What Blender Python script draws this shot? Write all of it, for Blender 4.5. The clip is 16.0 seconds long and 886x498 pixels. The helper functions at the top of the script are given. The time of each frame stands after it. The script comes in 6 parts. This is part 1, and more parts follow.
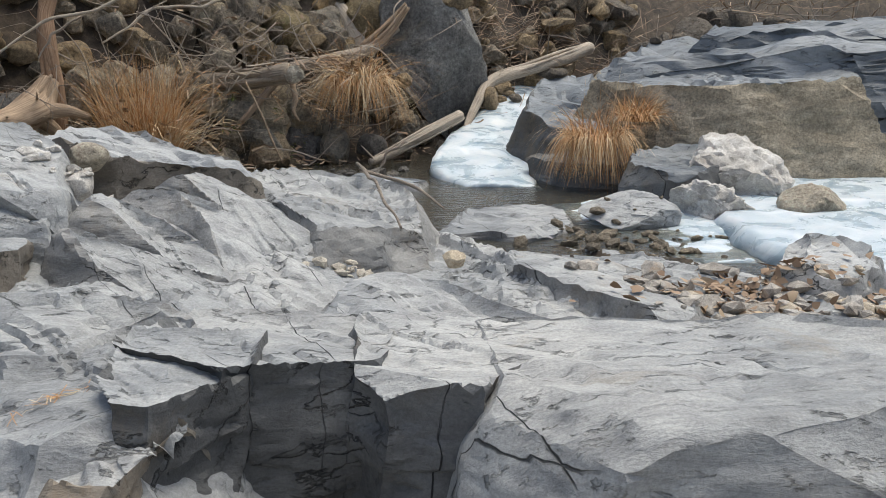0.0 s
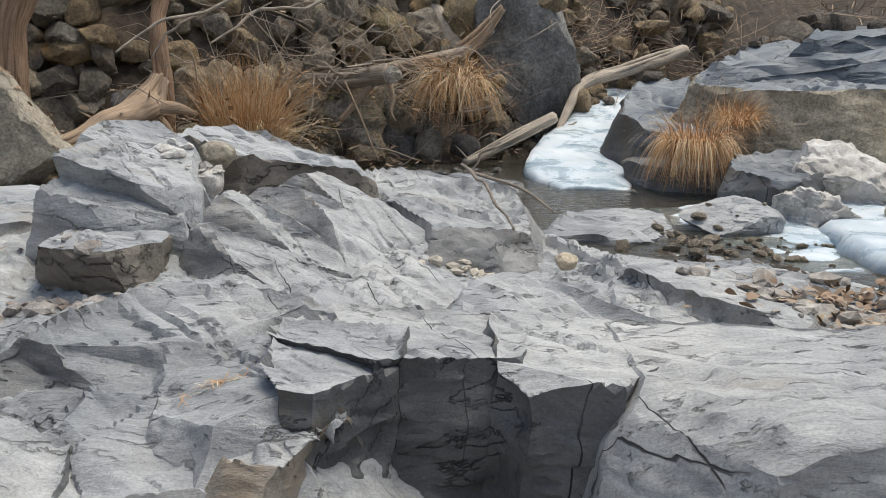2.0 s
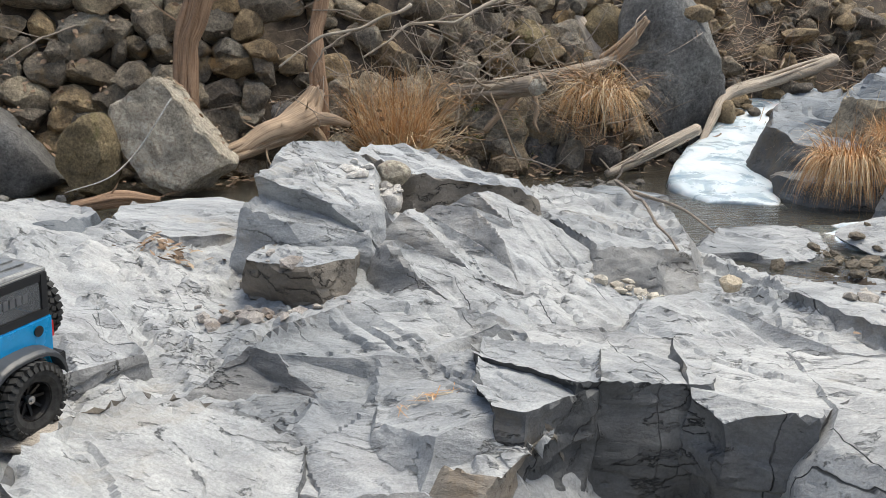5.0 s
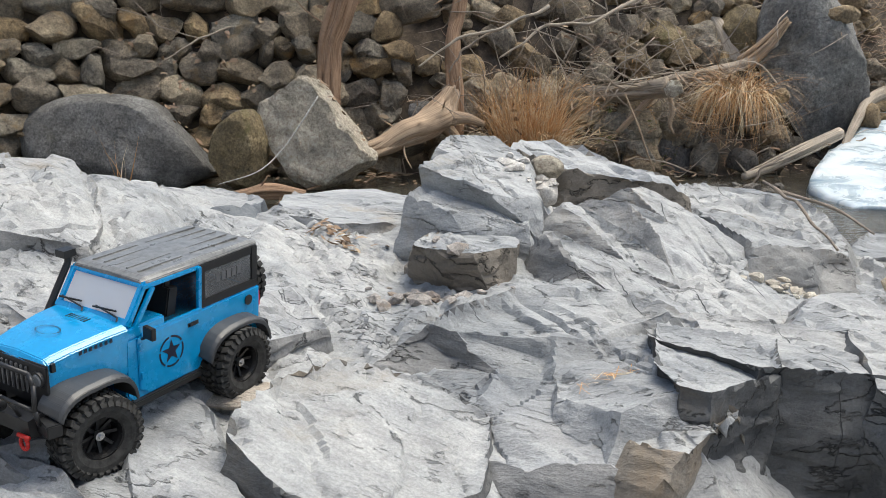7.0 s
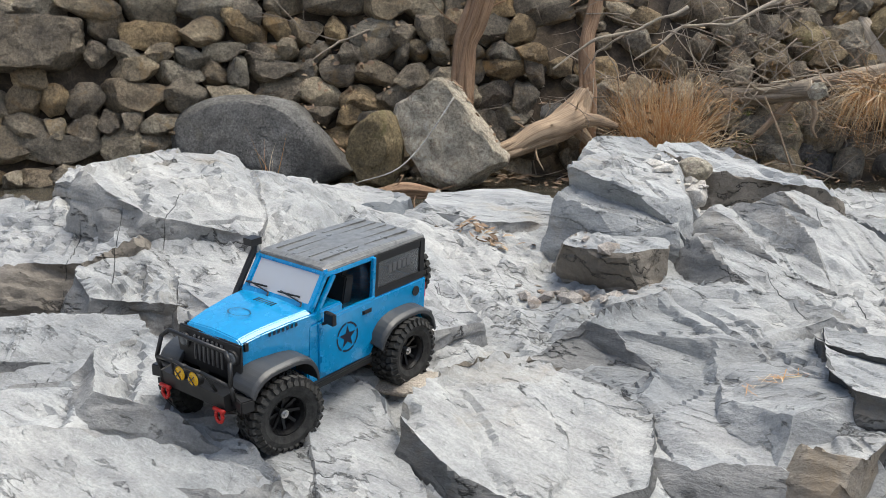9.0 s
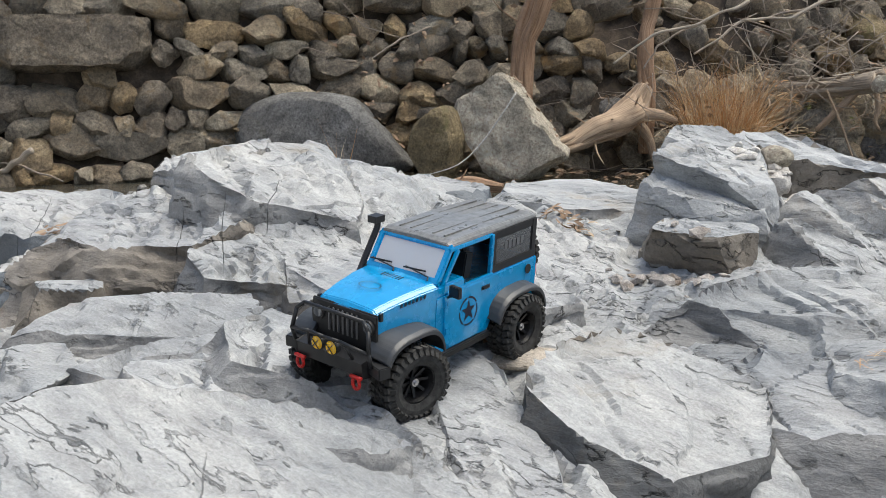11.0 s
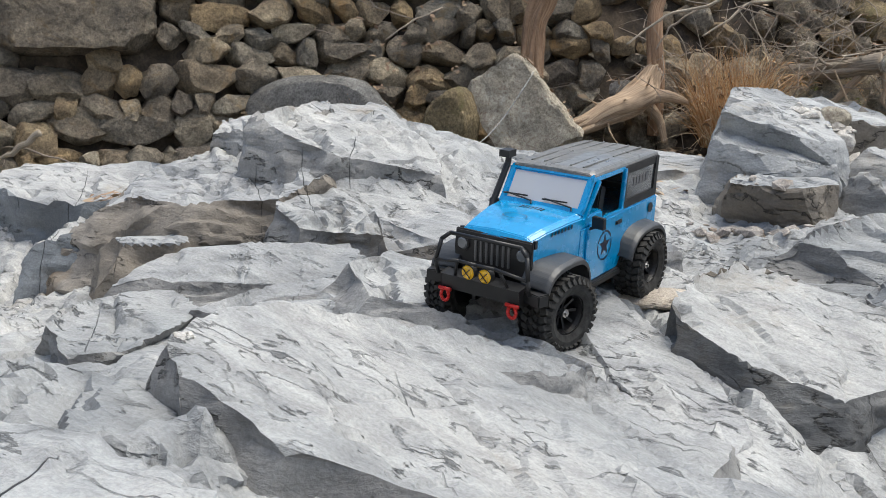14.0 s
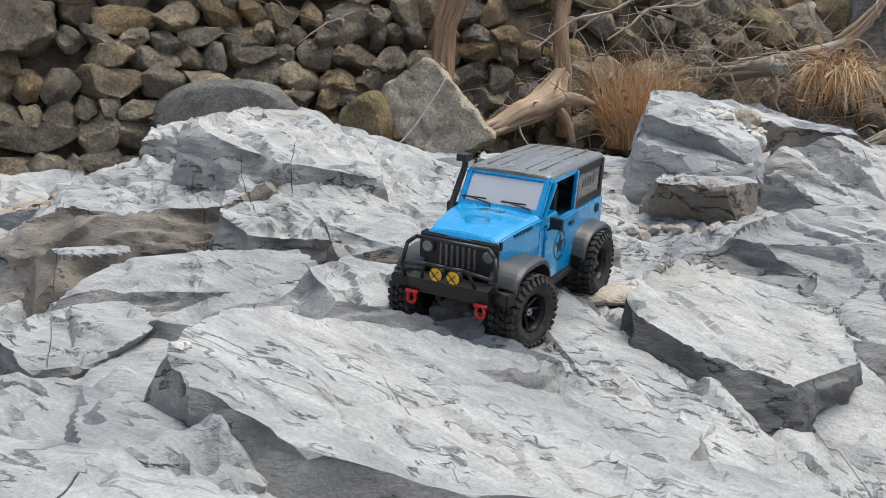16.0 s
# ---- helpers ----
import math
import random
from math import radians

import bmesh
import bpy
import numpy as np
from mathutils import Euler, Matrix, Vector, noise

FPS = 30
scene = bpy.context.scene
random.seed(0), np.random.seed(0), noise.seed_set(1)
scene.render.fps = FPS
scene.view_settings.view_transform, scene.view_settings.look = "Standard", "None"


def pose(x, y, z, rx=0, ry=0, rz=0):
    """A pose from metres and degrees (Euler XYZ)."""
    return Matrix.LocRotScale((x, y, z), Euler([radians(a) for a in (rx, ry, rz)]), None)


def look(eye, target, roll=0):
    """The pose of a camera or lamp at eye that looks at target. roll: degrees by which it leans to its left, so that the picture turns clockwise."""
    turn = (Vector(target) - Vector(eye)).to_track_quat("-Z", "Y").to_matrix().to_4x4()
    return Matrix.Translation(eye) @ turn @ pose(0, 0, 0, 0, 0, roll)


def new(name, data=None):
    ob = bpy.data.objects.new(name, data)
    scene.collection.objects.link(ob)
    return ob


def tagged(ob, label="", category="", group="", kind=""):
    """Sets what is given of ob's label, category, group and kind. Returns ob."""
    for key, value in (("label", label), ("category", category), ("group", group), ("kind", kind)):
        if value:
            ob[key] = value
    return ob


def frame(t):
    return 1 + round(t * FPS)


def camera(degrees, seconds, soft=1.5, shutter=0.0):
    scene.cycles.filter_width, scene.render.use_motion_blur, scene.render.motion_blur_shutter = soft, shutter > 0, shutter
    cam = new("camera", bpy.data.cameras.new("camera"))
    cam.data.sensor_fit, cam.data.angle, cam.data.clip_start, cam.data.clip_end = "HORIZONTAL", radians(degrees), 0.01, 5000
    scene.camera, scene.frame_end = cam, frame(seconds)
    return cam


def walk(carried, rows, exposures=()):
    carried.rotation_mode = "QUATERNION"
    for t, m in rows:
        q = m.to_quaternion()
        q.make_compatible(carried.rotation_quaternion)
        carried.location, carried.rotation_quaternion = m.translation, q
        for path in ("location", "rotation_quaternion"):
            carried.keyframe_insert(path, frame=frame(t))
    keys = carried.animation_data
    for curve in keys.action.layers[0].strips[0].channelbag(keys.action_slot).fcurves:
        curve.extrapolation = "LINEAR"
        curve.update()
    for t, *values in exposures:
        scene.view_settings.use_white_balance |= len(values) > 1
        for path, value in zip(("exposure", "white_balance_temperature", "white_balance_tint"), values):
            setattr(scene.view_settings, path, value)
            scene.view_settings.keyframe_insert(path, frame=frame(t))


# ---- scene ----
cam = camera(52.0, 16.0, soft=0.5)
PATH = [
    (0, (-0.068, 0.194, 1.045), (-0.032, 2.143, 0.599), 0.1),
    (0.5, (-0.087, 0.184, 1.048), (-0.064, 2.134, 0.602), 0.2),
    (1, (-0.116, 0.172, 1.056), (-0.119, 2.121, 0.609), 0.3),
    (1.5, (-0.148, 0.155, 1.066), (-0.204, 2.104, 0.618), 0.4),
    (2, (-0.165, 0.143, 1.06), (-0.29, 2.088, 0.611), 0.5),
    (2.5, (-0.18, 0.132, 1.064), (-0.37, 2.072, 0.615), 0.5),
    (3, (-0.193, 0.124, 1.072), (-0.442, 2.057, 0.625), 0.4),
    (3.2, (-0.199, 0.113, 1.087), (-0.463, 2.043, 0.637), 0.2),
    (5.3, (-0.294, 0.021, 1.126), (-0.706, 1.926, 0.679), 0.2),
    (5.5, (-0.305, 0.015, 1.123), (-0.74, 1.915, 0.678), 0.2),
    (6, (-0.321, -0.012, 1.114), (-0.819, 1.873, 0.67), 0.2),
    (6.5, (-0.348, -0.043, 1.111), (-0.901, 1.827, 0.667), 0.2),
    (7, (-0.375, -0.071, 1.107), (-0.988, 1.781, 0.666), 0.2),
    (7.5, (-0.402, -0.086, 1.105), (-1.081, 1.743, 0.664), 0.2),
    (8, (-0.419, -0.105, 1.104), (-1.163, 1.699, 0.664), 0.1),
    (8.5, (-0.431, -0.119, 1.107), (-1.231, 1.662, 0.669), 0.1),
    (9, (-0.44, -0.134, 1.102), (-1.285, 1.625, 0.667), 0.0),
    (9.2, (-0.449, -0.134, 1.092), (-1.31, 1.618, 0.658), 0.0),
    (11.3, (-0.568, -0.27, 1.073), (-1.49, 1.451, 0.642), -0.3),
    (11.5, (-0.595, -0.286, 1.07), (-1.521, 1.433, 0.641), -0.1),
    (12, (-0.642, -0.316, 1.05), (-1.575, 1.4, 0.621), -0.2),
    (12.5, (-0.695, -0.338, 1.032), (-1.633, 1.376, 0.604), -0.3),
    (13, (-0.722, -0.35, 1.007), (-1.655, 1.367, 0.58), -0.4),
    (13.5, (-0.742, -0.376, 0.98), (-1.654, 1.353, 0.556), -0.5),
    (14, (-0.78, -0.361, 0.965), (-1.624, 1.402, 0.539), -0.6),
    (14.5, (-0.81, -0.378, 0.955), (-1.572, 1.422, 0.53), -0.7),
    (15, (-0.818, -0.389, 0.972), (-1.522, 1.435, 0.548), -0.7),
    (15.5, (-0.842, -0.41, 0.977), (-1.502, 1.43, 0.555), -0.6),
    (16, (-0.862, -0.424, 0.973), (-1.499, 1.424, 0.55), -0.6),
]
walk(cam, [(t, look(eye, target, roll)) for t, eye, target, roll in PATH], [(0, 0.54, 6700, 5), (3, 0.58, 6700, 5), (5.5, 0.84, 6700, 5), (16, 0.79, 6600, 5)])

# ---- light ----
world = bpy.data.worlds.new("overcast_sky")
scene.world = world
world.use_nodes = True
wn = world.node_tree
sky = wn.nodes.new("ShaderNodeTexSky")
sky.sky_type, sky.sun_disc = "NISHITA", False
sky.sun_elevation, sky.sun_rotation = radians(72), radians(75)
sky.air_density, sky.dust_density, sky.ozone_density = 1.0, 3.0, 1.0
wn.links.new(sky.outputs["Color"], wn.nodes["Background"].inputs["Color"])
wn.nodes["Background"].inputs["Strength"].default_value = 0.125
sun = new("sun", bpy.data.lights.new("sun", "SUN"))
sun.data.energy, sun.data.angle, sun.data.color = 2.0, radians(45), (1.0, 0.96, 0.9)
sun.matrix_world = look((0.9, 1.0, 4.0), (0, 0, 0.6))


# ---- numeric helpers ----
def rnd(i, j, k, seed):
    """Repeatable random numbers in 0..1 from whole numbers."""
    h = (i.astype(np.int64) * 374761393 + j.astype(np.int64) * 668265263 + k.astype(np.int64) * 2147483647 + seed * 974711) & 0xFFFFFFFF
    h = ((h ^ (h >> 13)) * 1274126177) & 0xFFFFFFFF
    h = ((h ^ (h >> 16)) * 2246822519) & 0xFFFFFFFF
    return (h ^ (h >> 15)) / 4294967295.0


def vnoise(p, seed=0):
    """Smooth noise in -1..1."""
    c = np.floor(p)
    f = p - c
    f = f * f * (3 - 2 * f)
    c = c.astype(np.int64)
    out = 0
    for a in (0, 1):
        for b in (0, 1):
            for d in (0, 1):
                w = (f[:, 0] if a else 1 - f[:, 0]) * (f[:, 1] if b else 1 - f[:, 1]) * (f[:, 2] if d else 1 - f[:, 2])
                out = out + w * rnd(c[:, 0] + a, c[:, 1] + b, c[:, 2] + d, seed)
    return out * 2 - 1


def fbm(p, octaves=4, seed=0):
    total, amp = 0, 1.0
    for o in range(octaves):
        total = total + amp * vnoise(p * 2 ** o + 17.3 * o, seed + o)
        amp *= 0.5
    return total


def facets(p, seed=0, tilt=1.0):
    """Broken-rock relief: each cell is a tilted flat piece. Returns height about -1..1, gap to the next cell, and a random number of the cell."""
    c = np.floor(p).astype(np.int64)
    n = len(p)
    f1, f2 = np.full(n, 9.0), np.full(n, 9.0)
    height, ident = np.zeros(n), np.zeros(n)
    for a in (-1, 0, 1):
        for b in (-1, 0, 1):
            for d in (-1, 0, 1):
                i, j, k = c[:, 0] + a, c[:, 1] + b, c[:, 2] + d
                q = np.stack([i + rnd(i, j, k, seed), j + rnd(i, j, k, seed + 1), k + rnd(i, j, k, seed + 2)], 1)
                v = p - q
                dist = np.sqrt((v * v).sum(1))
                near = dist < f1
                f2 = np.where(near, f1, np.minimum(f2, dist))
                f1 = np.where(near, dist, f1)
                g = [(rnd(i, j, k, seed + s) - 0.5) * 2 * tilt for s in (3, 4, 5)]
                level = (rnd(i, j, k, seed + 6) - 0.5) * 1.2
                height = np.where(near, level + g[0] * v[:, 0] + g[1] * v[:, 1] + g[2] * v[:, 2], height)
                ident = np.where(near, rnd(i, j, k, seed + 7), ident)
    return height, f2 - f1, ident


def smooth(a, b, x):
    t = np.clip((x - a) / (b - a), 0, 1)
    return t * t * (3 - 2 * t)


STRIKE = radians(-48)   # the way in which the rock's long joints run
CS, SN = math.cos(STRIKE), math.sin(STRIKE)


def strata(p, long=1.9):
    """World points in the rock's own frame: along the joints, across them, up."""
    return np.stack([(p[:, 0] * CS + p[:, 1] * SN) / long, -p[:, 0] * SN + p[:, 1] * CS, p[:, 2]], 1)


def folds(p, length, seed, count=5):
    """Flat faces that meet in sharp ridges and valleys, about -1..1; length: the usual width of a face."""
    rng = np.random.default_rng(seed + 5000)
    p = p + 0.10 * length * np.sin(p[:, [1, 2, 0]] * (4.3 / length) + seed) + 0.05 * length * np.sin(p[:, [2, 0, 1]] * (9.7 / length) + 2 * seed)
    out = 0
    for k in range(count):
        n = rng.normal(size=3)
        n /= np.linalg.norm(n)
        t = p @ n / (length * rng.uniform(1.2, 3.2)) + rng.uniform()
        out = out + np.abs(t - np.floor(t) - 0.5) * 4 - 1
    return out / count ** 0.5


def terrace(f, step, soft=0.14):
    """A sloping field turned into flat beds that end in steps."""
    n = np.floor(f / step)
    return step * (n + smooth(1 - soft, 1, f / step - n))


def panes(p, along, across, seed, turn=0.0):
    """Straight-jointed rhombic blocks: a level for each (-1..1), the distance to the nearest joint in metres, a random number of the block."""
    a, b = STRIKE + turn, STRIKE + turn + radians(68)
    u = p[:, 0] * math.cos(a) + p[:, 1] * math.sin(a)
    v = (-p[:, 0] * math.sin(a) + p[:, 1] * math.cos(a)) / across
    w = p[:, 0] * math.cos(b) + p[:, 1] * math.sin(b)
    # rows of unequal width
    k = np.floor(v).astype(np.int64)
    lo, hi = k + 0.35 * (rnd(k, k * 0, k * 0, seed) - 0.5), k + 1 + 0.35 * (rnd(k + 1, k * 0, k * 0, seed) - 0.5)
    row = np.where(v < lo, k - 1, np.where(v >= hi, k + 1, k))
    lo, hi = row + 0.35 * (rnd(row, row * 0, row * 0, seed) - 0.5), row + 1 + 0.35 * (rnd(row + 1, row * 0, row * 0, seed) - 0.5)
    c = (u + 0.35 * w) / along / 1.13 + 5 * rnd(row, row, row * 0, seed + 1)
    col = np.floor(c).astype(np.int64)
    ident = rnd(row, col, row * 0, seed + 2)
    fu = c - col
    edge = np.minimum(np.minimum(v - lo, hi - v) * across, np.minimum(fu, 1 - fu) * along)
    tx, ty = rnd(row, col, row * 0 + 1, seed + 3) - 0.5, rnd(row, col, row * 0 + 2, seed + 4) - 0.5
    level = (ident - 0.5) * 1.4 + 1.6 * tx * (fu - 0.5) + 1.6 * ty * ((v - lo) / (hi - lo) - 0.5)
    return level, edge, rnd(row, col, row * 0 + 3, seed + 5)


def crust(p):
    """Relief of weathered slate: jointed blocks, thin beds that end in ragged steps, broken patches, open joints."""
    bend = np.stack([fbm(p * 2.4, 3, 40), fbm(p * 2.4, 3, 50), 0 * p[:, 0]], 1)
    q = p + 0.022 * bend + 0.004 * np.stack([fbm(p * 14, 3, 41), fbm(p * 14, 3, 51), 0 * p[:, 0]], 1)
    s = strata(q, 2.6)
    patch = smooth(-0.05, 0.4, fbm(p * 2.7, 3, 91))
    # ribs along the strike: each bed steps up sharply and falls away gently
    c = (s[:, 1] + 0.03 * fbm(p * 2.3, 2, 95) + 0.006 * fbm(p * 12, 2, 96)) / 0.105
    n = np.floor(c).astype(np.int64)
    fr, far = c - n, s[:, 0] / 0.13 + 3 * rnd(n, n, n, 5)
    run = np.floor(far).astype(np.int64)
    ends = smooth(0, 0.18, far - run) * smooth(0, 0.18, 1 - far + run)
    rib = (0.5 - fr) * smooth(0, 0.09, fr) * np.maximum(rnd(n, run, n * 0, 7) - 0.3, 0) * ends
    l1, e1, i1 = panes(q, 0.46, 0.24, 3)
    l2, e2, i2 = panes(q, 0.17, 0.06, 13, 0.12)
    l3, e3, i3 = panes(q, 0.34, 0.55, 23, 1.15)
    out = 0.009 * l1 * smooth(0, 0.008, e1) + 0.009 * patch * l2 * smooth(0, 0.005, e2)
    out = out + terrace(0.020 * folds(s, 0.2, 61) + 0.010 * fbm(q * 6, 3, 64) + 0.003 * fbm(q * 22, 2, 62), 0.015, 0.15)
    out = out + patch * terrace(0.010 * folds(s, 0.07, 73) + 0.005 * fbm(q * 30, 2, 63), 0.008, 0.15)
    out = out - 0.016 * np.clip(1 - e1 / (0.004 + 0.007 * i1), 0, 1) * (i1 > 0.4) - 0.008 * patch * np.clip(1 - e2 / 0.006, 0, 1) * (i2 > 0.45)
    out = out - 0.012 * np.clip(1 - e3 / 0.007, 0, 1) * (i3 > 0.5)
    return out + 0.05 * rib + 0.005 * fbm(p * 5, 3, 80) + (0.0003 + 0.0010 * patch) * fbm(p * 60, 2, 90) - 0.004


def mesh_from(name, verts, faces, material, smooth_shade=True, index=None, sharp=0):
    """A mesh from numpy arrays; faces has rows of 3 or 4."""
    me = bpy.data.meshes.new(name)
    faces = np.asarray(faces, np.int32)
    n, k = faces.shape
    me.vertices.add(len(verts))
    me.vertices.foreach_set("co", np.asarray(verts, np.float32).ravel())
    me.loops.add(n * k)
    me.loops.foreach_set("vertex_index", faces.ravel())
    me.polygons.add(n)
    me.polygons.foreach_set("loop_start", np.arange(0, n * k, k, dtype=np.int32))
    me.polygons.foreach_set("loop_total", np.full(n, k, np.int32))
    me.polygons.foreach_set("use_smooth", np.full(n, smooth_shade))
    for m in material if isinstance(material, (list, tuple)) else [material]:
        me.materials.append(m)
    if index is not None:
        me.polygons.foreach_set("material_index", np.asarray(index, np.int32))
    me.update(calc_edges=True)
    me.validate()
    if sharp:
        me.set_sharp_from_angle(angle=radians(sharp))
    return me


# ---- materials ----
def material(name, rough=0.8, metal=0.0):
    m = bpy.data.materials.new(name)
    m.use_nodes = True
    b = m.node_tree.nodes["Principled BSDF"]
    b.inputs["Roughness"].default_value, b.inputs["Metallic"].default_value = rough, metal
    return m, m.node_tree, b


def node(nt, kind, **values):
    n = nt.nodes.new(kind)
    for key, v in values.items():
        n.inputs[key.replace("_", " ")].default_value = v
    return n


def ramp(nt, source, stops):
    r = nt.nodes.new("ShaderNodeValToRGB")
    els = r.color_ramp.elements
    while len(els) < len(stops):
        els.new(0.5)
    for e, (at, col) in zip(els, stops):
        e.position, e.color = at, (*col, 1) if len(col) == 3 else col
    nt.links.new(source, r.inputs["Fac"])
    return r.outputs["Color"]


def mix(nt, fac, a, b, how="MIX"):
    n = nt.nodes.new("ShaderNodeMix")
    n.data_type, n.blend_type = "RGBA", how
    for sock, v in ((n.inputs[0], fac), (n.inputs[6], a), (n.inputs[7], b)):
        if isinstance(v, (int, float)):
            sock.default_value = v
        elif isinstance(v, tuple):
            sock.default_value = (*v, 1)
        else:
            nt.links.new(v, sock)
    return n.outputs[2]


def noise_out(nt, vec, scale, detail=6, rough=0.6, distortion=0.0):
    n = node(nt, "ShaderNodeTexNoise", Scale=scale, Detail=detail, Roughness=rough, Distortion=distortion)
    nt.links.new(vec, n.inputs["Vector"])
    return n.outputs["Fac"]


def bump(nt, bsdf, source, strength, distance, under=None):
    b = node(nt, "ShaderNodeBump", Strength=strength, Distance=distance)
    nt.links.new(source, b.inputs["Height"])
    if under is not None:
        nt.links.new(under, b.inputs["Normal"])
    nt.links.new(b.outputs["Normal"], bsdf.inputs["Normal"])
    return b.outputs["Normal"]


def rock_material(name, dark, mid, pale, stain, stain_at=0.62, rough=0.75, scale=1.0, vary=0.0, vein=0.5, streak=3.0, joints=0.0, bumpy=1.0, cloud=0.4, fleck=26, speck=None):
    """Stone: patches, fine grain, pale veins along the beds, patches of stain."""
    m, nt, b = material(name, rough)
    pos = nt.nodes.new("ShaderNodeNewGeometry").outputs["Position"]
    turn = nt.nodes.new("ShaderNodeMapping")
    turn.inputs["Rotation"].default_value = (0.15, 0.1, -STRIKE)
    turn.inputs["Scale"].default_value = (1 / streak, 1, 1)
    nt.links.new(pos, turn.inputs["Vector"])
    t = turn.outputs["Vector"]
    big = noise_out(nt, t, 3.2 * scale, 9, 0.68, 0.4)
    col = ramp(nt, big, [(0.3, dark), (0.5, mid), (0.7, pale)])
    grain = noise_out(nt, pos, speck or 110 * scale, 8, 0.8)
    lo, hi = (0.14, 0.86) if speck else (0.22, 0.78)
    col = mix(nt, 0.7, col, ramp(nt, grain, [(0.36, (lo, lo, lo)), (0.64, (hi, hi, hi))]), "OVERLAY")
    mottle = noise_out(nt, pos, 17 * scale, 7, 0.7, 0.6)
    col = mix(nt, cloud, col, ramp(nt, mottle, [(0.35, (0.25, 0.25, 0.25)), (0.65, (0.75, 0.75, 0.75))]), "OVERLAY")
    wave = nt.nodes.new("ShaderNodeTexNoise")
    wave.noise_type = "RIDGED_MULTIFRACTAL"
    for key, v in (("Scale", 5 * scale), ("Detail", 5), ("Roughness", 0.5), ("Distortion", 0.6)):
        wave.inputs[key].default_value = v
    nt.links.new(t, wave.inputs["Vector"])
    lines = ramp(nt, wave.outputs["Fac"], [(0.62, (0, 0, 0)), (0.85, (vein, vein, vein))])
    col = mix(nt, lines, col, tuple(min(0.7, c * 1.25) for c in pale))
    st = ramp(nt, noise_out(nt, pos, 2.6 * scale, 6, 0.7, 0.8), [(stain_at, (0, 0, 0)), (stain_at + 0.14, (0.85, 0.85, 0.85))])
    col = mix(nt, st, col, stain)
    spots = ramp(nt, noise_out(nt, t, fleck * scale, 6, 0.75, 0.5), [(0.60, (0, 0, 0)), (0.70, (0.75, 0.75, 0.75))])
    col = mix(nt, spots, col, tuple(c * 0.55 for c in dark))
    flakes = None
    if joints:
        # thin flakes that end in ragged steps, and hairline cracks along the joints
        steps = noise_out(nt, t, 4.2, 9, 0.56, 0.25)
        times = nt.nodes.new("ShaderNodeMath")
        times.operation, times.inputs[1].default_value = "MULTIPLY", 17.0
        nt.links.new(steps, times.inputs[0])
        down = nt.nodes.new("ShaderNodeMath")
        down.operation = "FLOOR"
        nt.links.new(times.outputs[0], down.inputs[0])
        flakes = down.outputs[0]
        frac = nt.nodes.new("ShaderNodeMath")
        frac.operation = "FRACT"
        nt.links.new(times.outputs[0], frac.inputs[0])
        rims = ramp(nt, frac.outputs[0], [(0.0, (1, 1, 1)), (0.05, (0.6, 0.6, 0.6)), (0.11, (0, 0, 0))])
        where = ramp(nt, noise_out(nt, pos, 5.0, 4, 0.6), [(0.47, (0, 0, 0)), (0.62, (joints * 0.8,) * 3)])
        col = mix(nt, mix(nt, 1.0, rims, where, "MULTIPLY"), col, tuple(c * 0.3 for c in dark))
        shade = nt.nodes.new("ShaderNodeTexWhiteNoise")
        shade.noise_dimensions = "1D"
        nt.links.new(flakes, shade.inputs["W"])
        col = mix(nt, 0.3, col, ramp(nt, shade.outputs["Value"], [(0.0, (0.36, 0.36, 0.37)), (1.0, (0.6, 0.6, 0.59))]), "OVERLAY")
        scar = ramp(nt, noise_out(nt, t, 4.3, 10, 0.68, 0.35), [(0.585, (0, 0, 0)), (0.6, (0.5 * joints,) * 3), (0.68, (0.75 * joints,) * 3)])
        col = mix(nt, scar, col, tuple(c * 0.62 * w for c, w in zip(dark, (1.04, 1.0, 0.94))))
        # hairline cracks: two sets of broken, nearly straight lines
        for yaw, size, thin, lo in ((0.06, 7.0, 0.006, 0.47), (1.15, 6.0, 0.004, 0.53), (-0.12, 19.0, 0.008, 0.49)):
            spin = nt.nodes.new("ShaderNodeMapping")
            spin.inputs["Rotation"].default_value = (0.1, 0.05, -STRIKE + yaw)
            spin.inputs["Scale"].default_value = (0.16, 1, 0.6)
            nt.links.new(pos, spin.inputs["Vector"])
            run = noise_out(nt, spin.outputs["Vector"], size, 5, 0.5, 0.1)
            line = ramp(nt, run, [(0.5 - thin, (0, 0, 0)), (0.5, (1, 1, 1)), (0.5 + thin, (0, 0, 0))])
            part_of = ramp(nt, noise_out(nt, pos, 4.5, 5, 0.65), [(lo, (0, 0, 0)), (lo + 0.06, (joints, joints, joints))])
            col = mix(nt, mix(nt, 1.0, line, part_of, "MULTIPLY"), col, tuple(c * 0.3 for c in dark))
    if vary:
        info = nt.nodes.new("ShaderNodeObjectInfo")
        tint = ramp(nt, info.outputs["Random"], [(0.0, (0.5 - vary, 0.5 - vary, 0.52 - vary)), (0.25, (0.46, 0.45, 0.43)), (0.45, (0.64, 0.53, 0.36)), (0.6, (0.38, 0.37, 0.36)), (0.8, (0.43, 0.46, 0.5)), (1.0, (0.5 + vary, 0.48 + vary, 0.42 + vary))])
        if vary < 0.1:
            tint = ramp(nt, info.outputs["Random"], [(0.0, (0.5 - vary, 0.5 - vary, 0.505 - vary)), (0.5, (0.5, 0.495, 0.485)), (1.0, (0.5 + vary, 0.5 + vary, 0.5 + vary))])
        col = mix(nt, 0.85, col, tint, "OVERLAY")
    nt.links.new(col, b.inputs["Base Color"])
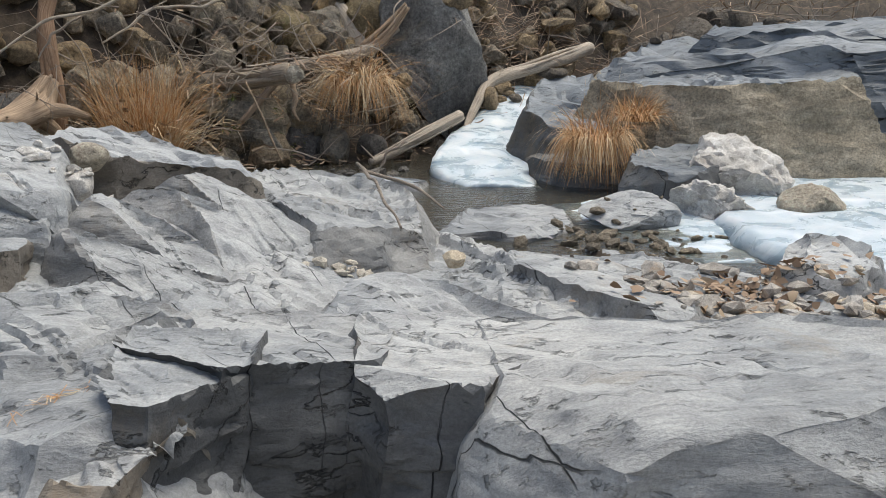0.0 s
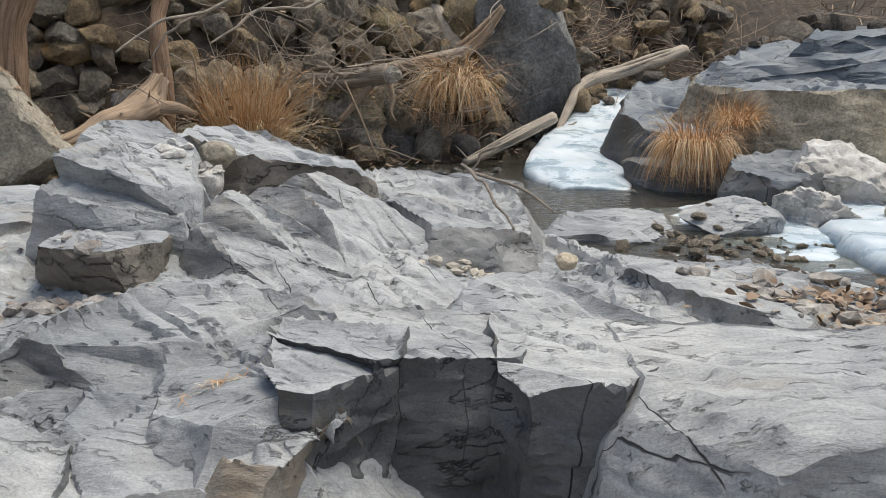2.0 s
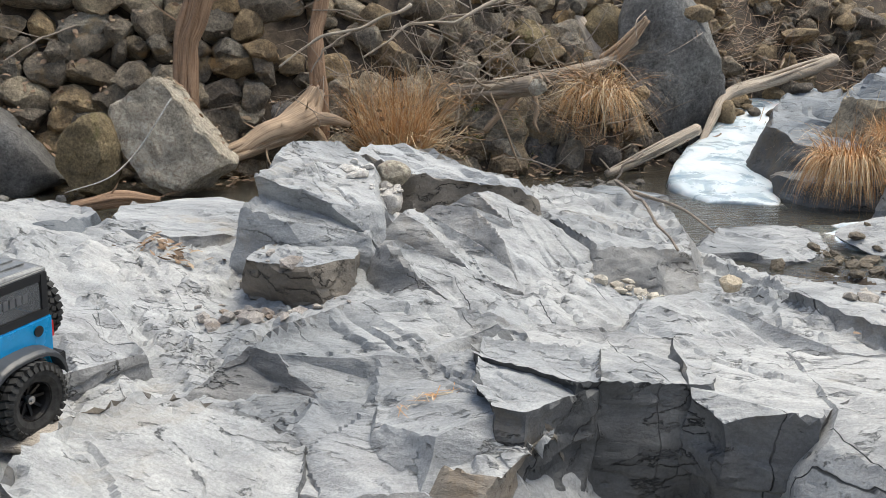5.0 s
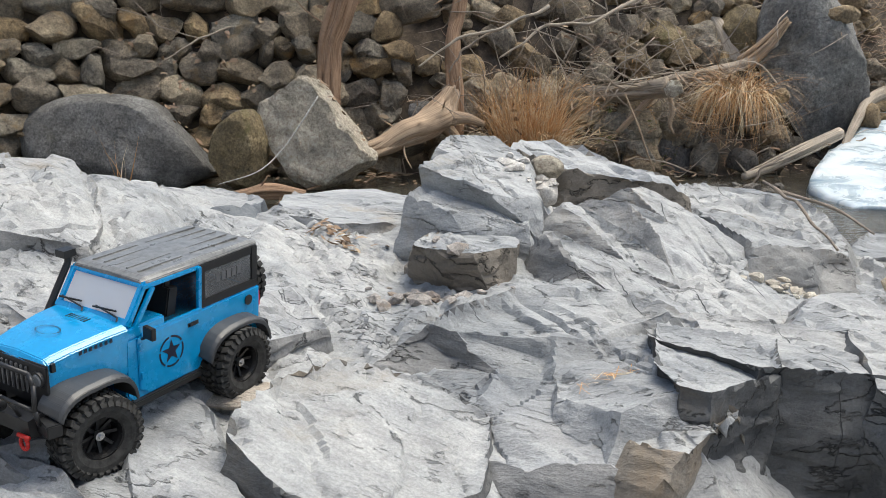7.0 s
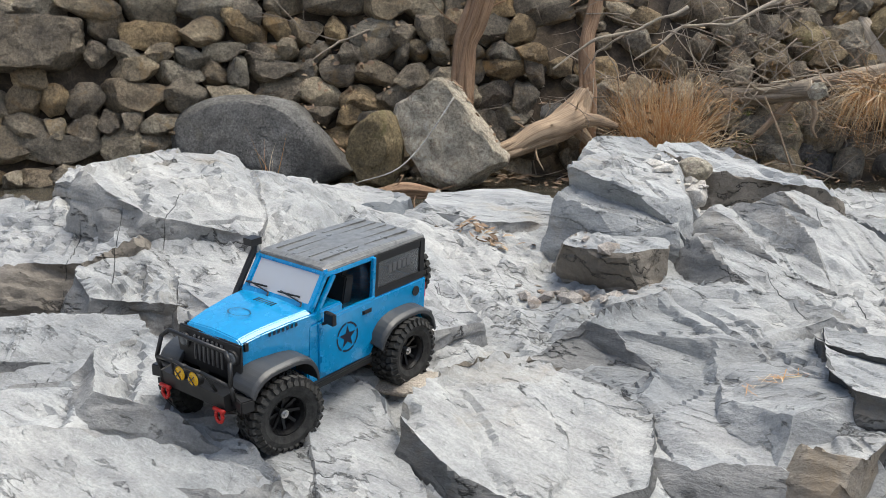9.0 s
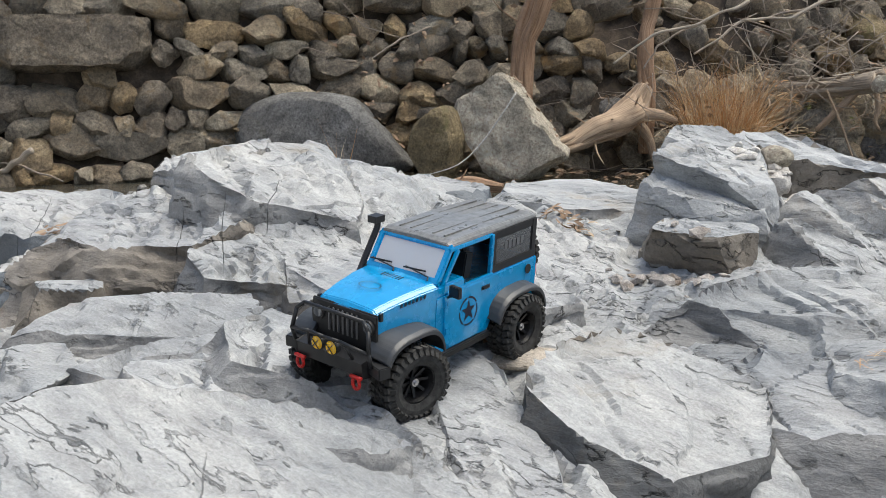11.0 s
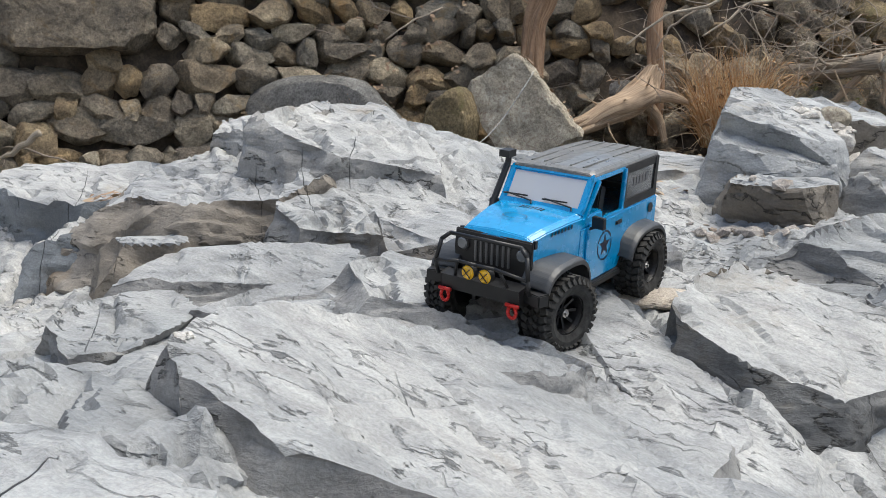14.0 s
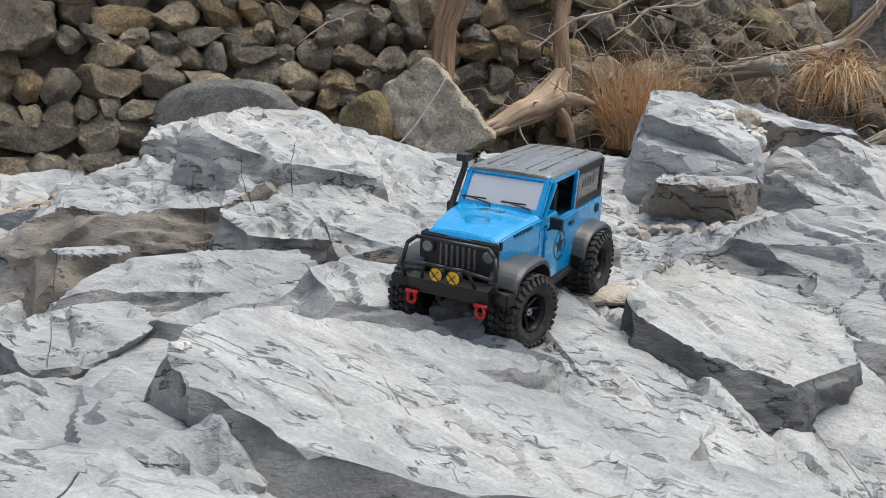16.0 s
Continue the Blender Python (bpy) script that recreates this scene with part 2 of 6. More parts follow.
    rr = ramp(nt, big, [(0.3, (rough - 0.15,) * 3), (0.7, (min(1, rough + 0.15),) * 3)])
    nt.links.new(rr, b.inputs["Roughness"])
    first = bump(nt, b, noise_out(nt, t, 22 * scale, 9, 0.72), 0.6 * bumpy, 0.009 * bumpy)
    if flakes is not None:
        first = bump(nt, b, flakes, 0.85, 0.0038, first)
        first = bump(nt, b, scar, 0.6, -0.005, first)
    bump(nt, b, grain, 0.9 if speck else 0.7, 0.005 * bumpy if speck else 0.003 * bumpy, first)
    return m


def slate_material(name, dark, mid, pale, stain, stain_at=0.6, rough=0.78, crack=1.0, vary=0.05, wear=0.5):
    """Cleaved slate: calm pale beds, thin dark joints, flake scars with ragged rims, etched scratches, rusty patches."""
    m, nt, b = material(name, rough)
    pos = nt.nodes.new("ShaderNodeNewGeometry").outputs["Position"]
    wobble = node(nt, "ShaderNodeTexNoise", Scale=9.0, Detail=5, Roughness=0.6)
    nt.links.new(pos, wobble.inputs["Vector"])
    move = nt.nodes.new("ShaderNodeVectorMath")
    move.operation = "MULTIPLY_ADD"
    nt.links.new(wobble.outputs["Color"], move.inputs[0])
    move.inputs[1].default_value = (0.022, 0.022, 0.022)
    nt.links.new(pos, move.inputs[2])
    bent = move.outputs["Vector"]
    turn = nt.nodes.new("ShaderNodeMapping")
    turn.inputs["Rotation"].default_value = (0.15, 0.1, -STRIKE)
    turn.inputs["Scale"].default_value = (0.3, 1, 1)
    nt.links.new(bent, turn.inputs["Vector"])
    t = turn.outputs["Vector"]
    # broad tone, streaks along the cleavage, fine grain
    big = noise_out(nt, pos, 2.3, 5, 0.55, 0.3)
    col = ramp(nt, big, [(0.3, dark), (0.47, mid), (0.66, pale)])
    streaks = noise_out(nt, t, 24, 7, 0.66)
    col = mix(nt, 0.55, col, ramp(nt, streaks, [(0.3, (0.24, 0.24, 0.25)), (0.7, (0.76, 0.76, 0.75))]), "OVERLAY")
    grain = noise_out(nt, pos, 190, 5, 0.75)
    col = mix(nt, 0.4, col, ramp(nt, grain, [(0.34, (0.25, 0.25, 0.25)), (0.66, (0.75, 0.75, 0.75))]), "OVERLAY")
    # rusty and ochre patches
    st = ramp(nt, noise_out(nt, bent, 3.1, 7, 0.7, 0.5), [(stain_at, (0, 0, 0)), (stain_at + 0.13, (0.8, 0.8, 0.8))])
    col = mix(nt, st, col, stain)
    # flakes: thin beds split off, each with its own shade and a dark ragged rim
    field = noise_out(nt, t, 3.6, 9, 0.58, 0.15)
    times = nt.nodes.new("ShaderNodeMath")
    times.operation, times.inputs[1].default_value = "MULTIPLY", 15.0
    nt.links.new(field, times.inputs[0])
    down = nt.nodes.new("ShaderNodeMath")
    down.operation = "FLOOR"
    nt.links.new(times.outputs[0], down.inputs[0])
    frac = nt.nodes.new("ShaderNodeMath")
    frac.operation = "FRACT"
    nt.links.new(times.outputs[0], frac.inputs[0])
    shade = nt.nodes.new("ShaderNodeTexWhiteNoise")
    shade.noise_dimensions = "1D"
    nt.links.new(down.outputs[0], shade.inputs["W"])
    col = mix(nt, 0.35, col, ramp(nt, shade.outputs["Value"], [(0.0, (0.37, 0.38, 0.40)), (0.5, (0.5, 0.5, 0.5)), (1.0, (0.59, 0.58, 0.57))]), "OVERLAY")
    rims = ramp(nt, frac.outputs[0], [(0.0, (1, 1, 1)), (0.06, (0.7, 0.7, 0.7)), (0.14, (0, 0, 0))])
    here = ramp(nt, noise_out(nt, pos, 4.4, 5, 0.62), [(0.49, (0, 0, 0)), (0.58, (0.9 * wear + 0.2,) * 3)])
    rims = mix(nt, 1.0, rims, here, "MULTIPLY")
    deep = tuple(c * 0.2 for c in dark)
    col = mix(nt, rims, col, deep)
    # joints: straight thin lines in two sets, some open, some closed, each broken off here and there
    relief = None
    for yaw, spacing, width, cover, share in ((0.04, 0.095, 0.0011, 0.53, 0.55), (0.38, 0.17, 0.0010, 0.53, 0.6)):
        spin = nt.nodes.new("ShaderNodeMapping")
        spin.inputs["Rotation"].default_value = (0.25, 0.1, -STRIKE + yaw)
        nt.links.new(pos, spin.inputs["Vector"])
        apart = nt.nodes.new("ShaderNodeSeparateXYZ")
        nt.links.new(spin.outputs["Vector"], apart.inputs[0])
        drift = nt.nodes.new("ShaderNodeMath")
        drift.operation = "MULTIPLY_ADD"
        nt.links.new(noise_out(nt, pos, 3.5, 5, 0.45), drift.inputs[0])
        drift.inputs[1].default_value = 0.05
        nt.links.new(apart.outputs["Y"], drift.inputs[2])
        count = nt.nodes.new("ShaderNodeMath")
        count.operation, count.inputs[1].default_value = "MULTIPLY", 1 / spacing
        nt.links.new(drift.outputs[0], count.inputs[0])
        gap = nt.nodes.new("ShaderNodeMath")
        gap.operation, gap.inputs[1].default_value = "PINGPONG", 0.5
        nt.links.new(count.outputs[0], gap.inputs[0])
        which = nt.nodes.new("ShaderNodeMath")
        which.operation = "ROUND"
        nt.links.new(count.outputs[0], which.inputs[0])
        dice = nt.nodes.new("ShaderNodeTexWhiteNoise")
        dice.noise_dimensions = "1D"
        nt.links.new(which.outputs[0], dice.inputs["W"])
        w = width / spacing
        line = ramp(nt, gap.outputs[0], [(0.0, (1, 1, 1)), (w * 0.4, (1, 1, 1)), (w, (0, 0, 0))])
        line = mix(nt, 1.0, line, ramp(nt, dice.outputs["Value"], [(share, (0, 0, 0)), (share + 0.05, (1, 1, 1))]), "MULTIPLY")
        where = ramp(nt, noise_out(nt, pos, 2.6 + 3 * yaw, 5, 0.6), [(cover, (0, 0, 0)), (cover + 0.06, (crack, crack, crack))])
        line = mix(nt, 1.0, line, where, "MULTIPLY")
        col = mix(nt, line, col, tuple(c * 0.3 for c in dark))
        relief = line if relief is None else mix(nt, 1.0, relief, line, "LIGHTEN")
    # etched dashes and pits
    dash = ramp(nt, noise_out(nt, t, 42, 6, 0.7, 0.3), [(0.59, (0, 0, 0)), (0.64, (0.8, 0.8, 0.8))])
    dash = mix(nt, 1.0, dash, ramp(nt, noise_out(nt, pos, 5.2, 5, 0.6), [(0.46, (0.12, 0.12, 0.12)), (0.6, (1, 1, 1))]), "MULTIPLY")
    col = mix(nt, dash, col, tuple(c * 0.42 for c in dark))
    if vary:
        info = nt.nodes.new("ShaderNodeObjectInfo")
        tint = ramp(nt, info.outputs["Random"], [(0.0, (0.5 - vary, 0.5 - vary, 0.505 - vary)), (0.5, (0.5, 0.495, 0.485)), (1.0, (0.5 + vary, 0.5 + vary, 0.5 + vary))])
        col = mix(nt, 0.85, col, tint, "OVERLAY")
    nt.links.new(col, b.inputs["Base Color"])
    nt.links.new(ramp(nt, big, [(0.3, (rough - 0.12,) * 3), (0.7, (min(1, rough + 0.12),) * 3)]), b.inputs["Roughness"])
    first = bump(nt, b, streaks, 0.8, 0.012)
    first = bump(nt, b, down.outputs[0], 1.0, 0.004, first)
    first = bump(nt, b, mix(nt, 1.0, relief, mix(nt, 1.0, rims, dash, "LIGHTEN"), "LIGHTEN"), 1.0, -0.007, first)
    bump(nt, b, grain, 0.5, 0.0022, first)
    return m


SLATE = slate_material("slate", (0.19, 0.201, 0.211), (0.298, 0.305, 0.308), (0.385, 0.386, 0.379), (0.27, 0.235, 0.185), 0.59)
# broken steep faces: browner slate, with part of their shade painted in
SLATE_SHADED_SIDE = slate_material("slate_broken_shaded_side", (0.145, 0.147, 0.149), (0.235, 0.233, 0.228), (0.33, 0.327, 0.318), (0.185, 0.148, 0.104), 0.55, wear=0.8)
# dark slate, taken darker still to hold the shade of undercut faces
SLATE_DARK_SHADED = slate_material("slate_dark_shaded", (0.046, 0.049, 0.052), (0.085, 0.086, 0.087), (0.16, 0.166, 0.172), (0.115, 0.09, 0.06), 0.52, 0.68, wear=0.9)
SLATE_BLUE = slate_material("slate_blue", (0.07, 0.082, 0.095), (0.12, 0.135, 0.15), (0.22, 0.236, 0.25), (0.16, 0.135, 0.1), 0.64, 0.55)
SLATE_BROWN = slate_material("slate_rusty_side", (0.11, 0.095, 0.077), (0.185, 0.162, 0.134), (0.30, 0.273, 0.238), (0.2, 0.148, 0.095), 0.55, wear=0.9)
STONE_BROWN = rock_material("stone_brown", (0.19, 0.155, 0.11), (0.285, 0.24, 0.172), (0.37, 0.32, 0.245), (0.21, 0.2, 0.18), 0.58, 0.85, 1.0, 0.0, 0.1, 2.5, joints=0.5, cloud=0.35, speck=90)
FIELDSTONE = rock_material("fieldstone", (0.13, 0.108, 0.082), (0.29, 0.24, 0.178), (0.50, 0.425, 0.315), (0.36, 0.245, 0.12), 0.56, 0.86, 2.0, 0.26, 0.15, 1.0, bumpy=2.4, speck=60)
BOULDER = rock_material("boulder_stone", (0.1, 0.09, 0.078), (0.19, 0.172, 0.15), (0.30, 0.28, 0.248), (0.2, 0.175, 0.125), 0.6, 0.8, 1.6, 0.1, 0.15, 1.0, bumpy=2.0, speck=75)
BOULDER_PALE = rock_material("boulder_pale", (0.33, 0.285, 0.215), (0.56, 0.49, 0.385), (0.72, 0.645, 0.52), (0.36, 0.30, 0.2), 0.64, 0.9, 2.2, 0.0, 0.2, 1.0, bumpy=2.2, speck=70)
BOULDER_MOSS = rock_material("boulder_moss", (0.12, 0.092, 0.052), (0.24, 0.18, 0.095), (0.36, 0.28, 0.16), (0.16, 0.14, 0.05), 0.54, 0.9, 2.0, 0.0, 0.1, 1.0, bumpy=2.0, speck=75)
BOULDER_DARK = rock_material("boulder_dark", (0.11, 0.104, 0.094), (0.21, 0.2, 0.182), (0.35, 0.337, 0.305), (0.27, 0.23, 0.16), 0.62, 0.7, 1.2, 0.0, 0.25, 1.0, bumpy=2.0, speck=55)
CRUST = rock_material("salt_crusted_stone", (0.33, 0.30, 0.26), (0.50, 0.47, 0.43), (0.68, 0.66, 0.62), (0.42, 0.31, 0.24), 0.6, 0.95, 2.5, 0.0, 0.2, 1.0)
PEBBLE = rock_material("pebble_stone", (0.27, 0.24, 0.21), (0.44, 0.405, 0.36), (0.6, 0.56, 0.5), (0.42, 0.30, 0.2), 0.55, 0.85, 4.0, 0.14, 0.2, 1.0)
SAND = rock_material("pale_sand", (0.36, 0.31, 0.255), (0.47, 0.415, 0.35), (0.56, 0.505, 0.44), (0.40, 0.33, 0.25), 0.6, 0.95, 3.0, 0.0, 0.1, 1.0, cloud=0.2)
SOIL = rock_material("bank_soil", (0.03, 0.022, 0.015), (0.075, 0.056, 0.04), (0.16, 0.125, 0.09), (0.13, 0.1, 0.06), 0.55, 0.95, 4.0, 0.0, 0.1, 1.0)


def wood_material(name, dark, pale):
    m, nt, b = material(name, 0.85)
    pos = nt.nodes.new("ShaderNodeTexCoord").outputs["UV"]
    mp = nt.nodes.new("ShaderNodeMapping")
    mp.inputs["Scale"].default_value = (10, 1.6, 1)
    nt.links.new(pos, mp.inputs["Vector"])
    grain = noise_out(nt, mp.outputs["Vector"], 3.0, 7, 0.7, 0.5)
    col = ramp(nt, grain, [(0.3, dark), (0.7, pale)])
    geo = nt.nodes.new("ShaderNodeNewGeometry").outputs["Position"]
    col = mix(nt, 0.5, col, ramp(nt, noise_out(nt, geo, 8, 6, 0.7), [(0.3, (0.3, 0.3, 0.3)), (0.7, (0.7, 0.68, 0.66))]), "OVERLAY")
    nt.links.new(col, b.inputs["Base Color"])
    bump(nt, b, grain, 0.8, 0.01)
    return m


DRIFTWOOD = wood_material("driftwood", (0.26, 0.205, 0.15), (0.62, 0.54, 0.44))
BARK = wood_material("bark", (0.17, 0.092, 0.05), (0.5, 0.33, 0.21))
ROOTWOOD = wood_material("rootwood", (0.2, 0.13, 0.08), (0.6, 0.45, 0.31))
GREYWOOD = wood_material("weathered_wood", (0.18, 0.145, 0.11), (0.55, 0.46, 0.36))
TWIG = wood_material("twig_wood", (0.18, 0.14, 0.105), (0.45, 0.38, 0.31))


def strand_material(name, cols):
    m, nt, b = material(name, 0.7)
    r = nt.nodes.new("ShaderNodeNewGeometry").outputs["Random Per Island"]
    nt.links.new(ramp(nt, r, [(i / (len(cols) - 1), c) for i, c in enumerate(cols)]), b.inputs["Base Color"])
    return m


STRAW = strand_material("dry_straw", [(0.30, 0.15, 0.06), (0.6, 0.33, 0.14), (0.5, 0.25, 0.09), (0.66, 0.48, 0.27), (0.7, 0.59, 0.4)])
PALE_STRAW = strand_material("bleached_straw", [(0.42, 0.28, 0.15), (0.66, 0.52, 0.33), (0.55, 0.4, 0.23), (0.72, 0.62, 0.45)])
LITTER = strand_material("leaf_litter", [(0.14, 0.09, 0.055), (0.30, 0.20, 0.125), (0.22, 0.135, 0.08), (0.42, 0.32, 0.21)])
MOSS = strand_material("moss_strands", [(0.06, 0.07, 0.015), (0.14, 0.15, 0.03), (0.10, 0.09, 0.03)])


def ice_material():
    m, nt, b = material("ice", 0.3)
    pos = nt.nodes.new("ShaderNodeNewGeometry").outputs["Position"]
    a = noise_out(nt, pos, 5, 8, 0.65, 0.6)
    nt.links.new(ramp(nt, a, [(0.33, (0.22, 0.30, 0.36)), (0.46, (0.46, 0.53, 0.57)), (0.62, (0.68, 0.71, 0.73))]), b.inputs["Base Color"])
    nt.links.new(ramp(nt, a, [(0.3, (0.12, 0.12, 0.12)), (0.7, (0.5, 0.5, 0.5))]), b.inputs["Roughness"])
    b.inputs["Subsurface Weight"].default_value = 0.3
    b.inputs["Subsurface Radius"].default_value = (0.03, 0.04, 0.05)
    bump(nt, b, noise_out(nt, pos, 30, 6, 0.7), 0.4, 0.008)
    return m


def water_material():
    m, nt, b = material("stream_water", 0.04)
    pos = nt.nodes.new("ShaderNodeNewGeometry").outputs["Position"]
    b.inputs["Base Color"].default_value = (0.45, 0.43, 0.36, 1)
    b.inputs["Transmission Weight"].default_value = 0.9
    b.inputs["IOR"].default_value = 1.33
    mp = nt.nodes.new("ShaderNodeMapping")
    mp.inputs["Scale"].default_value = (1, 2.4, 1)
    nt.links.new(pos, mp.inputs["Vector"])
    bump(nt, b, noise_out(nt, mp.outputs["Vector"], 14, 4, 0.55, 0.5), 0.25, 0.02)
    return m


ICE, WATER = ice_material(), water_material()


def plain(name, col, rough=0.5, metal=0.0, coat=0.0, speck=0.06):
    m, nt, b = material(name, rough, metal)
    pos = nt.nodes.new("ShaderNodeTexCoord").outputs["Object"]
    n = noise_out(nt, pos, 90, 5, 0.7)
    lo, hi = tuple(c * (1 - speck * 2) for c in col), tuple(min(1, c * (1 + speck)) for c in col)
    nt.links.new(ramp(nt, n, [(0.3, lo), (0.65, hi)]), b.inputs["Base Color"])
    nt.links.new(ramp(nt, noise_out(nt, pos, 30, 4, 0.6), [(0.3, (max(0, rough - 0.08),) * 3), (0.7, (min(1, rough + 0.1),) * 3)]), b.inputs["Roughness"])
    b.inputs["Coat Weight"].default_value = coat
    return m


BLUE = plain("blue_paint", (0.0, 0.275, 0.58), 0.24, 0.1, 0.9)
BLACK = plain("black_plastic", (0.012, 0.012, 0.013), 0.45)
ROOF = plain("grey_roof_plastic", (0.165, 0.164, 0.157), 0.34, 0.0, 0.25, 0.22)
FLARE = plain("dark_grey_flare", (0.045, 0.047, 0.05), 0.42, 0.0, 0.1)
RUBBER = plain("dusty_rubber", (0.032, 0.031, 0.029), 0.85, 0, 0, 0.4)
RIM = plain("black_rim", (0.01, 0.01, 0.011), 0.35, 0.3)
RED = plain("red_enamel", (0.55, 0.02, 0.015), 0.35)
STEEL = plain("steel", (0.45, 0.45, 0.45), 0.3, 1.0)
YELLOW = plain("yellow_lens", (0.75, 0.42, 0.01), 0.15, 0.0, 0.5)
LENS = plain("headlight_lens", (0.18, 0.19, 0.2), 0.12, 0.2, 0.6)
DECAL = plain("black_decal", (0.008, 0.012, 0.03), 0.4)
GLASS, gnt, gb = material("window_film", 0.05)
gb.inputs["Base Color"].default_value = (0.35, 0.36, 0.37, 1)
gb.inputs["Transmission Weight"].default_value = 0.75
gb.inputs["IOR"].default_value = 1.45
# clear windscreen; the sky's reflection is put into a pale base colour
SCREEN, snt, sb = material("windscreen_sky_sheen", 0.12)
sb.inputs["Base Color"].default_value = (0.6, 0.61, 0.64, 1)
sb.inputs["Transmission Weight"].default_value = 0.25
sb.inputs["Coat Weight"].default_value = 0.8
GRILLE = plain("grey_grille_bar", (0.16, 0.16, 0.165), 0.35, 0.4)


# ---- ground ----
BX = np.array([-3.4, -2.8, -2.3, -1.9, -1.5, -1.1, -0.7, -0.3, 0.1, 0.6, 1.2])
BY = np.array([-0.3, 0.3, 0.7, 1.1, 1.5, 1.9, 2.3, 2.8, 3.3])
BED = np.array([
    [50, 50, 50, 52, 57, 52, 43, 38, 38, 38, 38],
    [42, 45, 49, 52, 60, 57, 45, 29, 27, 26, 28],
    [42, 45, 49, 53, 56, 54, 38, 25, 24, 26, 28],
    [40, 43, 48, 55, 54, 55, 51, 24, 22, 26, 30],
    [50, 54, 72, 79, 62, 55, 60, 62, 59, 48, 42],
    [52, 57, 70, 77, 67, 56, 58, 49, 47, 42, 40],
    [45, 49, 55, 62, 62, 65, 67, 51, 49, 44, 42],
    [28, 29, 31, 38, 48, 57, 62, 56, 44, 41, 38],
    [24, 26, 27, 28, 28, 38, 44, 42, 35, 34, 32]]) / 100


def hermite(knots, rows, x):
    """Smooth curve through rows (one for each knot) at the places x."""
    x = np.clip(x, knots[0], knots[-1])
    slope = np.gradient(rows, knots, axis=0)
    i = np.clip(np.searchsorted(knots, x) - 1, 0, len(knots) - 2)
    w = knots[i + 1] - knots[i]
    t = (x - knots[i]) / w
    sh = (-1,) + (1,) * (rows.ndim - 1)
    t, w = t.reshape(sh), w.reshape(sh)
    return (2 * t**3 - 3 * t**2 + 1) * rows[i] + (t**3 - 2 * t**2 + t) * w * slope[i] + (3 * t**2 - 2 * t**3) * rows[i + 1] + (t**3 - t**2) * w * slope[i + 1]


def bed(x, y):
    """Smooth height of the river bed at flat arrays x, y."""
    x, y = np.atleast_1d(np.asarray(x, float)), np.atleast_1d(np.asarray(y, float))
    gx = np.clip((x + 3.4) / 4.6, 0, 1) * 400
    gy = np.clip((y + 0.3) / 3.6, 0, 1) * 300
    i, j = np.minimum(gx.astype(int), 399), np.minimum(gy.astype(int), 299)
    u, v = gx - i, gy - j
    return TABLE[j, i] * (1 - u) * (1 - v) + TABLE[j, i + 1] * u * (1 - v) + TABLE[j + 1, i] * (1 - u) * v + TABLE[j + 1, i + 1] * u * v


TABLE = hermite(BX, hermite(BY, BED, np.linspace(-0.3, 3.3, 301)).T, np.linspace(-3.4, 1.2, 401)).T

# the foot of the far bank
FOOT = np.array([(-9, -1.2), (-5.4, 2.3), (-4.82, 2.91), (-3.9, 3.82), (-3.3, 4.27), (-2.5, 4.65), (-1.6, 4.95), (-0.9, 5.1), (-0.3, 5.45), (0.2, 5.85), (0.8, 6.35), (3, 7.4), (9, 10)])


def bank(x, y):
    """Signed distance behind the foot of the bank, and the distance along it."""
    best, along = np.full(len(x), 1e9), np.zeros(len(x))
    run = 0.0
    for (ax, ay), (bx, by) in zip(FOOT[:-1], FOOT[1:]):
        dx, dy = bx - ax, by - ay
        ln = math.hypot(dx, dy)
        t = np.clip(((x - ax) * dx + (y - ay) * dy) / ln**2, 0, 1)
        px, py = x - ax - t * dx, y - ay - t * dy
        d = np.hypot(px, py) * np.where(dx * py - dy * px > 0, 1, -1)
        near = np.abs(d) < np.abs(best)
        best, along = np.where(near, d, best), np.where(near, run + t * ln, along)
        run += ln
    return best, along


RUNS = np.r_[0, np.cumsum(np.hypot(*np.diff(FOOT, axis=0).T))]
SPLIT = RUNS[5] + 0.15   # from here on the dry-stone wall gives way to a rubble slope


def bank_height(d, along):
    """Height of the soil behind the stones."""
    steep = np.where(along < SPLIT, 3.6, 1.5)
    toe = 0.24 + 0.11 * smooth(-0.5, -0.02, d)
    rise = np.minimum(np.maximum(d - 0.06, 0) * steep, 1.45)
    return toe + rise + np.maximum(d - 1.2, 0) * 0.3


def ground_height(x, y):
    d, along = bank(x, y)
    low = bed(x, y)
    # a hollow in front of the broad ledge
    low = low - 0.3 * smooth(1.42, 1.32, y) * smooth(1.0, 1.14, y) * smooth(-0.47, -0.41, x) * smooth(0.10, 0.0, x)
    out = smooth(3.0, 3.7, y)
    low = low * (1 - out) + 0.27 * out
    # unseen slope added behind the camera, to keep skylight off facing surfaces
    low = low + np.clip(-1.0 - y, 0, 4.0) * 0.95 + np.clip(-5.0 - y, 0, 1e9) * 0.1
    return np.where(d > -0.5, np.maximum(low * smooth(-0.1, -0.5, d), bank_height(d, along)), low), d


def lines(lo, hi, step, far):
    """Grid lines: even within lo..hi, growing wider outside, out to far."""
    mid = np.arange(lo, hi, step)
    grow, at, s = [], 0.0, step
    while at < far:
        s *= 1.1
        at += s
        grow.append(at)
    grow = np.array(grow)
    return np.r_[lo - grow[::-1], mid, mid[-1] + grow]


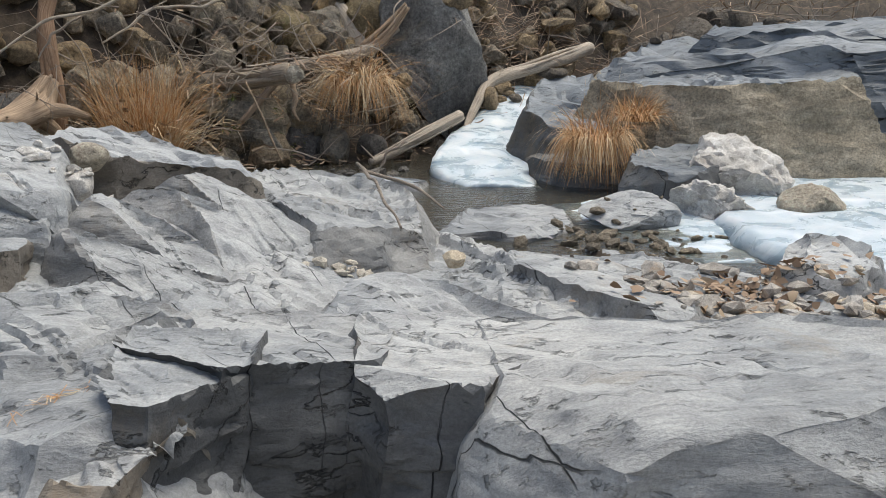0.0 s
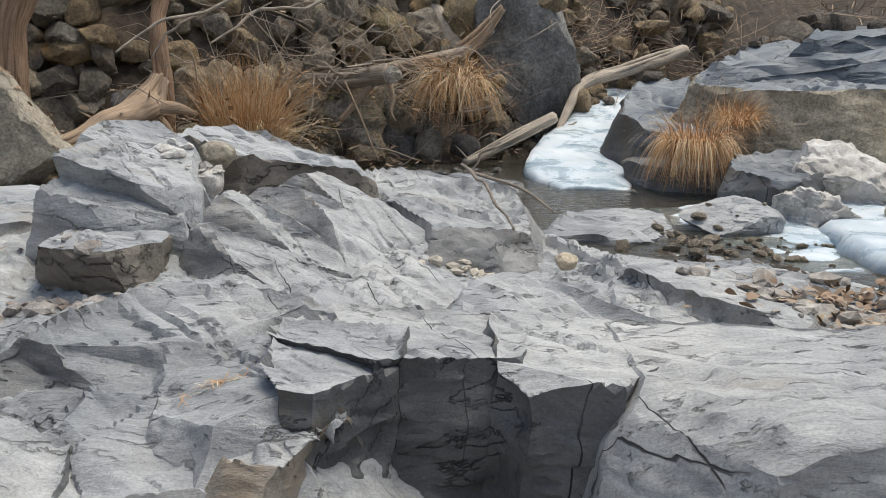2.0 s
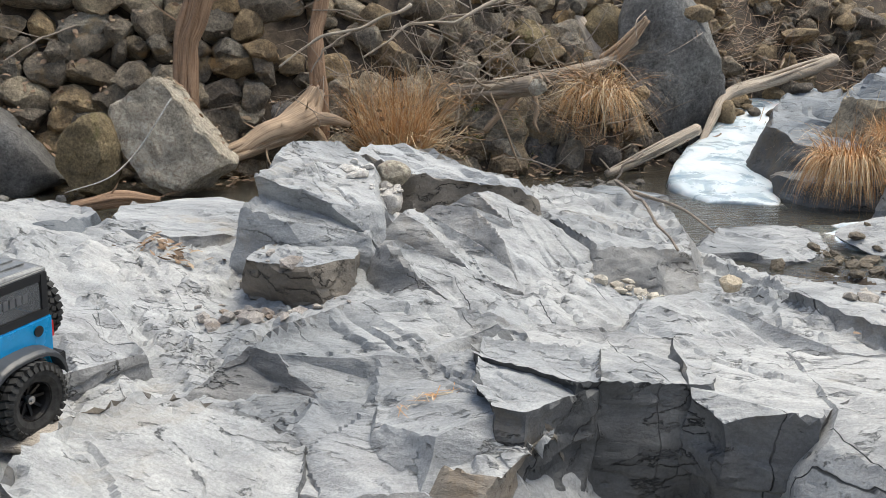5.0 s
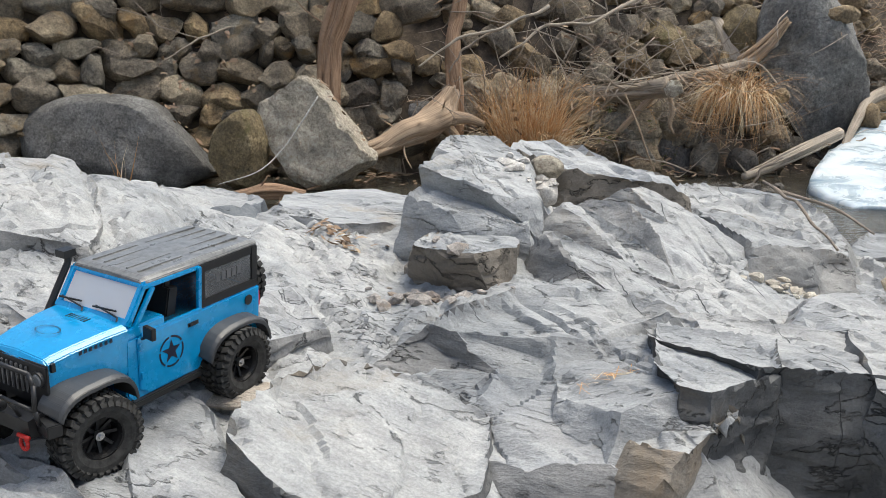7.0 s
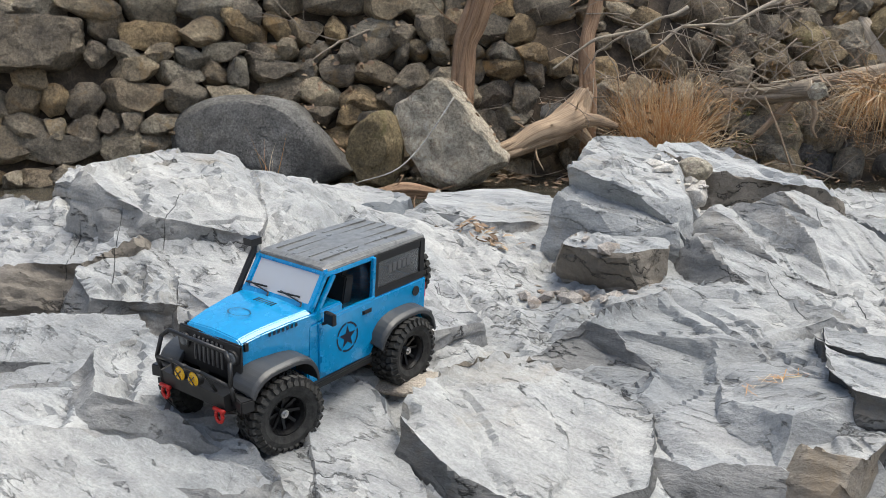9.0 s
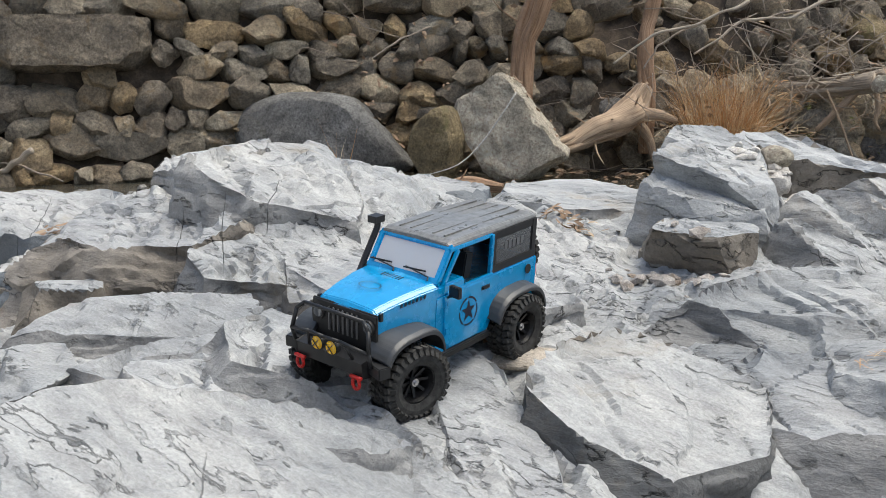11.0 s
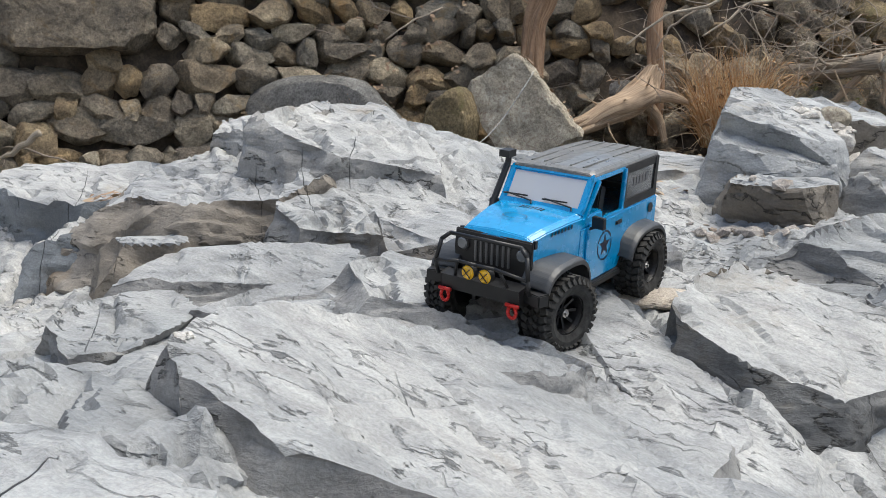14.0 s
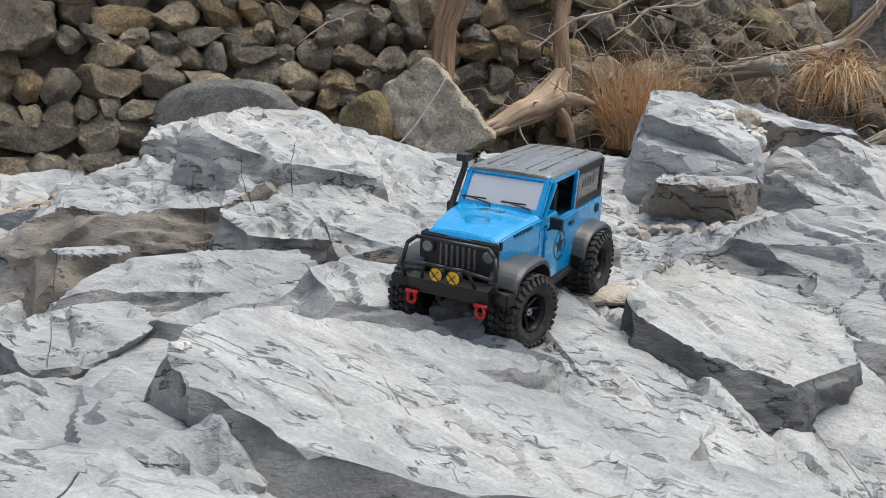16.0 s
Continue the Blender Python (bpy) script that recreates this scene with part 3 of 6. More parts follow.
gx, gy = lines(-3.4, 1.5, 0.011, 250), lines(-0.3, 3.5, 0.011, 250)
X, Y = np.meshgrid(gx, gy)
x, y = X.ravel(), Y.ravel()
z, bd = ground_height(x, y)
p = np.stack([x, y, z], 1)
near = (np.abs(x + 1) < 6) & (y > -2) & (y < 9)
r = np.zeros(len(x))
r[near] = crust(p[near])
rockness = smooth(-0.6, -1.0, bd)
z = z + r * (0.35 + 0.65 * rockness)
far = (x * x + y * y) > 100
z[far] += 0.3 * fbm(p[far] * 0.1, 4, 5)
nx, ny = len(gx), len(gy)
a = (np.arange(ny - 1)[:, None] * nx + np.arange(nx - 1)).ravel()
quads = np.stack([a, a + 1, a + nx + 1, a + nx], 1)
soil = ((bd[a] > -0.35) | ((z[a] < 0.375) & (y[a] > 2.0) & (x[a] < 1.3))).astype(int)
ground = new("ground", mesh_from("ground", np.stack([x, y, z], 1), quads, [SLATE, SOIL], True, soil, 32))
tagged(ground, "pale grey fractured slate river bed with brown soil bank", "ground", kind="structure")

# ---- water ----
wx, wy = np.meshgrid(np.linspace(-9, 5, 120), np.linspace(1.75, 9, 80))
wz = np.full(wx.size, 0.375)
wa = (np.arange(79)[:, None] * 120 + np.arange(119)).ravel()
water = new("water", mesh_from("water", np.stack([wx.ravel(), wy.ravel(), wz], 1), np.stack([wa, wa + 1, wa + 121, wa + 120], 1), WATER))
tagged(water, "shallow clear dark stream water over stones", "water", kind="structure")


# ---- rock makers ----
def sphere(level):
    bm = bmesh.new()
    bmesh.ops.create_icosphere(bm, subdivisions=level, radius=1.0)
    bm.verts.index_update()
    v = np.array([w.co for w in bm.verts])
    f = np.array([[w.index for w in face.verts] for face in bm.faces])
    bm.free()
    return v, f


BALL = {k: sphere(k) for k in (1, 2, 3, 4, 5, 6)}


def hull(points):
    """The convex outline round points in plan, turning left."""
    pts = sorted(map(tuple, points))
    half = []
    for run in (pts, pts[::-1]):
        h = []
        for q in run:
            while len(h) > 1 and (h[-1][0] - h[-2][0]) * (q[1] - h[-2][1]) - (h[-1][1] - h[-2][1]) * (q[0] - h[-2][0]) <= 0:
                h.pop()
            h.append(q)
        half += h[:-1]
    return np.array(half)


def slab(name, outline, top, bottom, label, seed=0, mat=None, side_mat=None, at=None, batter=14, chips=7, rough=1.0, side=1.0, level=5, group=""):
    """A block of bedrock: a body between a sloping top bed, steep joint faces and broken edges, roughened.
    top = (height, slope x, slope y) at the place at (else the outline's middle); batter: degrees by which the faces lean back."""
    o = hull(outline)
    rng = np.random.default_rng(seed + 1000)
    c = o.mean(0)
    ref = np.array(at if at is not None else c)
    height = lambda w: top[0] + top[1] * (w[0] - ref[0]) + top[2] * (w[1] - ref[1])
    mid = np.array([c[0], c[1], 0.5 * (height(c) + bottom)])
    up = np.array([-top[1], -top[2], 1.0])
    up /= np.linalg.norm(up)
    planes = [(up, up @ (np.array([c[0], c[1], height(c)]) - mid), 0), (np.array([0, 0, -1.0]), mid[2] - bottom, 1)]
    faces = []
    for a, b in zip(o, np.roll(o, -1, 0)):
        d = b - a
        n2 = np.array([d[1], -d[0]]) / max(np.hypot(*d), 1e-6)
        lean = radians(batter + rng.normal() * 6)
        n = np.array([n2[0] * math.cos(lean), n2[1] * math.cos(lean), math.sin(lean)])
        m = (a + b) / 2
        edge = np.array([m[0], m[1], height(m)])
        planes.append((n, n @ (edge - mid), 1))
        faces.append((n, edge))
    for k in range(chips):
        i = int(rng.integers(len(faces)))
        n, edge = faces[i]
        other = up if rng.uniform() < 0.6 else faces[(i + 1) % len(faces)][0]
        w = rng.uniform(0.25, 0.75)
        q = n * w + other * (1 - w) + rng.normal(size=3) * 0.22
        q /= np.linalg.norm(q)
        reach = max(q @ (np.array([v[0], v[1], height(v)]) - mid) for v in o)
        planes.append((q, reach - rng.uniform(0.008, 0.04) * rough ** 0.5, 0 if q[2] > 0.72 else 1))
    v, f = BALL[level]
    ext = np.array([*(np.abs(o - c).max(0)), max(height(c) - bottom, 0.05) / 2])
    v = v * ext
    N = np.array([n for n, _, _ in planes])
    D = np.array([max(d, 0.004) for _, d, _ in planes])
    K = np.array([k for _, _, k in planes])
    along = v @ N.T
    t = np.where(along > 1e-6, D / np.maximum(along, 1e-6), 1e9)
    order = np.argsort(t, 1)[:, :2]
    rows = np.arange(len(v))
    which, other = order[:, 0], order[:, 1]
    best, second = t[rows, which], t[rows, other]
    p = v * best[:, None]
    # points near an arris move onto it, so that edges run clean
    size = np.zeros(len(v))
    for i, k in ((0, 1), (1, 2), (2, 0)):
        np.maximum.at(size, f[:, i], np.linalg.norm(p[f[:, i]] - p[f[:, k]], axis=1))
    n1, n2 = N[which], N[other]
    slide = n2 - (n1 * n2).sum(1)[:, None] * n1
    reach = (D[other] - (p * n2).sum(1)) / np.maximum((slide * n2).sum(1), 1e-6)
    move = slide * reach[:, None]
    snap = (np.linalg.norm(move, axis=1) < 0.5 * size) & (reach > 0)
    p[snap] += move[snap]
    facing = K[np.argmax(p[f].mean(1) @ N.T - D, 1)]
    p = p + mid
    normal = np.where(snap[:, None], n1 + n2, n1)
    normal /= np.linalg.norm(normal, axis=1)[:, None]
    kind = K[which]
    inner = 0.35 + 0.65 * smooth(0, 0.025, (second - best) * np.linalg.norm(v, axis=1))   # relief dies away towards the arrises
    wob = 0.014 * np.stack([fbm(p * 4, 3, 7), fbm(p * 4, 3, 8), 0 * best], 1) + 0.006 * np.stack([fbm(p * 15, 3, 9), fbm(p * 15, 3, 10), 0 * best], 1)
    p = p + wob * min(1.0, ext[:2].min() / 0.1)
    flat = rough * crust(p)
    lean = strata(p, 2.0) * np.array([1, 1, 1.8])
    steep = 1.2 * side * (0.009 * folds(p, 0.15, seed + 31) + 0.007 * fbm(p * 6, 3, seed + 5) + terrace(0.003 * folds(lean, 0.1, seed + 33) + 0.006 * fbm(lean * np.array([1, 1, 1.6]) * 8, 3, seed + 6), 0.006, 0.25) + 0.0014 * fbm(p * 38, 3, seed))
    p = p + normal * (np.where(kind == 0, flat, steep) * inner)[:, None]
    # steep faces take side_mat, by default slate darkened with painted shade
    ob = new(name, mesh_from(name, p - np.array([c[0], c[1], bottom]), f, [mat or SLATE, side_mat or SLATE_SHADED_SIDE], True, facing, 32))
    ob.matrix_world = pose(c[0], c[1], bottom)
    return tagged(ob, label, "rock", group)


def stone_mesh(name, size, mat, seed, level=4, cuts=12, depth=(0.55, 0.85), grain=0.03, flat=None):
    """An angular stone: a ball cut by planes, then roughened. size: half extents."""
    v, f = BALL[level]
    v = v.copy()
    rng = np.random.default_rng(seed)
    for _ in range(cuts):
        n = rng.normal(size=3)
        n /= np.linalg.norm(n)
        d = rng.uniform(*depth)
        over = np.maximum(v @ n - d, 0)
        v -= n * (over * 0.96)[:, None]
    for n, d in flat or ():
        n = np.array(n, float) / np.linalg.norm(n)
        v -= n * (np.maximum(v @ n - d, 0) * 0.97)[:, None]
    ext = np.abs(v).max(0)
    v = v / ext * np.array(size)
    unit = v / np.maximum(np.linalg.norm(v, axis=1), 1e-6)[:, None]
    m = min(size)
    q = v / m + seed * 3.7
    h, e, _ = facets(q * 1.7, seed)
    bumps = grain * m * (0.9 * h + 1.1 * fbm(q * 2.2, 4, seed) + 0.35 * fbm(q * 11, 3, seed + 9))
    return mesh_from(name, v + unit * bumps[:, None], f, mat, True, None, 28)


def boulder(name, at, size, mat, label, seed, turn=(0, 0, 0), level=5, cuts=12, depth=(0.6, 0.88), grain=0.05, flat=None, category="boulder", group=""):
    ob = new(name, stone_mesh(name, size, mat, seed, level, cuts, depth, grain, flat))
    ob.matrix_world = pose(*at, *turn)
    return tagged(ob, label, category, group)


def tube(points, radii, seed=0, sides=10, step=0.03, rough=0.12, twist=0.0):
    """Vertices, faces and grain coordinates of a crooked, tapering round form along points."""
    pts, rad = np.array(points, float), np.array(radii, float)
    k = np.r_[0, np.cumsum(np.linalg.norm(np.diff(pts, axis=0), axis=1))]
    n = max(4, int(k[-1] / step))
    t = np.linspace(0, k[-1], n)
    c = hermite(k, pts, t) if len(pts) > 2 else np.stack([np.interp(t, k, pts[:, i]) for i in range(3)], 1)
    r = np.interp(t, k, rad)
    c = c + (r * 0.45)[:, None] * np.stack([fbm(np.c_[t * 3.5, t * 0 + s, t * 0 + seed], 3, seed + s) for s in (1, 2, 3)], 1) * min(1, rough * 5)
    d = np.gradient(c, axis=0)
    d /= np.maximum(np.linalg.norm(d, axis=1), 1e-9)[:, None]
    ref = np.array([0, 0, 1.0]) if abs(d[:, 2]).mean() < 0.8 else np.array([1.0, 0, 0])
    s = np.cross(d, ref)
    s /= np.linalg.norm(s, axis=1)[:, None]
    u = np.cross(s, d)
    ang = np.linspace(0, 2 * np.pi, sides, endpoint=False)
    aa = ang[None, :] + twist * t[:, None]
    ring = np.cos(aa)[:, :, None] * s[:, None] + np.sin(aa)[:, :, None] * u[:, None]
    round_x, round_y, far_on = np.tile(np.cos(ang), n), np.tile(np.sin(ang), n), np.repeat(t, sides)
    lump = 1 + 0.6 * rough * fbm(np.c_[round_x * 2.2 + seed, round_y * 2.2, far_on * 5], 3, seed) + 0.07 * fbm(np.c_[round_x * 5 + seed, round_y * 5, far_on * 2.5], 3, seed + 4)
    v = [(c[:, None] + ring * (r[:, None] * lump.reshape(n, sides))[:, :, None]).reshape(-1, 3)]
    v = np.concatenate(v + [c[:1], c[-1:]])
    j = np.arange(sides)
    f = [np.stack([i * sides + j, i * sides + (j + 1) % sides, (i + 1) * sides + (j + 1) % sides, (i + 1) * sides + j], 1) for i in range(n - 1)]
    f = np.concatenate(f)
    e = [[n * sides, (q + 1) % sides, q, q] for q in j] + [[n * sides + 1, (n - 1) * sides + q, (n - 1) * sides + (q + 1) % sides, (n - 1) * sides + (q + 1) % sides] for q in j]
    uv = np.concatenate([np.stack([np.abs(j / sides - 0.5) * 2, np.full(sides, t[i])], 1) for i in range(n)] + [np.array([[0.5, 0], [0.5, k[-1]]])])
    return v, np.concatenate([f, np.array(e)]), uv


def tubes_mesh(name, parts, mat, smooth_shade=True):
    """Several tubes in one mesh."""
    bm = bmesh.new()
    lay = bm.loops.layers.uv.new("UVMap")
    for v, f, uv in parts:
        made = [bm.verts.new(w) for w in v]
        for q in f:
            ids = list(dict.fromkeys(int(w) for w in q))
            if len(ids) < 3:
                continue
            face = bm.faces.new([made[w] for w in ids])
            face.smooth = smooth_shade
            for loop, w in zip(face.loops, ids):
                loop[lay].uv = uv[w]
    me = bpy.data.meshes.new(name)
    bm.to_mesh(me)
    bm.free()
    me.materials.append(mat)
    return me


def limb(name, points, radii, mat, label, seed=0, sides=12, step=0.025, rough=0.15, category="log", group="", extra=(), strands=0, splinters=0):
    """A log, root or branch; strands: ropy ridges of grain round it; splinters: broken twigs on it."""
    rng = np.random.default_rng(seed + 70)
    if category == "branch":   # thin wood grows in short, crooked runs
        k = np.linspace(0, len(points) - 1, 4 * (len(points) - 1) + 1)
        at = np.arange(len(points))
        crooked = np.stack([np.interp(k, at, np.array(points, float)[:, i]) for i in range(3)], 1)
        crooked[1:-1] += rng.normal(size=(len(k) - 2, 3)) * min(0.008, 0.5 * float(np.mean(radii)))
        points, radii = crooked, np.interp(k, at, radii) * rng.uniform(0.75, 1.15, len(k))
        step, splinters = min(step, 0.012), splinters + 4
    ob = tagged(new(name, tubes_mesh(name, [tube(points, radii, seed, sides, step, rough)], mat)), label, category, group)
    made = [("limb", tube(*e)) for e in extra]
    pts, rad = np.array(points, float), np.array(radii, float)
    for k in range(strands):
        a = 2 * np.pi * k / strands + rng.uniform(-0.3, 0.3)
        way = pts[-1] - pts[0]
        side = np.cross(way, [0.3, 0.2, 1.0])
        side /= np.linalg.norm(side)
        up = np.cross(side, way / np.linalg.norm(way))
        turn = a + np.linspace(0, rng.uniform(-0.9, 0.9), len(pts))
        off = (np.cos(turn)[:, None] * side + np.sin(turn)[:, None] * up) * (rad * rng.uniform(0.7, 0.95))[:, None]
        made.append(("wood_strand", tube(pts + off, rad * rng.uniform(0.18, 0.42) * np.linspace(1, rng.uniform(0.4, 1), len(pts)), seed + 3 * k, 7, step, 0.3)))
    for k in range(splinters):
        t = rng.uniform(0.1, 0.95) * (len(pts) - 1)
        i = min(int(t), len(pts) - 2)
        at = pts[i] + (pts[i + 1] - pts[i]) * (t - i)
        d = rng.normal(size=3) * np.array([1, 0.6, 0.8])
        d *= rng.uniform(1.5, 6) * rad.mean() / np.linalg.norm(d)
        th = rad.mean() * rng.uniform(0.08, 0.22)
        made.append(("broken_twig", tube([at, at + d * 0.6 + rng.normal(size=3) * 0.01, at + d], [th, th * 0.7, th * 0.2], seed + 9 * k, 5, 0.02, 0.2)))
    for kind, form in made:
        new(kind, tubes_mesh(kind, [form], mat)).parent = ob
    return ob


def blades(name, at, count, spread, length, mat, label, seed, lean=0.5, width=0.004, droop=0.5, bias=(0, 0), category="grass tuft", kind="stuff", low=0.35, stray=0.25):
    """A tuft: many thin bent blades from one root."""
    rng = np.random.default_rng(seed)
    v, f = [], []
    for _ in range(count):
        a, rr = rng.uniform(0, 2 * np.pi), spread * math.sqrt(rng.uniform())
        root = np.array([at[0] + rr * math.cos(a), at[1] + rr * math.sin(a) * 0.7, at[2]])
        out = np.array([math.cos(a), math.sin(a) * 0.8]) * lean * (0.25 + rr / spread) + rng.normal(size=2) * stray * (1 if rng.uniform() < 0.85 else 2.6) + np.array(bias)
        ln = length * rng.uniform(low, 1.0)
        d = np.array([out[0], out[1], 1.0])
        d /= np.linalg.norm(d)
        q, segs = root, 6
        side = np.cross(d, rng.normal(size=3))
        side /= np.linalg.norm(side)
        kink = rng.normal(size=2) * 0.05
        bend = droop * rng.uniform(0.1, 1.0)
        for k in range(segs + 1):
            w = width * (1 - 0.85 * k / segs) * rng.uniform(0.8, 1.1)
            v += [q - side * w / 2, q + side * w / 2]
            if k < segs:
                i = len(v) - 2
                f.append([i, i + 1, i + 3, i + 2])
            q = q + d * ln / segs
            d = d + np.array([out[0] * 0.25 * bend + kink[0], out[1] * 0.25 * bend + kink[1], -bend * 0.28])
            d /= np.linalg.norm(d)
    ob = new(name, mesh_from(name, np.array(v), np.array(f), mat))
    return tagged(ob, label, category, kind=kind)


# ---- bedrock blocks ----
BEDS = "bedrock blocks"


def bedrock(outline, top, bottom, label, seed, **more):
    return slab("rock_slab", outline, top, bottom, label, seed, group=BEDS, **more)


# the broad ledge, its broken front face darkened by painted shade, and its neighbours
bedrock([(-0.345, 1.265), (-0.25, 1.315), (-0.13, 1.335), (-0.10, 1.62), (-0.45, 1.64), (-0.52, 1.44), (-0.50, 1.36)], (0.632, -0.05, -0.08), 0.32, "broad pale slate ledge with a dark broken front face", 3, side_mat=SLATE_DARK_SHADED, at=(-0.3, 1.4), batter=4, chips=3, rough=0.4, side=1.3, level=6)
bedrock([(-0.17, 1.325), (-0.12, 1.278), (0.02, 1.272), (0.07, 1.36), (0.03, 1.6), (-0.17, 1.62)], (0.620, -0.03, -0.05), 0.32, "pale slate ledge end above a dark squared face", 4, side_mat=SLATE_DARK_SHADED, at=(-0.05, 1.4), batter=3, chips=2, rough=0.35, side=1.0, level=6)
bedrock([(-0.45, 1.195), (-0.40, 1.185), (-0.355, 1.25), (-0.31, 1.305), (-0.30, 1.46), (-0.50, 1.46), (-0.49, 1.27)], (0.636, -0.04, 0.03), 0.28, "split shoulder of slate beside a dark face", 2, side_mat=SLATE_DARK_SHADED, at=(-0.42, 1.33), batter=5, chips=0, rough=0.3, side=1.2, level=6)
bedrock([(-0.66, 1.28), (-0.54, 1.17), (-0.455, 1.19), (-0.42, 1.30), (-0.45, 1.46), (-0.64, 1.46)], (0.603, 0.28, 0.10), 0.30, "pale slope of slate rising to a ledge", 66, side_mat=SLATE, at=(-0.53, 1.30), batter=34, chips=3, rough=0.5, side=0.7, level=6)
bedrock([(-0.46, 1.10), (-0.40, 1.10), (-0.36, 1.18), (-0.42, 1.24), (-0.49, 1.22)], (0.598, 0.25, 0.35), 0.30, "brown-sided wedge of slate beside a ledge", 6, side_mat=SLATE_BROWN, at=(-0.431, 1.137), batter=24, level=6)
bedrock([(0.03, 1.27), (0.10, 1.16), (0.16, 1.08), (0.25, 1.07), (0.45, 1.15), (0.65, 1.22), (0.8, 1.4), (0.5, 1.56), (0.0, 1.58)], (0.634, 0.03, -0.08), 0.28, "smooth pale slate ledge with a sloping face", 5, side_mat=SLATE, at=(0.25, 1.3), batter=30, chips=8, rough=0.5, side=1.0, level=6)
bedrock([(0.33, 0.98), (0.45, 1.05), (0.66, 1.1), (0.66, 0.86), (0.36, 0.84)], (0.58, 0.02, 0.05), 0.34, "yellowish pale slate block below a ledge", 55, side_mat=SLATE_BROWN)
bedrock([(-0.75, 1.36), (-0.56, 1.36), (-0.48, 1.26), (-0.48, 1.14), (-0.58, 1.09), (-0.7, 1.13), (-0.8, 1.24)], (0.553, 0.0, 0.24), 0.36, "low pale slate slab with split edges", 7, batter=42, rough=0.8, level=6)
bedrock([(-0.91, 1.4), (-0.81, 1.58), (-0.63, 1.64), (-0.44, 1.56), (-0.5, 1.40), (-0.64, 1.35), (-0.79, 1.36)], (0.622, 0.0, 0.20), 0.42, "flat ridge slab with broken front steps", 29, batter=36, level=6)
bedrock([(-0.26, 1.78), (-0.2, 2.05), (-0.03, 2.06), (0.12, 1.87), (0.36, 1.62), (0.1, 1.66), (-0.1, 1.7)], (0.545, -0.12, 0.06), 0.38, "dark wedge of slate behind a broad ledge", 30, batter=34, rough=0.6, level=6)
# the jointed hump behind
for outline, rise, seed in (
        ([(-0.80, 1.95), (-0.81, 2.06), (-0.49, 2.05), (-0.45, 2.02), (-0.58, 1.88)], 0.004, 11),
        ([(-0.82, 2.08), (-0.80, 2.265), (-0.67, 2.225), (-0.56, 2.145), (-0.45, 2.095), (-0.48, 2.07)], 0.0, 61),
        ([(-0.79, 2.285), (-0.71, 2.36), (-0.61, 2.295), (-0.38, 2.265), (-0.42, 2.115), (-0.55, 2.165), (-0.65, 2.24)], 0.01, 62),
        ([(-0.70, 2.38), (-0.66, 2.43), (-0.46, 2.44), (-0.33, 2.36), (-0.37, 2.285), (-0.59, 2.315)], 0.014, 63)):
    bedrock(outline, (0.627 + rise, -0.50, 0.32), 0.36, "steeply dipping strip of jointed slate", seed, at=(-0.63, 2.14), batter=32, chips=4, rough=0.6, level=6)
bedrock([(-1.14, 2.2), (-0.99, 2.15), (-0.90, 2.2), (-0.92, 2.36), (-1.06, 2.47), (-1.15, 2.36)], (0.80, -0.30, 0.14), 0.48, "rounded cap of an upright pale slate block", 8, side_mat=SLATE, at=(-1.02, 2.2), batter=20, chips=3, rough=0.6, side=0.5, level=6)
bedrock([(-1.13, 2.06), (-0.94, 2.065), (-0.86, 2.12), (-0.89, 2.26), (-1.13, 2.26)], (0.765, -0.33, 0.22), 0.48, "cracked middle bed of an upright slate block", 64, side_mat=SLATE, at=(-0.98, 2.1), batter=17, chips=3, rough=0.5, side=0.5, level=6)
bedrock([(-1.13, 2.0), (-0.98, 1.995), (-0.87, 2.03), (-0.87, 2.16), (-1.13, 2.2)], (0.703, -0.29, 0.25), 0.48, "smooth lower bed of an upright slate block", 65, side_mat=SLATE, at=(-1.0, 2.02), batter=6, chips=3, rough=0.5, side=0.5, level=6)
bedrock([(-1.12, 1.95), (-1.07, 1.82), (-0.94, 1.79), (-0.85, 1.9), (-0.88, 2.04), (-1.06, 2.05)], (0.655, 0.0, 0.0), 0.48, "flat slate step with a rust-brown face", 9, side_mat=SLATE_BROWN, batter=4, rough=0.6, level=6)
bedrock([(-1.07, 2.56), (-1.02, 2.76), (-0.85, 2.8), (-0.6, 2.72), (-0.5, 2.62), (-0.66, 2.54), (-0.85, 2.48)], (0.765, -0.20, 0.08), 0.55, "dipping capstone of grey slate, brown underneath", 10, side_mat=SLATE_BROWN, batter=10, rough=0.8)
bedrock([(-0.62, 2.92), (-0.45, 3.15), (-0.2, 3.15), (-0.06, 2.9), (-0.1, 2.5), (-0.3, 2.36), (-0.5, 2.6)], (0.612, -0.16, 0.04), 0.28, "grey slab beside the pool, split across", 31, batter=24, level=6)
# the hump with the crumbling ledge
bedrock([(-2.36, 1.52), (-2.33, 1.68), (-2.16, 1.78), (-2.05, 1.66), (-2.14, 1.51)], (0.815, 0.12, 0.12), 0.5, "blunt grey block on the hump's shoulder", 12, batter=14, rough=0.7, level=6)
bedrock([(-2.12, 1.42), (-2.12, 1.72), (-1.98, 1.82), (-1.82, 1.68), (-1.62, 1.44), (-1.8, 1.36), (-1.96, 1.36)], (0.808, -0.27, 0.05), 0.45, "pale dipping summit slab of a slate hump", 56, at=(-1.97, 1.51), batter=16, rough=0.8, level=6)
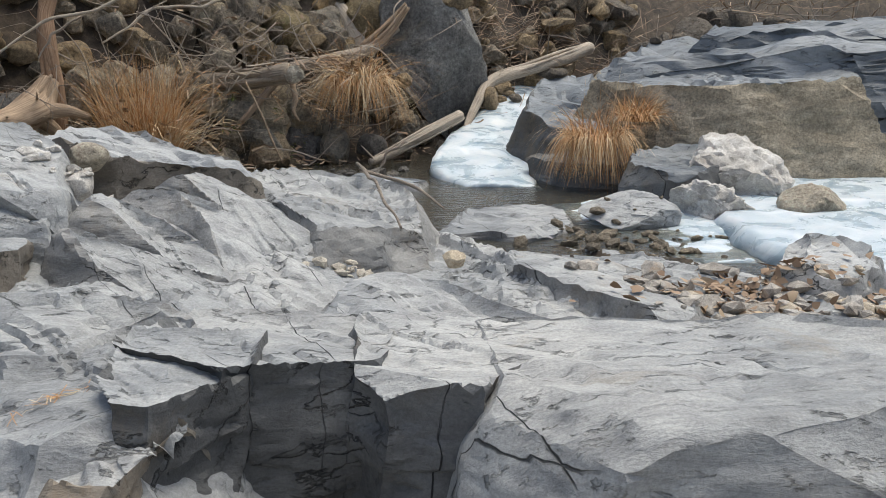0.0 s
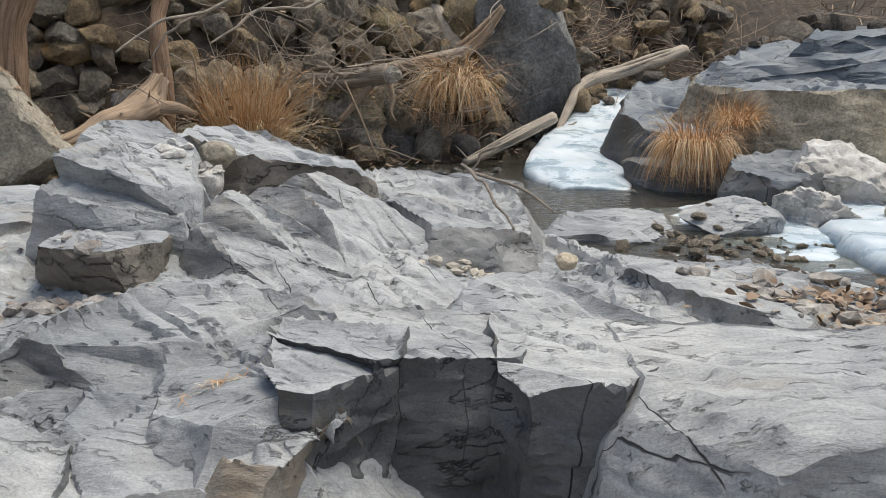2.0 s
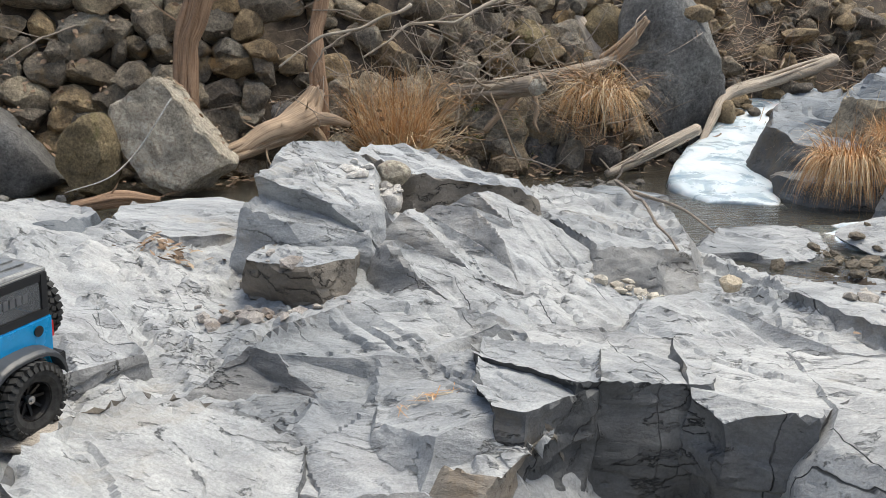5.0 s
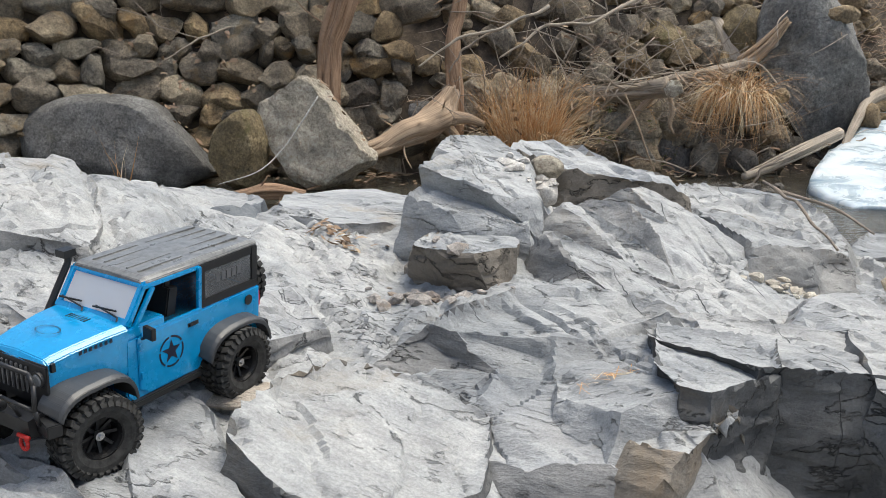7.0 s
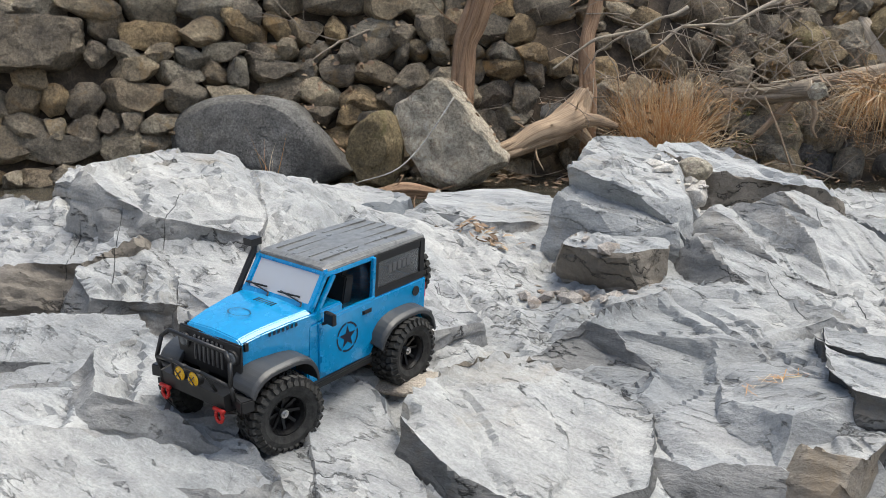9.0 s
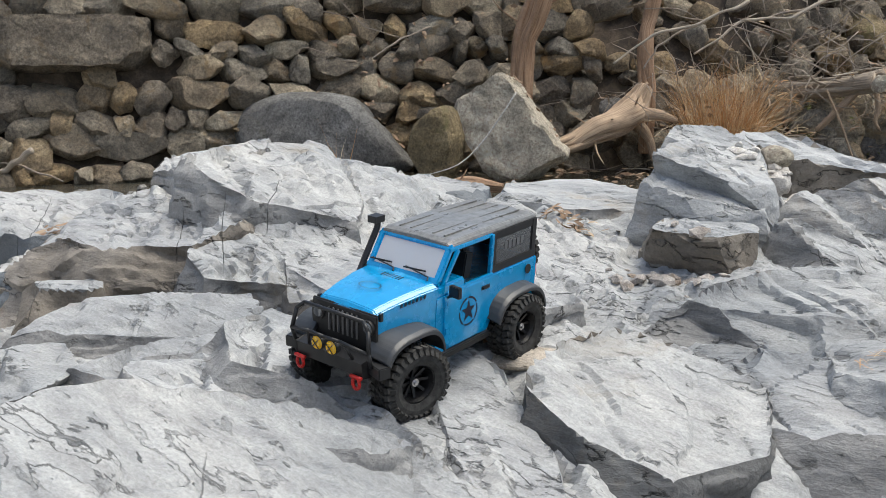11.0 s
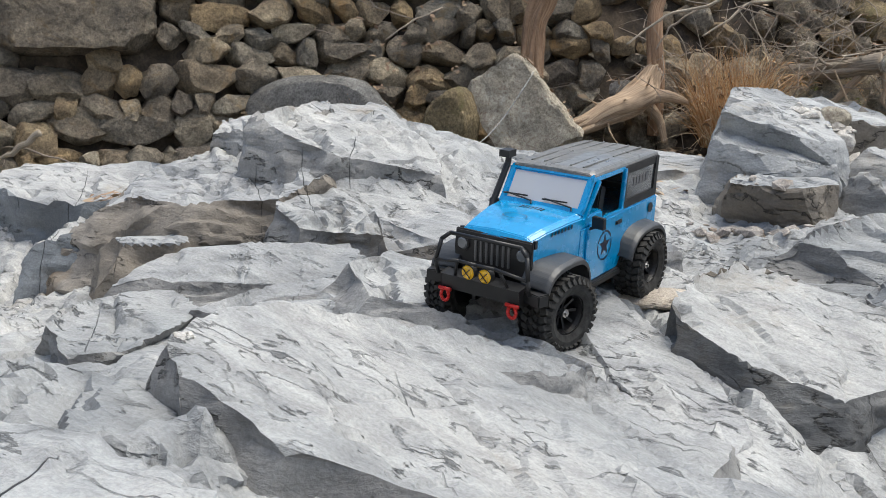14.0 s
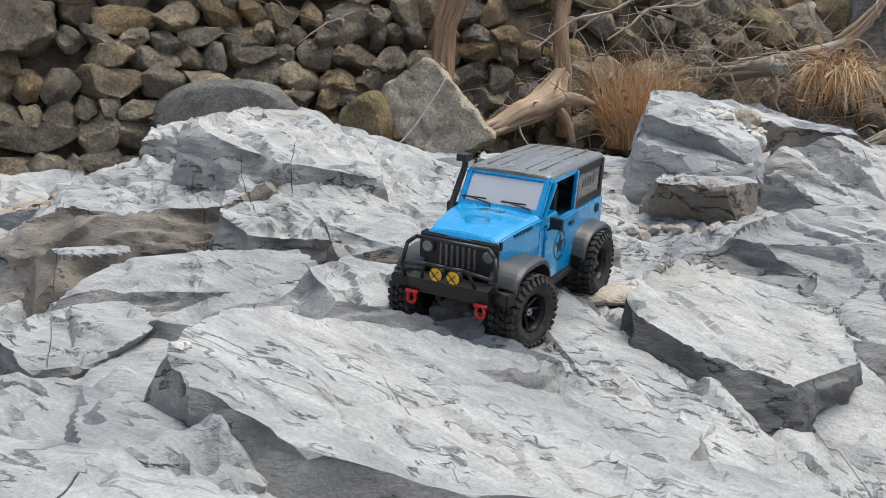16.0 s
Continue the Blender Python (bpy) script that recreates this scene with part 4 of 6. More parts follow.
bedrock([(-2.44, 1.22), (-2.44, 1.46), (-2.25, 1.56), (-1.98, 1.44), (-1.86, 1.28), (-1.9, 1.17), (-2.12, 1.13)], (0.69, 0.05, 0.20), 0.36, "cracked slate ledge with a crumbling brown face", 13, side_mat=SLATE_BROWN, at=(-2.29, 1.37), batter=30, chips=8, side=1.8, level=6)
bedrock([(-1.92, 1.16), (-1.9, 1.34), (-1.68, 1.44), (-1.5, 1.36), (-1.62, 1.2), (-1.78, 1.1)], (0.655, -0.25, 0.20), 0.40, "stepped pale slab under a summit", 57, at=(-1.76, 1.27), batter=18, level=6)
bedrock([(-2.26, 1.05), (-2.16, 1.13), (-2.03, 1.08), (-2.05, 0.98), (-2.17, 0.96)], (0.59, 0.0, 0.05), 0.38, "brown-faced slate cube at a ledge's foot", 14, side_mat=SLATE_BROWN, batter=18, rough=0.6)
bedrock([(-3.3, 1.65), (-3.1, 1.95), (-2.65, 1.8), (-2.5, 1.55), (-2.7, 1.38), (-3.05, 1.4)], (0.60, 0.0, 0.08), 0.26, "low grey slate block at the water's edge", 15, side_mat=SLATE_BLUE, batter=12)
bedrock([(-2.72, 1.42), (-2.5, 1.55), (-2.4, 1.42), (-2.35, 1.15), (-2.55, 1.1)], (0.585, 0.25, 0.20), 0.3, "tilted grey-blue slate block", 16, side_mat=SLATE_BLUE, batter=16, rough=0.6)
bedrock([(-1.68, 2.31), (-1.7, 2.53), (-1.45, 2.64), (-1.24, 2.5), (-1.17, 2.2), (-1.35, 2.08), (-1.56, 2.13)], (0.645, 0.0, 0.0), 0.4, "smooth flat slate slab beside dark water", 17, batter=18, rough=0.4)
# this block's shaded side is put into a blue-grey side colour
bedrock([(-2.05, 2.1), (-1.95, 2.4), (-1.74, 2.33), (-1.64, 2.10), (-1.78, 1.93)], (0.682, -0.05, 0.0), 0.36, "squared slate block, its sides' shade painted blue-grey", 18, side_mat=SLATE_BLUE, batter=12, rough=0.7)
bedrock([(-1.72, 1.27), (-1.6, 1.46), (-1.45, 1.60), (-1.28, 1.60), (-1.14, 1.47), (-1.2, 1.33), (-1.3, 1.23), (-1.48, 1.17), (-1.62, 1.16)], (0.622, -0.10, 0.08), 0.42, "undercut slab of pale slate", 19, at=(-1.42, 1.39), batter=10, rough=0.7, level=6)
bedrock([(-1.56, 0.85), (-1.54, 0.98), (-1.44, 1.02), (-1.3, 0.93), (-1.2, 0.82), (-1.3, 0.79), (-1.43, 0.78)], (0.612, -0.16, 0.08), 0.42, "rounded low slate slab with a split back", 20, at=(-1.4, 0.9), batter=26, rough=0.8, level=6)
bedrock([(-1.43, 0.95), (-1.37, 1.10), (-1.25, 1.14), (-1.09, 1.12), (-1.17, 0.98), (-1.28, 0.89)], (0.596, -0.25, -0.06), 0.42, "thin dipping plate of pale slate", 58, at=(-1.25, 1.04), batter=16, rough=0.8, level=6)
bedrock([(-1.66, 0.8), (-1.52, 0.86), (-1.42, 0.82), (-1.2, 0.80), (-1.1, 0.74), (-1.15, 0.64), (-1.33, 0.6), (-1.55, 0.64)], (0.575, -0.06, 0.0), 0.40, "long low slate slab scored by joints", 21, batter=24, rough=0.8, level=6)
bedrock([(-1.96, 0.8), (-1.97, 0.9), (-1.9, 1.0), (-1.79, 1.08), (-1.66, 1.14), (-1.60, 1.1), (-1.70, 0.94), (-1.86, 0.83)], (0.593, -0.24, 0.24), 0.42, "whitish rounded rib of veined slate", 28, at=(-1.83, 0.94), batter=30, rough=0.6, level=6)
bedrock([(-1.97, 0.6), (-1.98, 0.72), (-1.88, 0.82), (-1.72, 0.74), (-1.66, 0.58), (-1.76, 0.5)], (0.562, 0.0, 0.04), 0.4, "grey slate block with a dark hollow beneath", 27, batter=10, rough=0.7, level=6)
bedrock([(-1.72, 0.72), (-1.66, 0.94), (-1.52, 1.06), (-1.42, 1.0), (-1.5, 0.86), (-1.6, 0.74)], (0.578, -0.10, 0.04), 0.42, "low split slab between ribs of slate", 59, batter=22, level=6)
# foreground
bedrock([(-1.42, 0.30), (-1.45, 0.46), (-1.42, 0.60), (-1.2, 0.72), (-1.02, 0.74), (-0.9, 0.7), (-0.88, 0.6), (-0.96, 0.42), (-1.06, 0.30), (-1.2, 0.22), (-1.34, 0.25)], (0.585, -0.29, -0.10), 0.38, "large smooth tilted slab of pale slate", 22, side_mat=SLATE_SHADED_SIDE, at=(-1.15, 0.5), batter=16, chips=3, rough=0.45, side=0.7, level=6)
bedrock([(-1.55, -0.02), (-1.4, 0.17), (-1.25, 0.13), (-1.1, 0.1), (-1.08, -0.12), (-1.5, -0.14)], (0.655, -0.1, 0.0), 0.40, "warm grey slate slab in the foreground", 23, batter=20)
bedrock([(-1.62, 0.33), (-1.5, 0.345), (-1.36, 0.29), (-1.22, 0.22), (-1.2, 0.12), (-1.36, 0.04), (-1.62, 0.1)], (0.614, -0.15, -0.10), 0.40, "broken warm grey slab below a tilted slab", 37, at=(-1.29, 0.16), batter=26, rough=1.2, level=6)
bedrock([(-1.10, 0.26), (-1.02, 0.46), (-0.92, 0.58), (-0.75, 0.6), (-0.7, 0.4), (-0.9, 0.16)], (0.525, -0.16, 0.0), 0.34, "smooth low slate slab in the foreground", 24, batter=24, rough=0.6, level=6)
# the wedge's slanting face has its shade put into the side colour
bedrock([(-1.06, 0.93), (-1.03, 1.08), (-0.97, 1.21), (-0.85, 1.26), (-0.72, 1.2), (-0.70, 1.04), (-0.80, 0.90), (-0.87, 0.88), (-0.96, 0.90)], (0.568, -0.33, 0.20), 0.36, "wedge of slate with a dark slanting face", 25, side_mat=SLATE_DARK_SHADED, at=(-0.9, 1.07), batter=18, chips=5, rough=0.6, side=1.2, level=6)
bedrock([(-1.22, 0.93), (-1.2, 1.04), (-1.12, 1.05), (-1.02, 0.9), (-0.90, 0.78), (-0.92, 0.70), (-1.02, 0.75), (-1.12, 0.83)], (0.548, -0.20, 0.08), 0.34, "smooth sliver of slate under a wedge", 26, side_mat=SLATE, at=(-1.1, 0.92), batter=30, rough=0.35, level=6)
# beside the stream
bedrock([(-0.02, 3.3), (0.1, 3.6), (0.4, 3.7), (0.48, 3.5), (0.3, 3.2)], (0.42, 0.0, 0.05), 0.24, "wet grey slab in shallow water", 32, batter=24, rough=0.7)
bedrock([(0.87, 2.5), (1.05, 2.85), (1.17, 2.6), (1.07, 2.38), (0.93, 2.33)], (0.49, -0.1, 0.1), 0.3, "grey slab at the ice's edge", 33, batter=24)
bedrock([(0.55, 1.75), (0.9, 1.92), (1.25, 1.9), (1.2, 1.6), (0.7, 1.55)], (0.47, 0.0, 0.05), 0.3, "low flaking slab among gravel", 34, batter=24)
bedrock([(0.14, 2.36), (0.24, 2.58), (0.43, 2.62), (0.54, 2.44), (0.54, 2.12), (0.42, 2.0), (0.22, 2.2)], (0.492, -0.12, -0.04), 0.34, "smooth grey slab sloping into gravel", 35, batter=24, rough=0.6)
bedrock([(-0.5, 4.45), (-0.3, 4.6), (-0.08, 4.5), (-0.12, 4.3), (-0.4, 4.3)], (0.43, 0.0, 0.05), 0.24, "low dark slab across the pool", 36, mat=SLATE_BLUE, batter=24, rough=0.7)


# right-hand massif
def outcrop(outline, top, bottom, label, seed, **more):
    return slab("rock_outcrop", outline, top, bottom, label, seed, group="stream outcrops", **more)


outcrop([(0.78, 4.85), (0.98, 4.52), (1.25, 4.42), (1.95, 4.40), (2.05, 5.6), (1.0, 5.5)], (0.90, 0.06, 0.10), 0.2, "smooth brown-faced end of a slate outcrop", 41, mat=SLATE_BLUE, side_mat=STONE_BROWN, batter=20, chips=10, rough=1.3, side=1.2, level=6)
outcrop([(1.55, 4.45), (2.3, 4.36), (3.6, 4.3), (4.2, 4.6), (4.2, 6.0), (1.7, 6.0)], (0.72, 0.03, 0.1), 0.2, "mottled brown-grey foot of a slate outcrop", 47, mat=SLATE_BLUE, side_mat=STONE_BROWN, batter=16, chips=8, rough=1.5, side=2.0)
outcrop([(1.5, 4.62), (2.3, 4.52), (3.6, 4.5), (4.2, 4.8), (4.2, 6.0), (1.6, 6.0)], (0.94, 0.04, 0.1), 0.4, "jointed blue-grey middle bed of a slate outcrop", 48, mat=SLATE_BLUE, side_mat=SLATE_BLUE, batter=24, chips=9, rough=1.8, side=1.6)
outcrop([(0.95, 5.05), (1.3, 4.85), (1.9, 4.62), (2.6, 4.7), (3.6, 4.6), (4.1, 5.0), (4.0, 6.0), (1.4, 6.0)], (1.06, 0.05, 0.06), 0.7, "layered blue-grey strata on an outcrop", 42, mat=SLATE_BLUE, side_mat=SLATE_BLUE, batter=34, rough=1.8, side=1.6)
outcrop([(1.5, 5.3), (2.2, 4.95), (3.2, 4.95), (4.0, 5.2), (4.0, 6.2), (1.8, 6.2)], (1.15, 0.04, 0.06), 0.8, "upper blue-grey strata of an outcrop", 43, mat=SLATE_BLUE, side_mat=SLATE_BLUE, batter=36, rough=1.8, side=1.6)
outcrop([(0.45, 5.0), (0.6, 4.72), (0.85, 4.62), (1.0, 4.9), (0.95, 5.5), (0.6, 5.6)], (0.74, 0.1, 0.25), 0.2, "dark slate shoulder beside the frozen fall", 44, mat=SLATE_BLUE, side_mat=SLATE_DARK_SHADED, batter=20, rough=1.2)
outcrop([(0.42, 4.65), (0.6, 4.42), (0.85, 4.35), (0.9, 4.7), (0.6, 4.8)], (0.50, 0.05, 0.1), 0.2, "dark wet rock at the frozen fall's foot", 45, mat=SLATE_DARK_SHADED, side_mat=SLATE_DARK_SHADED, batter=18)
outcrop([(0.78, 3.95), (0.85, 4.25), (1.15, 4.35), (1.3, 4.15), (1.1, 3.8), (0.9, 3.75)], (0.56, 0.04, 0.1), 0.22, "stepped dark slate block in the stream", 46, mat=SLATE_BLUE, side_mat=SLATE_DARK_SHADED, batter=14, rough=1.2)
boulder("crusted_rock", (1.22, 4.0, 0.5), (0.22, 0.26, 0.13), CRUST, "white salt-crusted rock at the ice's edge", 51, (18, -12, 25), 5, 12, (0.6, 0.9), 0.12, category="rock")
boulder("crusted_rock", (1.03, 3.62, 0.43), (0.13, 0.17, 0.10), CRUST, "knobbly white-crusted rock end in the stream", 52, (0, 0, 40), 5, 10, (0.6, 0.9), 0.16, category="rock")
boulder("stream_boulder", (0.70, 3.55, 0.41), (0.2, 0.16, 0.09), SLATE, "flat pale grey boulder in the stream", 53, (0, 5, 10), 5, 10, (0.5, 0.85), 0.06)
boulder("ice_boulder", (1.40, 3.55, 0.43), (0.16, 0.13, 0.10), BOULDER_PALE, "rounded pale boulder frozen into the ice", 54, (0, 0, 30), 5, 9, (0.6, 0.9), 0.05)

# ---- ice ----
def ice_sheet(name, left, right, label, seed, rows=70, cols=40, lump=0.014, hump=0.01):
    """A frozen run of water between two bank lines."""
    l, r = np.array(left, float), np.array(right, float)
    k = np.linspace(0, 1, len(l))
    t = np.linspace(0, 1, rows)
    l, r = hermite(k, l, t), hermite(k, r, t)
    u = np.linspace(0, 1, cols)
    v = (l[:, None] * (1 - u)[None, :, None] + r[:, None] * u[None, :, None]).reshape(-1, 3)
    uu = np.tile(u, rows)
    v[:, 2] += hump * np.sin(np.pi * uu) + lump * fbm(v * 6, 5, seed) - 0.05 * ((uu < 0.001) | (uu > 0.999))
    v[:, 0] += 0.03 * fbm(v * 4, 4, seed + 3)
    a = (np.arange(rows - 1)[:, None] * cols + np.arange(cols - 1)).ravel()
    ob = new(name, mesh_from(name, v, np.stack([a, a + 1, a + cols + 1, a + cols], 1), ICE))
    mod = ob.modifiers.new("thick", "SOLIDIFY")
    mod.thickness = 0.03
    return tagged(ob, label, "ice", kind="stuff")


ice_sheet("frozen_fall", [(0.6, 6.6, 0.78), (0.3, 5.85, 0.62), (0.05, 5.3, 0.48), (-0.03, 4.85, 0.405), (0.12, 4.43, 0.35)], [(0.95, 6.6, 0.78), (0.68, 5.85, 0.63), (0.55, 5.28, 0.5), (0.47, 4.85, 0.41), (0.48, 4.43, 0.35)], "white frozen cascade between dark rocks", 61)
ice_sheet("ice_pool", [(1.45, 4.5, 0.41), (1.25, 4.15, 0.405), (1.05, 3.6, 0.405), (0.98, 3.1, 0.405), (1.1, 2.6, 0.40)], [(4.5, 4.5, 0.41), (4.5, 4.1, 0.41), (4.3, 3.6, 0.41), (4.0, 3.1, 0.41), (3.6, 2.6, 0.41)], "white sheet of pool ice", 62, 70, 90, 0.008, 0.01)
ice_sheet("shore_ice", [(0.5, 4.0, 0.340), (0.5, 3.75, 0.340), (0.58, 3.45, 0.340), (0.68, 3.2, 0.340), (0.8, 2.92, 0.340)], [(0.86, 4.0, 0.346), (0.95, 3.75, 0.346), (1.1, 3.5, 0.356), (1.14, 3.2, 0.36), (1.15, 2.92, 0.36)], "thin patchy frost-white ice on shallow water", 63, 60, 40, 0.022, 0.004)


# ---- dry-stone wall and rubble bank ----
def foot_point(along, d, z):
    i = int(np.clip(np.searchsorted(RUNS, along) - 1, 0, len(FOOT) - 2))
    t = (along - RUNS[i]) / (RUNS[i + 1] - RUNS[i])
    q = FOOT[i] + (FOOT[i + 1] - FOOT[i]) * t
    dx, dy = (FOOT[i + 1] - FOOT[i]) / (RUNS[i + 1] - RUNS[i])
    return np.array([q[0] - dy * d, q[1] + dx * d, z]), math.degrees(math.atan2(dy, dx))


def core_mesh(name, at, seed):
    """A stone deep in the bank, which the others lean on."""
    me = stone_mesh(name, (0.2, 0.1, 0.15), SOIL, seed, 3)
    me.transform(Matrix.Translation(at))
    return me


wall = tagged(new("wall_far", core_mesh("wall_core", (-4.0, 4.15, 0.7), 1)), "dry-stone wall of brown-grey fieldstones", "wall", kind="structure")
BLOCKY = [((1, 0.15, 0.1), 0.74), ((-1, 0.1, -0.1), 0.74), ((0, 1, 0), 0.7), ((0.1, -1, 0.1), 0.68), ((0.1, 0, 1), 0.66), ((-0.1, 0, -1), 0.66)]
SHAPES = [stone_mesh("fieldstone", (0.5, 0.5, 0.5), FIELDSTONE, 200 + k, 3, 13, (0.5, 0.82), 0.09, BLOCKY) for k in range(20)]
rng = np.random.default_rng(11)


def wall_stone(at, size, turn, parent, k=None, mat=None):
    ob = new("stone", SHAPES[int(rng.integers(len(SHAPES)))] if k is None else k)
    ob.parent = parent
    ob.matrix_basis = pose(*at, *turn) @ Matrix.Diagonal((*size, 1))
    return ob


# one large oblong block lies in the wall
block_at, block_yaw = foot_point(RUNS[2] + 0.36, 0.16, 1.11)
BIG = stone_mesh("wall_block", (0.42, 0.13, 0.135), FIELDSTONE, 77, 5, 9, (0.7, 0.95), 0.08, [((0, 1, 0), 0.5), ((0, -1, 0), 0.5), ((0, 0, 1), 0.55), ((0, 0, -1), 0.55), ((1, 0, 0), 0.8), ((-1, 0, 0), 0.8)])
wall_stone(block_at, (1, 1, 1), (-12, 0, block_yaw), wall, BIG)
row_z = 0.36
first = RUNS[1] - 0.7
while row_z < 1.62:
    hgt = rng.uniform(0.10, 0.175)
    u = first + rng.uniform(0, 0.1)
    while u < SPLIT + 0.1:
        wid = hgt * rng.uniform(0.7, 2.1)
        zc = row_z + hgt / 2 + rng.normal() * 0.018
        d = 0.03 + (zc - 0.4) * 0.26 + rng.normal() * 0.012
        at, yaw = foot_point(u + wid / 2, d, zc)
        if not (abs(u + wid / 2 - RUNS[2] - 0.36) < 0.36 + wid / 2 and abs(zc - 1.11) < 0.10 + hgt / 2):
            wall_stone(at, (wid * 1.24, rng.uniform(0.17, 0.24), hgt * rng.uniform(1.08, 1.5)), (rng.normal() * 9 - 10, rng.normal() * 14, yaw + rng.normal() * 10), wall)
        u += wid
    row_z += hgt * 0.94

rubble = tagged(new("bank_rubble", core_mesh("rubble_core", (-0.5, 6.2, 0.8), 2)), "tumbled fieldstones on a steep soil bank", "stones", kind="structure")
for n in range(290):
    u = rng.uniform(SPLIT, RUNS[10] + 1.2)
    d = rng.uniform(0.02, 1.0) ** 1.0
    s = rng.uniform(0.07, 0.17) * (1.25 if u < RUNS[8] else 0.95)
    zc = 0.40 + max(d - 0.06, 0) * 1.5 + s * 0.12
    at, yaw = foot_point(u, d, zc)
    wall_stone(at, (s * rng.uniform(1.0, 1.5), s, s * rng.uniform(0.75, 1.05)), (rng.normal() * 18, rng.normal() * 18, rng.uniform(0, 360)), rubble)

# ---- boulders along the bank ----
boulder("long_boulder", (-3.55, 4.0, 0.55), (0.56, 0.30, 0.29), BOULDER, "long smooth grey boulder at the wall's foot", 301, (0, 6, 8), 5, 6, (0.7, 0.95), 0.03)
boulder("mossy_boulder", (-2.80, 3.97, 0.57), (0.15, 0.16, 0.22), BOULDER_MOSS, "small olive mossy boulder in water", 302, (0, 8, 20), 5, 10, (0.65, 0.9), 0.04)
boulder("leaning_boulder", (-2.47, 4.18, 0.645), (0.20, 0.17, 0.29), BOULDER_PALE, "pale pitted block leaning on the bank", 303, (-8, -40, 10), 5, 4, (0.84, 0.97), 0.06,
        [((1, 0.05, 0), 0.6), ((-1, 0.1, 0.1), 0.62), ((0, 1, 0), 0.6), ((0.1, -1, 0), 0.6), ((0.12, 0, 1), 0.72), ((-0.1, 0, -1), 0.74)])
boulder("bank_boulder", (-0.80, 5.45, 0.48), (0.24, 0.2, 0.23), BOULDER, "brown-grey block under an eroded bank", 304, (0, 12, 20), 5, 12, (0.6, 0.85), 0.04)
boulder("dark_boulder", (0.03, 6.0, 0.92), (0.37, 0.3, 0.64), BOULDER_DARK, "tall dark angular boulder above the fall", 305, (-6, -14, 20), 5, 12, (0.55, 0.85), 0.04)
boulder("bank_boulder", (-0.42, 6.05, 1.18), (0.18, 0.16, 0.17), BOULDER_MOSS, "round yellowish boulder lodged on the bank", 306, (0, 0, 0), 4, 8, (0.7, 0.9), 0.04)
boulder("bank_boulder", (-0.9, 5.75, 1.12), (0.17, 0.15, 0.15), BOULDER_MOSS, "yellowish grey stone in the bank", 307, (0, 20, 0), 4, 9, (0.6, 0.9), 0.05)
boulder("bank_boulder", (-0.38, 5.4, 0.45), (0.09, 0.08, 0.08), BOULDER, "small grey stone under the bank", 308, (0, 0, 0), 4, 9, (0.6, 0.9), 0.05)
boulder("bank_boulder", (-2.1, 4.75, 0.72), (0.08, 0.08, 0.08), BOULDER, "small rounded stone behind a root", 309, (0, 0, 0), 4, 9, (0.6, 0.9), 0.05)
boulder("pebble", (-0.90, 2.44, 0.765), (0.05, 0.045, 0.037), BOULDER_PALE, "rounded grey stone wedged between slate blocks", 310, (0, 0, 0), 4, 7, (0.75, 0.95), 0.03, category="stone")
boulder("pebble", (-0.88, 2.27, 0.72), (0.05, 0.045, 0.04), CRUST, "pinkish white stone wedged between slate blocks", 311, (0, 0, 0), 4, 9, (0.6, 0.9), 0.08, category="stone")
boulder("pebble", (0.0, 2.33, 0.53), (0.03, 0.022, 0.022), PEBBLE, "rusty orange stone at a ledge's foot", 312, (0, 0, 0), 4, 9, (0.6, 0.9), 0.06, category="stone")

# ---- wood ----
limb("fallen_log", [(1.07, 6.63, 1.0), (0.59, 6.18, 0.87), (0.33, 5.96, 0.79), (0.23, 5.73, 0.67), (0.14, 5.46, 0.5)], [0.04, 0.036, 0.032, 0.028, 0.016], DRIFTWOOD, "bleached forked log across the frozen fall", 401, strands=6, splinters=5)
limb("fallen_log", [(0.12, 5.45, 0.62), (-0.2, 5.17, 0.48), (-0.37, 5.05, 0.41)], [0.034, 0.03, 0.018], DRIFTWOOD, "short bleached log sloping to the water", 402, strands=5, splinters=4)
limb("dead_branch", [(-0.17, 5.1, 0.52), (-0.28, 5.05, 0.46), (-0.32, 5.02, 0.37)], [0.0074, 0.0074, 0.0037], TWIG, "bare twig at the water's edge", 421, 7, 0.02, 0.25, "branch")
limb("bank_log", [(-1.3, 5.32, 0.82), (-1.0, 5.22, 0.85), (-0.78, 5.12, 0.87)], [0.042, 0.05, 0.046], GREYWOOD, "horizontal weathered log with a pale end", 403, strands=9, splinters=6)
# the log's pale end, built from a rounded stone shape
boulder("log_end", (-0.755, 5.06, 0.87), (0.048, 0.045, 0.05), BOULDER_PALE, "pale rounded end of a log, built as a stone", 404, (0, 20, 0), 4, 10, (0.6, 0.9), 0.1, category="stone")
limb("bleached_root", [(-2.28, 4.28, 0.54), (-2.14, 4.46, 0.61), (-2.0, 4.68, 0.71), (-1.93, 4.8, 0.86)], [0.04, 0.055, 0.075, 0.04], ROOTWOOD, "bleached sweeping root of a dead tree", 405, 16, 0.015, 0.4, "root",
     extra=[([(-2.02, 4.66, 0.7), (-1.85, 4.70, 0.72), (-1.74, 4.75, 0.68)], [0.045, 0.03, 0.014], 7, 8, 0.02, 0.4), ([(-2.0, 4.7, 0.68), (-1.9, 4.75, 0.58), (-1.86, 4.76, 0.45)], [0.04, 0.026, 0.02], 8, 8, 0.02, 0.4)], strands=12, splinters=8)
